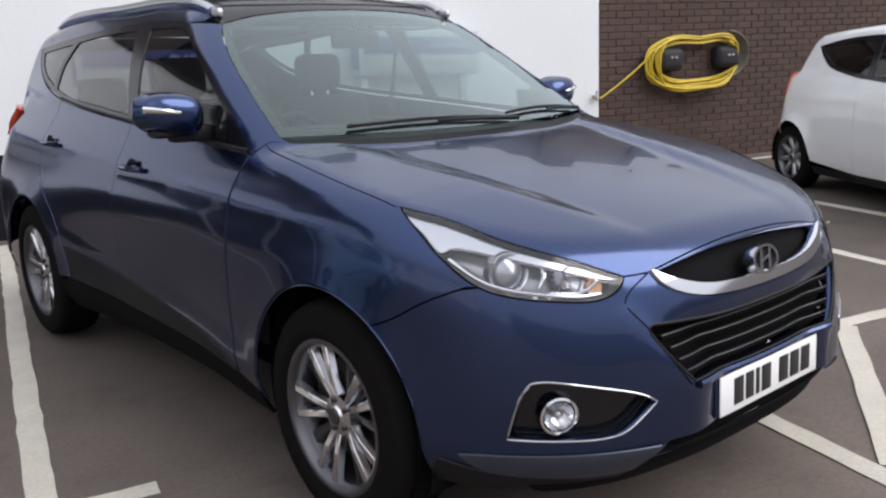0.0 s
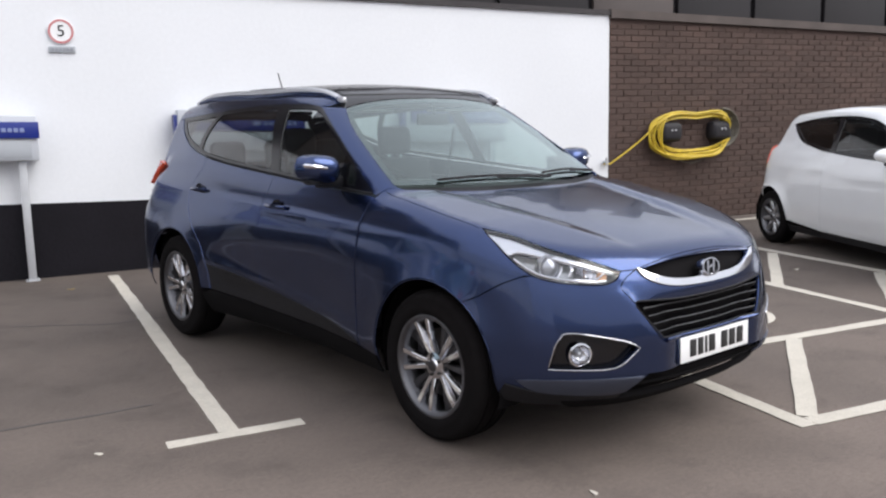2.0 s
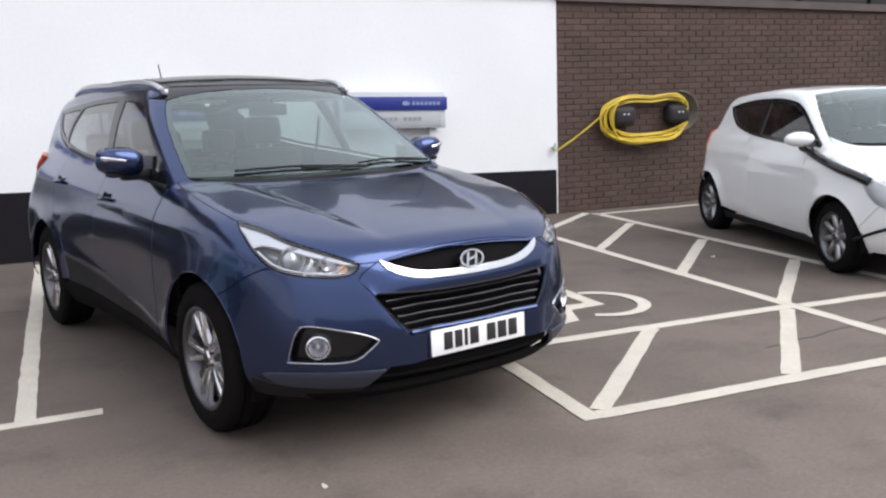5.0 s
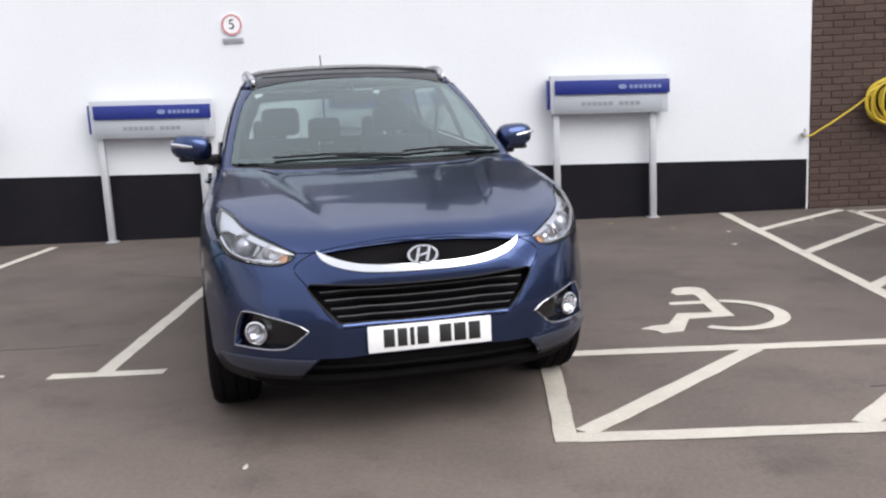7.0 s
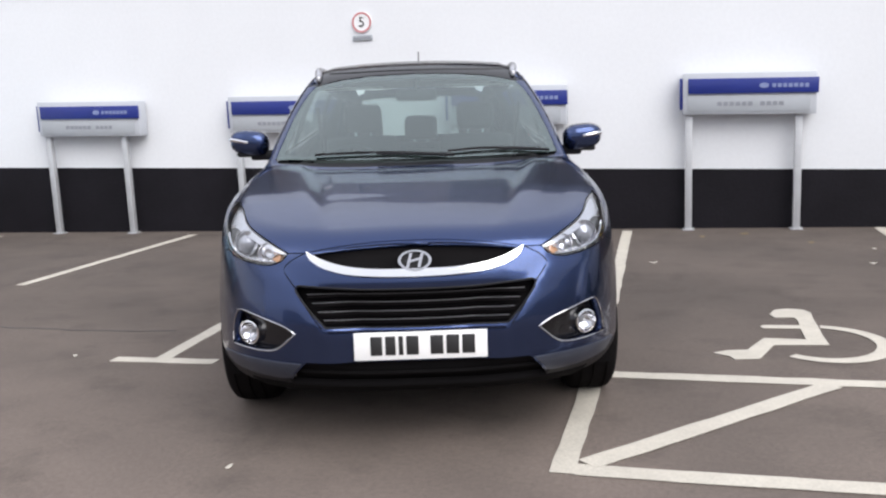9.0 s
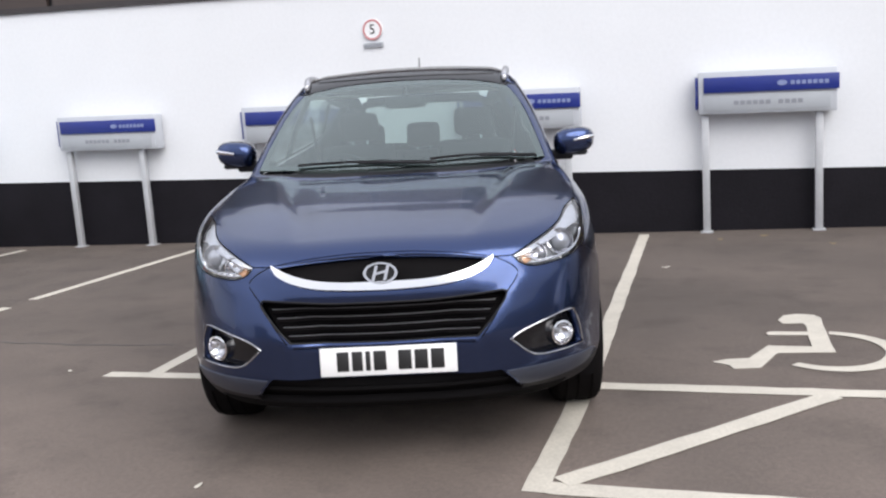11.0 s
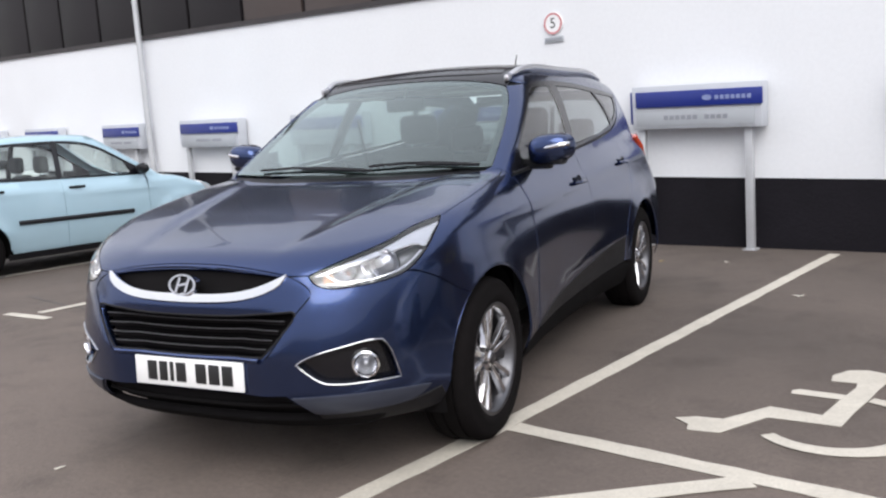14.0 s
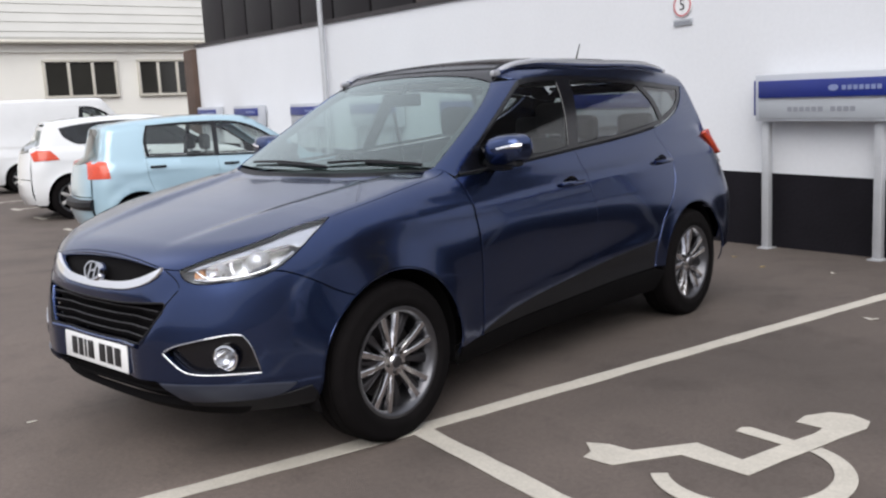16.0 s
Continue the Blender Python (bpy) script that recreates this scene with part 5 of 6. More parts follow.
        w1 = loop_of(seg(B, "side", [(1.60, 1.125), (1.62, 1.20), (1.82, 1.335), (2.04, 1.468), (2.14, 1.508), (2.30, 1.521), (2.46, 1.524)]), seg(B, "side", [(2.46, 1.524), (2.42, 1.35), (2.36, 1.172)]), seg(B, "side", [(2.36, 1.172), (2.0, 1.147), (1.60, 1.125)]))
        w2 = loop_of(seg(B, "side", [(2.60, 1.526), (3.0, 1.517), (3.33, 1.497)]), seg(B, "side", [(3.33, 1.497), (3.44, 1.38), (3.47, 1.275)]), seg(B, "side", [(3.47, 1.275), (3.2, 1.234), (2.8, 1.202), (2.46, 1.179)]), seg(B, "side", [(2.46, 1.179), (2.53, 1.35), (2.60, 1.526)]))
        w3 = loop_of(seg(B, "side", [(3.40, 1.490), (3.75, 1.468), (3.89, 1.458)]), seg(B, "side", [(3.89, 1.458), (3.83, 1.40), (3.72, 1.345), (3.53, 1.290)]), seg(B, "side", [(3.53, 1.290), (3.49, 1.39), (3.40, 1.490)]))
        frame_loop = loop_of(seg(B, "side", top), seg(B, "side", rear), seg(B, "side", bot))
        wf = panel("window_frame", car, M["gloss_black"], B, "side", frame_loop, [w1, w2, w3], mirror=mir, h=0.035, gap=0.001, label="gloss black window frame and pillars")
        panel("front_side_window", car, M["glass_dark"], B, "side", w1, lift=-0.005, gap=-0.004, flange=0, mirror=mir, h=0.05, label="clear side window")
        panel("rear_side_window", car, M["glass_dark"], B, "side", w2, lift=-0.005, gap=-0.004, flange=0, mirror=mir, h=0.05, label="clear side window")
        panel("quarter_window", car, M["glass_dark"], B, "side", w3, lift=-0.005, gap=-0.004, flange=0, mirror=mir, h=0.05, label="small rear quarter window")
        # pillar and roof side
        scr = seg(B, "front", [(0.742, 1.135), (0.715, 1.25), (0.675, 1.38), (0.630, 1.47), (0.590, 1.522)])
        ap = loop_of(scr, seg(B, "side", top[4:1:-1] + [top[1], top[0], (1.40, 1.088)]), cowl[:6])
        panel("front_pillar", car, P, B, "slope", ap, mirror=mir, h=0.03, gap=0.001)
        edge = seg(B, "top", [(0.590, 2.03), (0.600, 2.3), (0.605, 2.8), (0.592, 3.3), (0.565, 3.75), (0.54, 4.05)])
        rs = loop_of(edge, seg(B, "side", [(4.15, 1.43), (4.05, 1.47), (3.97, 1.478)]), seg(B, "side", top[:3:-1]))
        panel("roof_side", car, P, B, "slope", rs, mirror=mir, h=0.03, gap=0.001)
        # roof rail
        rl = seg(B, "top", [(0.578, 2.06), (0.602, 2.25), (0.612, 2.8), (0.598, 3.3), (0.565, 3.85)])
        n = len(rl)
        rise = np.array([0.022 * min(1, 6 * i / n, 6 * (n - 1 - i) / n) ** 0.7 for i in range(n)])
        pts = (rl + np.stack([0 * rise, 0 * rise, rise], 1)) * mx
        part("roof_rail", tube([tuple(p) for p in pts], 0.020, 12), M["satin"], car, "silver roof rail")
        low = (rl + np.stack([0 * rise, 0 * rise, rise * 0.42], 1)) * mx
        part("rail_base", tube([tuple(p) for p in low], 0.021, 10), P, car)
        for f in (0.0, 1.0):
            i = min(n - 1, int(f * (n - 1)))
            p = rl[i] * mx
            part("rail_foot", box(p[0] - 0.013, p[0] + 0.013, p[1] - 0.06, p[1] + 0.06, p[2] - 0.02, p[2] + (0.014 if f != 0.5 else 0.03), 0.01), M["satin"], car, "silver rail foot")
        # headlamp
        lamp_loop = loop_of(lamp_low, lamp_top)
        hl = panel("headlamp", car, M["lens"], B, "wrap", lamp_loop, lift=0.001, flange=0.0, mirror=mir, h=0.025, label="clear swept-back headlamp with a bright reflector")
        panel("bowl", hl, M["lamp_dark"], B, "wrap", lamp_loop, lift=-0.075, flange=-0.07, gap=0.002, mirror=mir, h=0.03, label="grey lamp bowl")
        brow = loop_of(seg(B, "wrap", [(65.4, 0.988), (56.5, 0.963), (47.7, 0.922), (37.6, 0.875), (30.6, 0.832)]), seg(B, "wrap", [(30.6, 0.832), (33, 0.835), (38, 0.858), (47, 0.895), (54.5, 0.915), (57.0, 0.900), (60.5, 0.946), (65.4, 0.988)]))
        panel("brow", hl, M["lamp_chrome"], B, "wrap", brow, lift=-0.014, gap=0.001, flange=0.03, mirror=mir, h=0.02, label="bright chrome lamp brow")
        led = seg(B, "wrap", [(55.5, 0.885), (51, 0.838), (46, 0.813), (37.5, 0.797), (33.8, 0.80)])
        ribbon("light_strip", hl, M["lamp_chrome"], B, led, 0.012, -0.014, mirror=mir, label="bright running light strip")
        for i, deg in enumerate((35, 37, 39, 41, 43)):
            c = B.on("wrap", [(deg, 0.800)])[0] * mx
            nn = B.normal(np.array([c]))[0]
            part("led", rod(Vector(c - nn * 0.01), Vector(c - nn * 0.03), 0.006, 10), M["plate_white"], hl)
        for deg, z, r, kind in ((46.5, 0.866, 0.047, "projector"), (37.5, 0.838, 0.036, "reflector")):
            c = B.on("wrap", [(deg, z)])[0] * mx
            nn = B.normal(np.array([c]))[0]
            ax = Vector((nn[0] * 0.35, nn[1] * 1.0 - 0.3, nn[2] * 0.2)).normalized()
            m4 = Matrix.Translation(Vector(c) - Vector(nn) * 0.035) @ ax.to_track_quat("X", "Z").to_matrix().to_4x4()
            part("lamp_ring", lathe([(r * 0.75, -0.03), (r * 1.02, 0.0), (r * 1.12, 0.004), (r * 1.16, -0.004), (r * 1.1, -0.04)], 28, m=m4), M["lamp_chrome"], hl, "chrome lamp ring")
            part("lamp_eye", lathe([(0.001, 0.016 if kind == "projector" else -0.022), (r * 0.45, 0.011 if kind == "projector" else -0.018), (r * 0.78, -0.002), (r * 0.85, -0.02)], 28, m=m4), M["glass_eye" if kind == "projector" else "lamp_chrome"], hl, kind + " of the headlamp")
        div = seg(B, "wrap", [(42.0, 0.897), (41.5, 0.86), (42.3, 0.82)])
        ribbon("divider", hl, M["lamp_chrome"], B, div, 0.013, -0.03, mirror=mir)
        div = seg(B, "wrap", [(33.8, 0.836), (36.5, 0.806), (41, 0.808)])
        ribbon("divider", hl, M["lamp_chrome"], B, div, 0.010, -0.022, mirror=mir)
        c = B.on("wrap", [(34.2, 0.822)])[0] * mx
        nn = B.normal(np.array([c]))[0]
        part("indicator", rod(Vector(c - nn * 0.03), Vector(c - nn * 0.06), 0.02, 14), M["amber"], hl, "amber indicator")
        ribbon("lamp_gasket", hl, M["under"], B, lamp_loop, 0.005, -0.001, mirror=mir, closed=True)
        # fog lamp
        fo = fog_out
        fg = panel("fog_recess", bumper, M["gloss_black"], B, "wrap", fo, lift=-0.04, gap=0, flange=0, mirror=mir, label="gloss black fog lamp recess")
        ribbon("fog_surround", fg, M["badge_metal"], B, fo, 0.0065, 0.001, mirror=mir, label="chrome fog lamp surround", closed=True)
        c = B.on("wrap", [(40.2, 0.506)])[0] * mx
        nn = B.normal(np.array([c]))[0]
        ax = Vector((nn[0] * 0.55, nn[1], 0)).normalized()
        m4 = Matrix.Translation(Vector(c) - Vector(nn) * 0.012) @ ax.to_track_quat("X", "Z").to_matrix().to_4x4()
        part("fog_ring", lathe([(0.037, -0.01), (0.043, 0.006), (0.049, 0.004), (0.051, -0.03)], 28, m=m4), M["chrome"], fg, "chrome fog lamp ring")
        part("fog_reflector", lathe([(0.001, -0.03), (0.02, -0.022), (0.032, -0.01), (0.038, 0.0)], 28, m=m4), M["lamp_chrome"], fg, "fog lamp reflector")
        part("fog_bulb", lathe([(0.001, -0.004), (0.008, -0.008), (0.009, -0.03)], 14, m=m4), M["lamp_dark"], fg)
        part("fog_lens", lathe([(0.001, 0.008), (0.02, 0.006), (0.036, 0.0)], 28, m=m4), M["lens"], fg, "clear fog lamp lens")
        # lower lip
        lip = loop_of(seg(B, "wrap", [(25.5, 0.405), (33, 0.408), (42, 0.405), (50, 0.395), (54, 0.385)]), seg(B, "wrap", [(54, 0.385), (50, 0.345), (42, 0.335), (31.0, 0.332), (28.5, 0.36), (25.5, 0.405)]))
        panel("lower_lip", bumper, M["skid"], B, "wrap", lip, lift=0.006, gap=0, flange=0.012, mirror=mir, h=0.025, label="satin grey bumper corner")
        tray = loop_of(seg(B, "wrap", [(30.5, 0.328), (42, 0.330), (50, 0.340), (57, 0.362)]), seg(B, "wrap", [(57, 0.362), (58, 0.286), (45, 0.276), (33, 0.276), (30.5, 0.328)]))
        panel("under_tray", bumper, M["plastic"], B, "wrap", tray, lift=0.005, gap=0, flange=0.012, mirror=mir, h=0.03, label="black plastic lower edge of the bumper")
        # mirror
        mr = new("door_mirror")
        mr.parent = car
        mr.matrix_local = pose(s * (0.925 if s > 0 else 0.945), 1.67 if s > 0 else 1.72, 1.195 if s > 0 else 1.215, 0, 0, s * -6)
        bm = bmesh.new()
        bmesh.ops.create_uvsphere(bm, u_segments=32, v_segments=20, radius=1.0)
        for v in bm.verts:
            x, y, z = (math.copysign(abs(c) ** 0.72, c) for c in v.co)
            yy = y * (0.105 if y < 0 else 0.075) * (0.82 - (0.18 if y < 0 else -0.15) * x * s)
            wide = 1.0 + 0.16 * max(0.0, y)
            v.co = (x * 0.106 * wide + s * 0.012 * max(0.0, y), yy, z * (0.072 if z > 0 else 0.076) * (0.97 - 0.07 * x * s) * wide + 0.010 * x * s)
        part("shell", bm, P, mr, "dark blue mirror shell")
        ind = [(s * (0.005 + 0.098 * k / 9), -0.105 * (0.82 - 0.18 * (0.005 + 0.098 * k / 9) / 0.106) * max(0.0, 1 - ((0.005 + 0.098 * k / 9) / 0.107) ** 2.6) ** 0.38 - 0.002, 0.004 + 0.016 * k / 9) for k in range(10)]
        part("repeater", tube(ind, 0.0115, 8, taper=lambda t: 0.55 + 0.5 * t), M["chrome"], mr, "bright indicator strip")
        part("mirror_glass", plate([(0.085 * math.cos(a), 0.056 * math.sin(a)) for a in [2 * math.pi * k / 28 for k in range(28)]], 0.070, 0.078), M["chrome"], mr, "mirror glass")
        part("lower_shell", box(-0.078, 0.078, -0.045, 0.03, -0.080, -0.050, 0.02, seg=3), M["plastic"], mr)
        part("stalk", box(min(0, -s * 0.19), max(0, -s * 0.21), -0.035, 0.035, -0.100, -0.045, 0.014), M["plastic"], mr)
        part("sail", plate([(-s * 0.135, -0.10), (-s * 0.150, -0.10), (-s * 0.165, 0.02), (-s * 0.150, 0.02)], -0.06, 0.07), M["gloss_black"], mr)
        # handles
        for y, z, d in ((2.254, 0.975, door), (3.262, 1.020, rdoor)):
            c = B.on("side", [(y, z)])[0] * mx
            part("handle_cup", lathe([(0.001, -0.006), (0.038, -0.003), (0.056, 0.0015)], 24, m=Matrix.Translation(c) @ Matrix.Diagonal((s, 1.15, 0.8, 1))), M["gloss_black"], d, "dark handle cup")
            hb = [(c[0] + s * (0.008 + 0.020 * math.sin(math.pi * k / 12)), c[1] - 0.105 + 0.21 * k / 12, c[2] + 0.006) for k in range(13)]
            part("handle", tube(hb, 0.012, 8), P, d, "body coloured door handle")
        # belt moulding
        ribbon("belt_strip", car, M["plastic"], B, seg(B, "side", [(1.43, 1.093), (1.7, 1.108), (2.0, 1.127), (2.41, 1.155), (2.8, 1.181), (3.1, 1.204), (3.36, 1.231)]), 0.014, 0.001, mirror=mir, label="black belt strip")
        # tail lamp
        tl = loop_of(seg(B, "side", [(4.02, 1.155), (4.12, 1.175), (4.215, 1.165)]), seg(B, "side", [(4.215, 1.165), (4.245, 1.08), (4.26, 1.0)]), seg(B, "side", [(4.26, 1.0), (4.18, 1.02), (4.10, 1.08), (4.02, 1.155)]))
        panel("tail_lamp", car, M["red_lamp"], B, "side", tl, lift=0.034, gap=0, flange=0.03, mirror=mir, h=0.025, label="red tail lamp")
        # arch edge and liner
        for yy in (AX, AX2):
            ribbon("arch_lip", car, P, B, seg(B, "side", arc((yy, AZ), AR - 0.004, -10 if yy < 2 else -8, 188 if yy < 2 else 172, 40), False), 0.008, -0.007, mirror=mir)
            lin = lathe([(0.405, 0.0), (0.41, -0.02), (0.405, -0.36), (0.02, -0.37)], 40)
            bmesh.ops.delete(lin, geom=[v for v in lin.verts if v.co.z < -0.14], context="VERTS")
            for v in lin.verts:
                v.co = Vector((s * (v.co.x + 0.845), v.co.y + yy, v.co.z + AZ))
            part("wheel_liner", lin, M["under"], car, "black wheel arch liner")
        # wheels
        for yy in (AX, AX2):
            wheel(car, (s * 0.785, yy, 0.348), s, paint=M["alloy"], dark=M["alloy_dark"], turn=8 if s > 0 else 20)

    # windscreen, roof, rear glass
    scr = seg(B, "front", [(0.742, 1.135), (0.715, 1.25), (0.675, 1.38), (0.630, 1.47), (0.590, 1.522)])
    wl = both(loop_of(seg(B, "front", [(0, 1.128), (0.35, 1.130), (0.60, 1.134), (0.742, 1.135)]), scr, seg(B, "front", [(0.590, 1.522), (0.45, 1.552), (0.25, 1.572), (0, 1.579)])))
    panel("windscreen", car, M["screen_glass"], B, "front", wl, gap=0.003, flange=0.0, h=0.05, lift=-0.002, label="raked clear windscreen")
    inner = both(loop_of(seg(B, "front", [(0, 1.150), (0.35, 1.152), (0.58, 1.156), (0.700, 1.163)]), seg(B, "front", [(0.700, 1.163), (0.682, 1.25), (0.643, 1.38), (0.600, 1.47), (0.568, 1.502)]), seg(B, "front", [(0.568, 1.502), (0.44, 1.530), (0.25, 1.551), (0, 1.558)])))
    panel("screen_border", car, M["gloss_black"], B, "front", wl, [inner], gap=0.003, flange=0.0, h=0.05, lift=-0.006, label="black windscreen border")
    cw = both(loop_of(seg(B, "front", [(0, 1.122), (0.35, 1.124), (0.60, 1.128), (0.742, 1.131)]), cowl))
    panel("cowl", car, M["plastic"], B, "top", cw, gap=0.0, flange=0, h=0.04, lift=-0.012, label="black scuttle panel")
    edge = seg(B, "top", [(0.590, 2.03), (0.600, 2.3), (0.605, 2.8), (0.592, 3.3), (0.565, 3.75), (0.54, 4.05)])
    rloop = both(loop_of(seg(B, "front", [(0, 1.582), (0.25, 1.575), (0.45, 1.555), (0.590, 1.525)]), edge, seg(B, "top", [(0.54, 4.05), (0.3, 4.12), (0, 4.14)])))
    panel("roof", car, M["gloss_black"], B, "top", rloop, h=0.05, gap=0.001, label="gloss black roof skin")
    rg = both(loop_of(seg(B, "top", [(0, 2.02), (0.30, 2.045), (0.52, 2.10)]), seg(B, "top", [(0.52, 2.10), (0.53, 2.6), (0.52, 3.1), (0.49, 3.35)]), seg(B, "top", [(0.49, 3.35), (0.25, 3.38), (0, 3.39)])))
    panel("roof_glass", car, M["gloss_black"], B, "top", rg, lift=0.004, gap=0, flange=0.006, h=0.06, label="black glass roof panel")
    rr = both(loop_of(seg(B, "rear", [(0, 1.47), (0.3, 1.465), (0.48, 1.45)]), seg(B, "rear", [(0.48, 1.45), (0.55, 1.3), (0.60, 1.16)]), seg(B, "rear", [(0.60, 1.16), (0.3, 1.145), (0, 1.14)])))
    panel("rear_window", car, M["tail_glass"], B, "rear", rr, gap=0, flange=0, h=0.06, label="tinted rear window")
    tg = both(loop_of(seg(B, "rear", [(0, 1.545), (0.3, 1.535), (0.50, 1.50)]), seg(B, "rear", [(0.50, 1.50), (0.62, 1.3), (0.70, 1.1), (0.735, 0.8), (0.74, 0.62)]), seg(B, "rear", [(0.74, 0.62), (0.3, 0.62), (0, 0.62)])))
    panel("tailgate", car, P, B, "rear", tg, [rr], h=0.06, label="dark blue tailgate")
    rb = both(loop_of(seg(B, "rear", [(0, 0.615), (0.3, 0.615), (0.74, 0.615)]), seg(B, "rear", [(0.74, 0.615), (0.765, 0.50), (0.745, 0.40)]), seg(B, "rear", [(0.745, 0.40), (0, 0.36)])))
    panel("rear_bumper", car, P, B, "rear", rb, h=0.08)
    part("spoiler", box(-0.46, 0.46, 4.02, 4.20, 1.50, 1.53, 0.014, seg=3), P, car)

    # floor pan and cabin
    part("floor_pan", box(-0.62, 0.62, 0.50, 4.05, 0.22, 0.36, 0.03), M["under"], car, "dark underbody")
    part("engine_bay", box(-0.55, 0.55, 0.30, 1.3, 0.36, 0.80, 0.03), M["under"], car)
    part("bulkhead", box(-0.80, 0.80, 1.30, 1.36, 0.3, 1.05), M["under"], car)
    bm = box(-0.74, 0.74, 1.30, 1.80, 0.75, 1.085, 0.07, seg=3)
    part("dashboard", bm, M["dash"], car, "dark grey dashboard")
    part("instrument_hood", box(-0.58, -0.20, 1.58, 1.84, 1.05, 1.125, 0.03, seg=3), M["dash"], car)
    wheel_m = Matrix.Translation((-0.38, 1.93, 1.0)) @ Matrix.Rotation(radians(-65), 4, "X")
    pts = [wheel_m @ Vector((0.185 * math.cos(a), 0.185 * math.sin(a), 0)) for a in [2 * math.pi * k / 32 for k in range(32)]]
    st = part("steering_wheel", tube(pts, 0.015, 10, closed=True), M["plastic"], car, "black steering wheel")
    part("steering_boss", rod(wheel_m @ Vector((0, 0, -0.03)), wheel_m @ Vector((0, 0, 0.02)), 0.075, 20), M["plastic"], st)
    for a in (0, math.pi, -math.pi / 2):
        part("steering_spoke", rod(wheel_m @ Vector((0.05 * math.cos(a), 0.05 * math.sin(a), -0.01)), wheel_m @ Vector((0.18 * math.cos(a), 0.18 * math.sin(a), 0)), 0.014, 8), M["plastic"], st)
    for x in (-0.38, 0.38):
        seat(car, x, 2.30, 0.52, high=0.72, material=M["seat_cloth"])
    seat(car, 0, 3.15, 1.30, tilt=20, high=0.64, rests=3, material=M["seat_cloth"])
    part("parcel_shelf", box(-0.66, 0.66, 3.62, 4.05, 0.98, 1.0, 0.006), M["dash"], car)
    for s in (1, -1):
        part("door_trim", box(s * 0.70, s * 0.76, 1.45, 3.5, 0.4, 1.06, 0.015), M["dash"], car)
        part("belt", tube([(s * 0.66, 2.52, 1.40), (s * 0.63, 2.55, 1.1), (s * 0.60, 2.5, 0.75)], 0.012, 6), M["seat_cloth"], car)
    part("headlining", box(-0.50, 0.50, 2.25, 3.95, 1.535, 1.55, 0.006), M["lining"], car, "pale headlining")
    part("cabin_mirror", box(-0.12, 0.12, 1.93, 1.955, 1.42, 1.49, 0.012), M["plastic"], car, "black cabin mirror")
    part("mirror_stem", rod((0, 1.93, 1.48), (0, 1.97, 1.56), 0.012, 8), M["plastic"], car)
    for x in (-0.40, 0.36):
        part("sun_visor", box(x - 0.19, x + 0.19, 2.04, 2.22, 1.50, 1.515, 0.006), M["lining"], car)

    # wipers
    for x0, x1, zz in ((0.16, -0.52, 1.138), (0.66, 0.16, 1.142)):
        pts, arm = [], []
        for k in range(15):
            f = k / 14
            x = x0 + (x1 - x0) * f
            p = B.on("front", [(x, zz + 0.012 * math.sin(math.pi * f) + 0.010 * f)])[0]
            nn = B.normal(np.array([p]))[0]
            pts.append(tuple(p + nn * 0.010))
            if k <= 8:
                q = B.on("front", [(x + 0.03, zz - 0.006 + 0.012 * f)])[0]
                arm.append(tuple(q + nn * (0.012 + 0.010 * math.sin(math.pi * f))))
        w = part("wiper", tube(pts, 0.0065, 6), M["plastic"], car, "black wiper blade")
        part("wiper_arm", tube(arm, 0.009, 6, taper=lambda t: 1 - 0.4 * t), M["plastic"], w)
    # aerial
    zt = float(B.on("top", [(0.0, 3.68)])[0][2])
    part("aerial_base", rod((0, 3.68, zt - 0.005), (0, 3.68, zt + 0.018), 0.018, 14), M["plastic"], car)
    part("aerial", rod((0, 3.68, zt + 0.015), (0, 3.75, zt + 0.165), 0.0055, 8, r1=0.004), M["plastic"], car, "short black roof aerial")
    widen(car)
    return car


M["glass_eye"] = mat("projector_glass", (0.35, 0.36, 0.40), 0.05, metal=0.6, vary=0.05, scale=30)
suv()


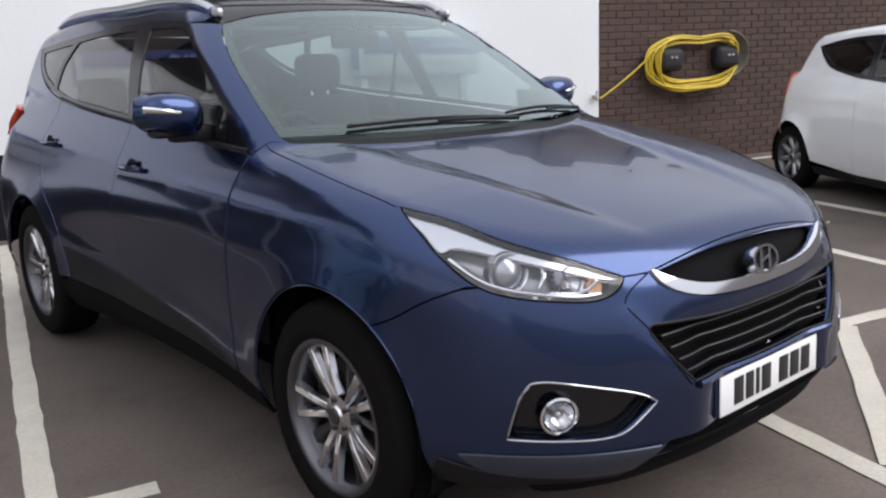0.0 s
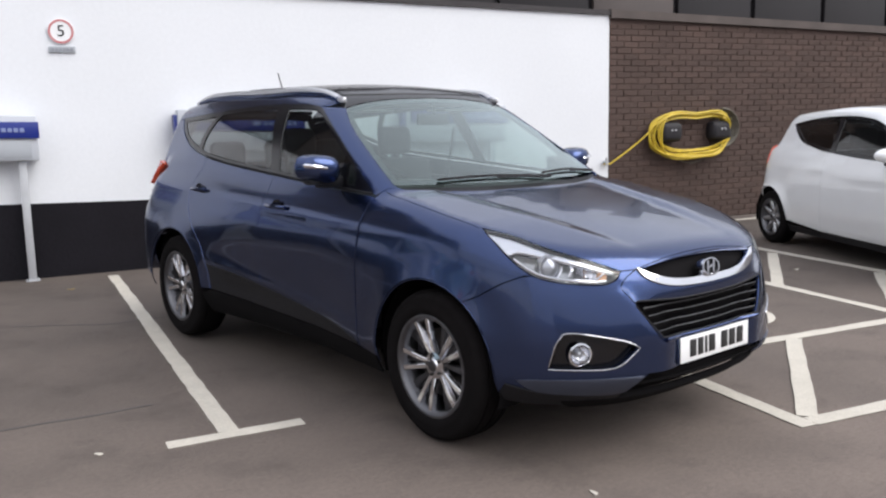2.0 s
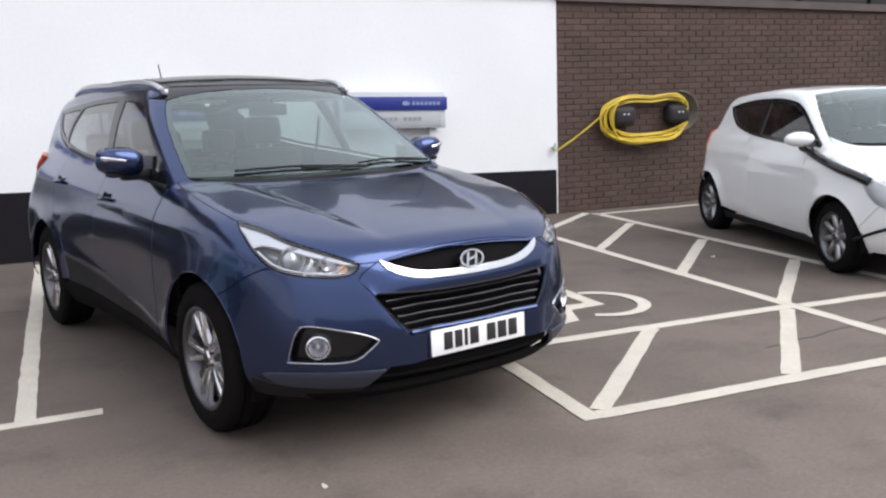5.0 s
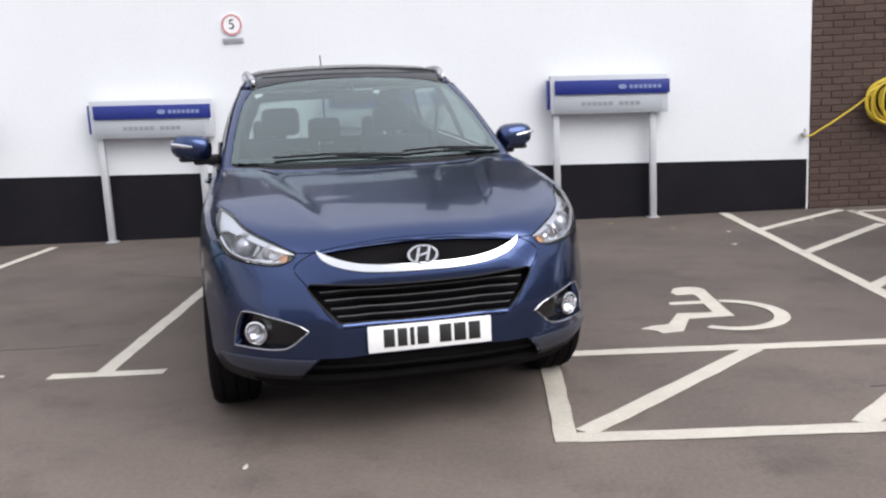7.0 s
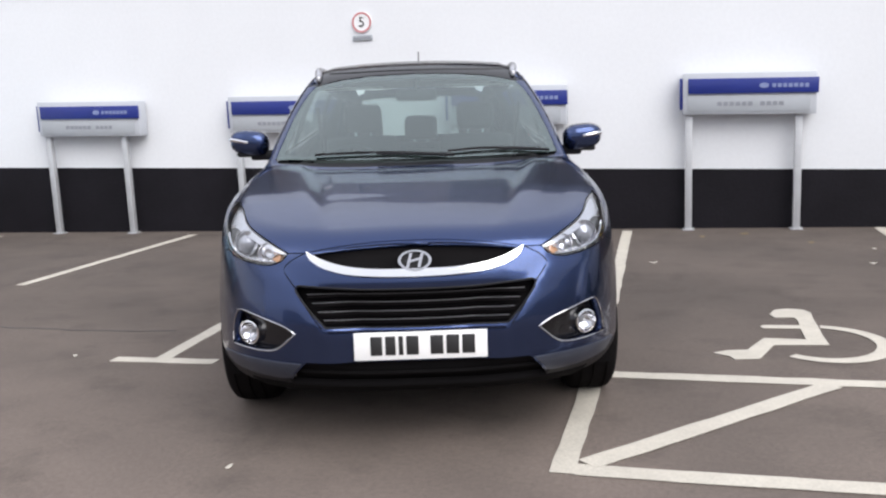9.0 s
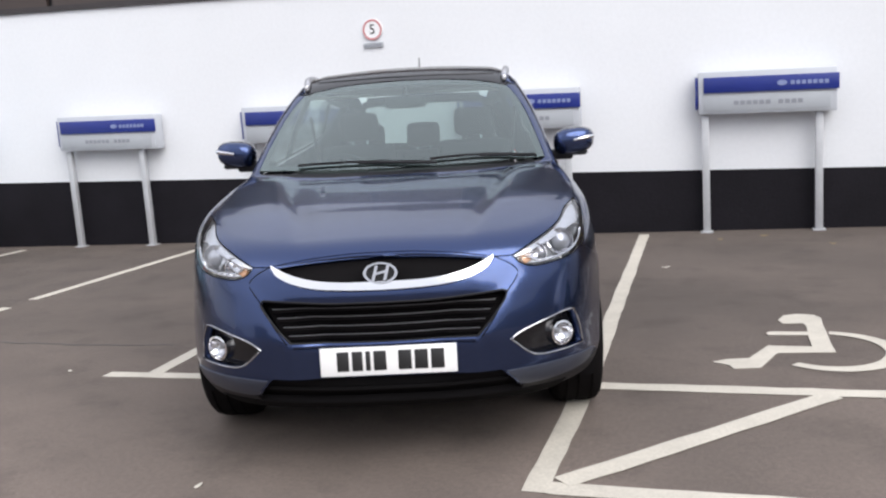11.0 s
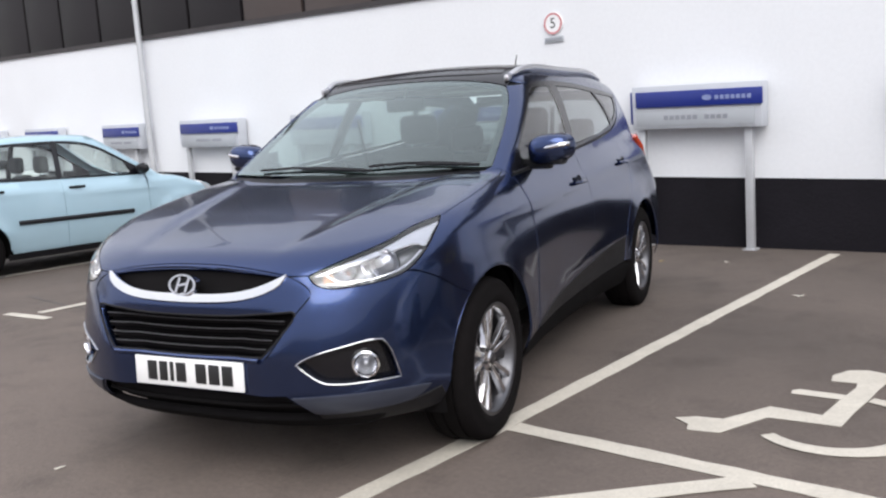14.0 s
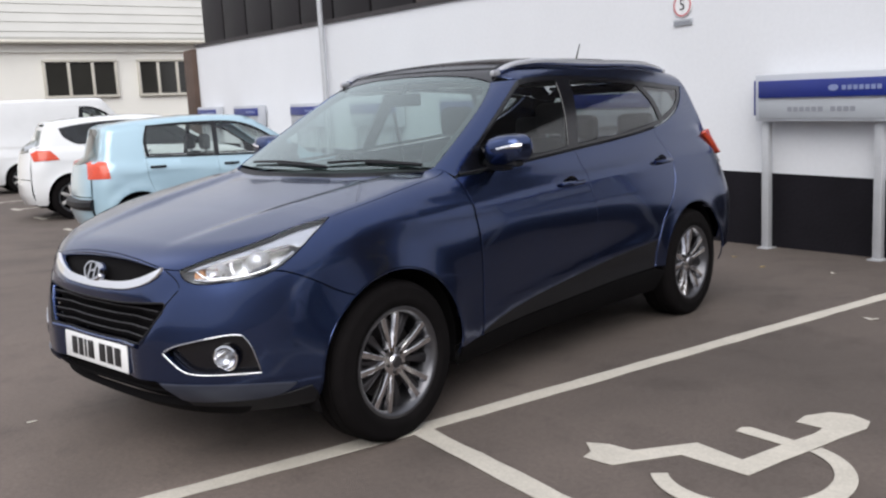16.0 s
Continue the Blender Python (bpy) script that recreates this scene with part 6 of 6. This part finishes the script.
# ---- the other parked cars ----
def hatch_form(L, W, H, wb, fo, R, cowl, screen_top, roof_peak, belt_end, back, nose_z=0.72):
    cy, cz = cowl
    return dict(
        length=L, power=3.0, nose_centre=0.9, tail_centre=L - 0.45, axles=(fo, fo + wb), hub=R, arch=R + 0.04, flare=0.02,
        nose=[(0.15, 0.14), (0.3, 0.02), (0.45, 0.0), (0.6, 0.02), (0.75, 0.09), (0.9, 0.2), (1.1, 0.4)],
        side=[(0.15, 0.9 * W), (0.3, 0.97 * W), (0.5, W), (0.7, 0.995 * W), (0.85, 0.975 * W), (0.95, 0.945 * W), (1.05, 0.90 * W), (1.3, 0.8 * W)],
        tail=[(0.15, L - 0.1), (0.4, L), (0.7, L - 0.02), (0.9, L - 0.06), (1.1, L - 0.12), (1.4, L - 0.26)],
        top=[(0.0, nose_z), (0.15, nose_z + 0.06), (0.5, nose_z + 0.14), (cy, cz), (1.5, cz + 0.02), (L - 0.5, belt_end + 0.02), (L, belt_end)],
        low_taper=[(0.0, 1.0), (L, 0.99)], crown=(0.12, 0.06), edge=0.06, cowl=cz,
        screen=(cy, (screen_top - cy) / (H - 0.05 - cz), 0.25), back=(back[0], back[1], 0.2),
        belt_w=[(cz - 0.15, 0.96 * W), (cz + 0.05, 0.90 * W), (H - 0.1, 0.72 * W), (H + 0.1, 0.60 * W)],
        taper=[(cy, 0.97), (2.0, 1.0), (L - 0.7, 0.97), (L, 0.92)],
        roof=[(cy, H - 0.2), (screen_top, H - 0.035), (roof_peak, H), (L - 0.8, H - 0.03), (L - 0.3, H - 0.09), (L, H - 0.18)], roof_crown=0.08,
        crease=[(fo + 0.3, 0.80, L - 0.4, 0.88, 0.008, 0.04)])


def hatchback(label, m, form, paint, top, rear, bot, panes, doors, lamp_tail, handles, glass="glass", moulding=None, R=0.29, rim=0.185, arch_gap=0.045,
              tail_split=0.6, front_trim=False, detail=1.0):
    car = thing("car", label, "car", m, "parked cars")
    B = Body(**form)
    L, W = form["length"], max(v for _, v in form["side"])
    fa, ra = form["axles"]
    hub, AR = form["hub"], R + arch_gap
    h = 0.06
    cy, cz = form["screen"][0], form["cowl"]
    x1 = 0.80 * W
    yb = bot[-1][0]
    hood_side = seg(B, "top", [(x1 * 0.80, 0.34), (x1 * 0.97, 0.55), (x1, 0.8), (x1 * 0.985, yb + 0.02)])
    nose_line = seg(B, "wrap", [(0, form["top"][0][1] - 0.02), (20, form["top"][0][1] - 0.03), (38, form["top"][0][1] - 0.02), (48, form["top"][0][1] + 0.04)])
    cowl = seg(B, "top", [(x1 * 0.985, yb + 0.02), (0.62 * W, cy + 0.10), (0.3 * W, cy + 0.03), (0, cy + 0.01)])
    panel("bonnet", car, paint, B, "top", both(loop_of(nose_line, hood_side, cowl)), h=h)
    bl = seg(B, "side", [(fa - 0.52, form["top"][0][1]), (fa - 0.45, 0.60), (fa - AR * 0.94, hub + AR * 0.34)])
    low = seg(B, "wrap", [(50, 0.22), (25, 0.20), (0, 0.20)])
    bump = panel("front_bumper", car, paint, B, "wrap", both(loop_of(nose_line[:-6], bl, seg(B, "side", arc((fa, hub), AR, 160, 195), False), low)), h=h)
    gr = both(loop_of(seg(B, "wrap", [(0, 0.50), (18, 0.50), (25, 0.46)]), seg(B, "wrap", [(25, 0.46), (24, 0.34), (0, 0.33)])))
    panel("grille", bump, M["plastic"], B, "wrap", gr, lift=0.004, gap=0, h=h, label="black grille")
    zf = form["top"][0][1]
    hl = loop_of(seg(B, "wrap", [(26, zf - 0.05), (38, zf - 0.03), (50, zf + 0.03), (58, zf + 0.10)]), seg(B, "wrap", [(58, zf + 0.10), (54, zf - 0.04), (46, zf - 0.15), (34, zf - 0.15), (26, zf - 0.05)]))
    cuts = sorted([fa + AR + 0.12] + doors)
    for s in (1, -1):
        mir = s < 0
        mx = np.array((s, 1, 1))
        panel("headlamp", car, M["lamp_dark"], B, "wrap", hl, lift=0.006, gap=0, mirror=mir, h=0.04, label="clear headlamp")
        belt = lambda y: float(np.interp(y, [p[0] for p in bot[::-1]], [p[1] for p in bot[::-1]])) - 0.006
        # wing
        c0 = cuts[0]
        wing = loop_of(hood_side, seg(B, "side", [(max(yb + 0.02, c0 - 0.02), belt(c0)), (c0, 0.7), (c0 - 0.01, 0.24)], False), seg(B, "side", arc((fa, hub), AR, -12, 160), False), bl[::-1])
        panel("front_wing", car, paint, B, "slope", wing, mirror=mir, h=h)
        names = ("front_door", "rear_door")
        made = []
        for k, (a, b) in enumerate(zip(cuts, cuts[1:])):
            lo_b = 0.24 if k == 0 or len(cuts) == 2 else 0.26
            pts = [(a, 0.24), (a, 0.7), (a, belt(a))]
            top_line = [(a, belt(a)), ((a + b) / 2, belt((a + b) / 2)), (b, belt(b))]
            down = [(b, belt(b)), (b, 0.7), (b, 0.24)] if b < ra - AR - 0.03 else [(b, belt(b)), (b, 0.8), (ra - AR * 0.6, hub + AR * 0.85), (ra - AR * 0.95, hub + AR * 0.4), (ra - AR - 0.03, 0.24)]
            made.append(panel(names[k], car, paint, B, "side", loop_of(seg(B, "side", pts, False), seg(B, "side", top_line), seg(B, "side", down, len(down) > 3), seg(B, "side", [down[-1], (a, 0.24)], False)), mirror=mir, h=h))
        b = cuts[-1]
        first = [(ra - AR - 0.03, 0.24), (ra - AR * 0.95, hub + AR * 0.4), (ra - AR * 0.6, hub + AR * 0.85), (b, 0.8), (b, belt(b))] if b > ra - AR - 0.03 else [(b, 0.24), (b, 0.7), (b, belt(b))]
        ys = b
        up = [(b, belt(b))] + [p for p in bot[::-1] if p[0] > b + 0.02] + rear[::-1][1:]
        q = loop_of(seg(B, "side", first), seg(B, "side", [(y, z - 0.004) for y, z in up]), seg(B, "side", [rear[0], (L - 0.36, top[-1][1] + 0.01), (L - 0.30, top[-1][1] - 0.06)]), seg(B, "side", [(L - 0.30, top[-1][1] - 0.06), (L - 0.22, 1.1), (L - 0.15, 0.9), (L - 0.12, 0.5), (L - 0.16, 0.22)]), seg(B, "side", [(L - 0.16, 0.22), (ra + AR + 0.02, 0.22)], False), seg(B, "side", arc((ra, hub), AR, -8, 180), False))
        panel("rear_quarter", car, paint, B, "side", q, mirror=mir, h=h)
        sl = loop_of(seg(B, "side", [(fa + AR - 0.02, 0.235), (ra - AR + 0.02, 0.235)], False), seg(B, "side", [(ra - AR + 0.02, 0.17), (fa + AR - 0.02, 0.17)], False))
        panel("sill", car, M["plastic"], B, "side", sl, mirror=mir, h=0.1)
        holes = [loop_of(*[seg(B, "side", [a, c], False) for a, c in zip(pp, pp[1:] + pp[:1])]) for pp in panes]
        fr = loop_of(seg(B, "side", top), seg(B, "side", rear), seg(B, "side", bot))
        panel("window_frame", car, M["gloss_black"], B, "side", fr, holes, mirror=mir, h=h, gap=0.001, label="black window frame")
        for pp in holes:
            panel("side_window", car, M[glass], B, "side", pp, lift=-0.005, gap=-0.004, flange=0, mirror=mir, h=0.1, label="side window")
        scr = seg(B, "front", [(0.82 * W, cz + 0.05), (0.72 * W, (cz + form["roof"][2][1]) / 2), (0.60 * W, form["roof"][1][1] - 0.035)])
        ti = max(i for i, p in enumerate(top) if p[0] <= form["roof"][1][0] + 0.32)
        ap = loop_of(scr, seg(B, "side", top[ti::-1]), cowl[:5])
        panel("front_pillar", car, paint, B, "slope", ap, mirror=mir, h=h, gap=0.001)
        edge = seg(B, "top", [(0.60 * W, form["roof"][1][0] + 0.02), (0.66 * W, form["roof"][2][0]), (0.62 * W, L - 0.75), (0.58 * W, L - 0.42)])
        rs = loop_of(edge, seg(B, "side", [(L - 0.36, top[-1][1] + 0.01), rear[0]]), seg(B, "side", top[:ti - 1 if ti > 0 else None:-1]))
        panel("roof_side", car, paint, B, "slope", rs, mirror=mir, h=h, gap=0.001)
        tl = loop_of(*[seg(B, "side", [a, c], False) for a, c in zip(lamp_tail, lamp_tail[1:] + lamp_tail[:1])])
        panel("tail_lamp", car, M["red_lamp"], B, "side", tl, lift=0.008, gap=0, mirror=mir, h=0.04, label="red tail lamp")
        for (y, z), d in zip(handles, made):
            c = B.on("side", [(y, z)])[0] * mx
            part("handle", tube([(c[0] + s * (0.006 + 0.018 * math.sin(math.pi * k / 8)), c[1] - 0.09 + 0.18 * k / 8, c[2]) for k in range(9)], 0.014, 8), M["plastic"], d, "black door handle")
        if moulding:
            ribbon("side_moulding", car, M["plastic"], B, seg(B, "side", moulding, False), 0.05, 0.002, mirror=mir, label="black side moulding")
        c = B.on("side", [(yb + 0.12, belt(yb + 0.12) + 0.05)])[0] * mx
        bm = bmesh.new()
        bmesh.ops.create_uvsphere(bm, u_segments=18, v_segments=10, radius=1.0, matrix=Matrix.Translation((c[0] + s * 0.13, c[1] - 0.01, c[2] + 0.02)) @ Matrix.Diagonal((0.125, 0.06, 0.062, 1)))
        part("door_mirror", bm, paint if front_trim else M["plastic"], car)
        if front_trim:
            ribbon("pillar_strip", car, M["gloss_black"], B, seg(B, "side", [(1.28, 0.955), (1.0, 0.905), (0.72, 0.845), (0.50, 0.79), (0.36, 0.745)]), 0.07, 0.005, mirror=mir, label="black strip from the pillar to the headlamp")
            ribbon("bumper_trim", bump, M["plastic"], B, seg(B, "wrap", [(60, 0.30), (46, 0.40), (34, 0.47), (26, 0.50)]), 0.025, 0.004, mirror=mir, label="black bumper trim")
        for yy in (fa, ra):
            lin = lathe([(AR + 0.01, 0.0), (AR + 0.005, -0.3), (0.02, -0.31)], 28)
            bmesh.ops.delete(lin, geom=[v for v in lin.verts if v.co.z < -0.1], context="VERTS")
            for v in lin.verts:
                v.co = Vector((s * (v.co.x + W - 0.05), v.co.y + yy, v.co.z + hub))
            part("wheel_liner", lin, M["under"], car)
            wheel(car, (s * (W - 0.115), yy, R), s, R=R, rim=rim, width=0.185, spokes=7 if not front_trim else 8, pair=False, paint=M["alloy_dull" if front_trim else "cover"], dark=M["alloy_dark"], turn=13)
    wl = both(loop_of(seg(B, "front", [(0, cz + 0.03), (0.5 * W, cz + 0.035), (0.82 * W, cz + 0.05)]), scr, seg(B, "front", [(0.60 * W, form["roof"][1][1] - 0.035), (0.3 * W, form["roof"][1][1] - 0.008), (0, form["roof"][1][1])])))
    panel("windscreen", car, M["screen_glass" if front_trim else glass], B, "front", wl, gap=0.003, flange=0, h=0.1, label="windscreen")
    panel("roof", car, paint, B, "top", both(loop_of(seg(B, "front", [(0, form["roof"][1][1] + 0.002), (0.3 * W, form["roof"][1][1] - 0.006), (0.60 * W, form["roof"][1][1] - 0.033)]), edge, seg(B, "top", [(0.58 * W, L - 0.42), (0, L - 0.36)]))), h=0.08, gap=0.001)
    zr = top[-1][1]
    rw = both(loop_of(seg(B, "rear", [(0, zr), (0.5 * W, zr - 0.02)]), seg(B, "rear", [(0.5 * W, zr - 0.02), (0.66 * W, 0.98)]), seg(B, "rear", [(0.66 * W, 0.98), (0, 0.95)])))
    panel("rear_window", car, M["glass_dark"], B, "rear", rw, gap=-0.003, flange=0, lift=0.0, h=0.1, label="dark rear window")
    tg = both(loop_of(seg(B, "rear", [(0, zr + 0.06), (0.54 * W, zr + 0.03)]), seg(B, "rear", [(0.54 * W, zr + 0.03), (0.74 * W, 0.98), (0.80 * W, tail_split)]), seg(B, "rear", [(0.80 * W, tail_split), (0, tail_split)], False)))
    panel("tailgate", car, paint, B, "rear", tg, [rw], h=0.08)
    rb = both(loop_of(seg(B, "rear", [(0, tail_split - 0.006), (0.80 * W, tail_split - 0.006)], False), seg(B, "rear", [(0.80 * W, tail_split - 0.006), (0.80 * W, 0.24), (0, 0.22)], False)))
    rbp = panel("rear_bumper", car, paint, B, "rear", rb, h=0.08)
    if moulding or front_trim:
        rub = seg(B, "rear", [(-0.84 * W, tail_split - 0.09), (0, tail_split - 0.09), (0.84 * W, tail_split - 0.09)])
        ribbon("rear_moulding", rbp, M["plastic"], B, rub, 0.13 if moulding else 0.07, 0.0, label="black bumper strip")
    part("floor_pan", box(-0.7 * W, 0.7 * W, 0.2, L - 0.2, 0.18, 0.32, 0.03), M["under"], car)
    part("dashboard", box(-0.82 * W, 0.82 * W, cy + 0.2, cy + 0.55, 0.6, cz - 0.02, 0.05), M["dash"], car)
    for x in (-0.42 * W, 0.42 * W):
        seat(car, x, fa + 1.05, 0.46, high=0.55, material=M["seat_grey"])
    seat(car, 0, ra - 0.55, 1.45 * W, tilt=20, high=0.5, rests=2, material=M["seat_grey"])
    return car


M["seat_grey"] = mat("grey_seat_cloth", (0.12, 0.12, 0.125), 0.85, vary=0.1, scale=20)

GETZ = hatch_form(3.825, 0.8325, 1.49, 2.455, 0.745, 0.30, (0.86, 0.95), 1.66, 2.3, 1.0, (3.66, -0.30))
hatchback("light blue metallic five-door hatchback parked nose to the wall", pose(-5.3, 7.07, 0, 0, 0, 176.5) @ Matrix.Diagonal((1.02, 1.01, 1.045, 1)), GETZ, M["sky_paint"],
          [(1.16, 0.990), (1.40, 1.135), (1.65, 1.290), (1.85, 1.365), (2.1, 1.395), (2.6, 1.395), (3.01, 1.375)],
          [(3.01, 1.375), (3.07, 1.20), (3.055, 1.012)], [(3.055, 1.012), (2.6, 0.995), (2.0, 0.98), (1.16, 0.96)],
          [[(1.36, 0.985), (1.43, 1.125), (1.68, 1.275), (1.88, 1.345), (2.10, 1.370), (2.16, 1.372), (2.19, 1.00)], [(2.25, 1.005), (2.22, 1.372), (2.6, 1.370), (2.99, 1.352), (3.04, 1.20), (3.03, 1.03)]],
          [2.22, 3.07], [(3.50, 0.80), (3.52, 0.98), (3.64, 1.0), (3.70, 0.98), (3.72, 0.80)], [(2.06, 0.885), (2.95, 0.90)], moulding=[(1.42, 0.55), (2.75, 0.56)])

POLO = hatch_form(4.035, 0.867, 1.474, 2.57, 0.80, 0.31, (0.95, 0.97), 1.75, 2.35, 1.05, (3.84, -0.42))
hatch_top = [(1.22, 1.000), (1.45, 1.140), (1.72, 1.290), (1.92, 1.355), (2.2, 1.380), (2.7, 1.378), (3.1, 1.350), (3.45, 1.300)]
hatch_rear = [(3.45, 1.300), (3.40, 1.18), (3.25, 1.08)]
hatch_bot = [(3.25, 1.08), (2.7, 1.03), (2.0, 1.0), (1.22, 0.975)]
hatch_panes = [[(1.42, 1.005), (1.48, 1.13), (1.75, 1.275), (1.95, 1.335), (2.2, 1.357), (2.38, 1.358), (2.34, 1.03)], [(2.42, 1.035), (2.46, 1.358), (2.7, 1.356), (3.08, 1.33), (3.36, 1.29), (3.33, 1.18), (3.22, 1.10), (2.7, 1.05)]]
white_hatch = hatchback("white five-door hatchback with large red tail lamps", pose(-10.0, 7.58, 0, 0, 0, 177.0), POLO, M["white_paint"], hatch_top, hatch_rear, hatch_bot, hatch_panes, [2.38, 3.12],
          [(3.50, 0.86), (3.62, 0.99), (3.80, 1.0), (3.88, 0.96), (3.86, 0.85)], [(2.24, 0.91), (3.0, 0.94)], glass="glass_black", R=0.31, rim=0.20)
white_hatch.scale = (1.067, 1.067, 1.15)

CITY = hatch_form(3.455, 0.8075, 1.46, 2.34, 0.70, 0.29, (0.80, 0.96), 1.55, 2.1, 1.06, (3.28, -0.40))
hatchback("white three-door city car with tinted glass by the brick wall", pose(6.805, 2.622, 0, 0, 0, -16.9) @ Matrix.Diagonal((1.06, 1.06, 1.015, 1)), CITY, M["white_paint"],
          [(1.02, 0.990), (1.25, 1.135), (1.50, 1.275), (1.70, 1.335), (2.0, 1.360), (2.4, 1.350), (2.7, 1.320), (2.95, 1.275)],
          [(2.95, 1.275), (2.84, 1.19), (2.66, 1.10)], [(2.66, 1.10), (2.3, 1.035), (1.8, 0.99), (1.02, 0.965)],
          [[(1.20, 0.995), (1.28, 1.120), (1.53, 1.258), (1.72, 1.315), (2.0, 1.338), (2.10, 1.337), (2.05, 1.03)], [(2.12, 1.035), (2.17, 1.336), (2.4, 1.328), (2.7, 1.298), (2.88, 1.262), (2.80, 1.20), (2.62, 1.115), (2.3, 1.06)]],
          [2.14], [(3.16, 0.86), (3.18, 1.00), (3.24, 1.04), (3.29, 1.00), (3.32, 0.84)], [], glass="glass_black", R=0.285, rim=0.19, front_trim=True)

VAN = hatch_form(4.9, 0.96, 2.25, 2.95, 0.95, 0.34, (0.95, 1.25), 1.75, 2.8, 1.35, (4.86, -0.12), nose_z=0.95)
hatchback("white van parked at the far end of the yard", pose(-19.2, 8.6, 0, 0, 0, 180) @ Matrix.Diagonal((1.05, 1.05, 1.06, 1)), VAN, M["white_paint"],
          [(1.25, 1.28), (1.5, 1.55), (1.8, 1.85), (2.1, 1.98), (2.4, 2.0)], [(2.4, 2.0), (2.45, 1.7), (2.42, 1.32)], [(2.42, 1.32), (2.0, 1.29), (1.25, 1.25)],
          [[(1.45, 1.30), (1.6, 1.58), (1.86, 1.82), (2.1, 1.94), (2.32, 1.95), (2.34, 1.35)]],
          [2.5], [(4.62, 0.9), (4.62, 1.4), (4.7, 1.4), (4.72, 0.9)], [(2.3, 1.1)], glass="glass", R=0.33, rim=0.21)

# ---- brick courses ----
def bricks():
    rnd = random.Random(11)
    me = bpy.data.meshes.new("brick")
    bm = box(-0.1045, 0.1045, -0.012, 0.03, -0.0315, 0.0315, 0.004, seg=1)
    bm.to_mesh(me)
    bm.free()
    me.materials.append(M["brick"])
    verts, faces, count = [], [], 0
    base_v = [v.co.copy() for v in me.vertices]
    base_f = [tuple(p.vertices) for p in me.polygons]
    for row in range(34):
        z = 0.04 + row * 0.075
        x = WX1 + 0.12 + (0.11 if row % 2 else 0.0)
        if row % 2 and z + 0.033 < wall_top(6.4) - 0.032:
            k = len(verts)
            verts += [(v.x * 0.46 + WX1 + 0.06, v.y + WY + 0.012, v.z + z) for v in base_v]
            faces += [tuple(i + k for i in f) for f in base_f]
        while x < 13.4:
            if z + 0.033 < wall_top(x) - 0.032:
                y = WY + 0.012 + rnd.uniform(-0.003, 0.003)
                if count < 300 and 0.9 < z < 2.2 and 6.3 < x < 10.2:
                    ob = new("brick", me)
                    ob.parent = brick_wall
                    ob.location = (x, y, z)
                    count += 1
                else:
                    k = len(verts)
                    verts += [(v.x + x, v.y + y, v.z + z) for v in base_v]
                    faces += [tuple(i + k for i in f) for f in base_f]
            x += 0.22
    rest = bpy.data.meshes.new("bricks")
    rest.from_pydata(verts, [], faces)
    rest.materials.append(M["brick"])
    ob = new("bricks", rest)
    ob.parent = brick_wall
    tagged(ob, "dark brown bricks", kind="stuff")


bricks()
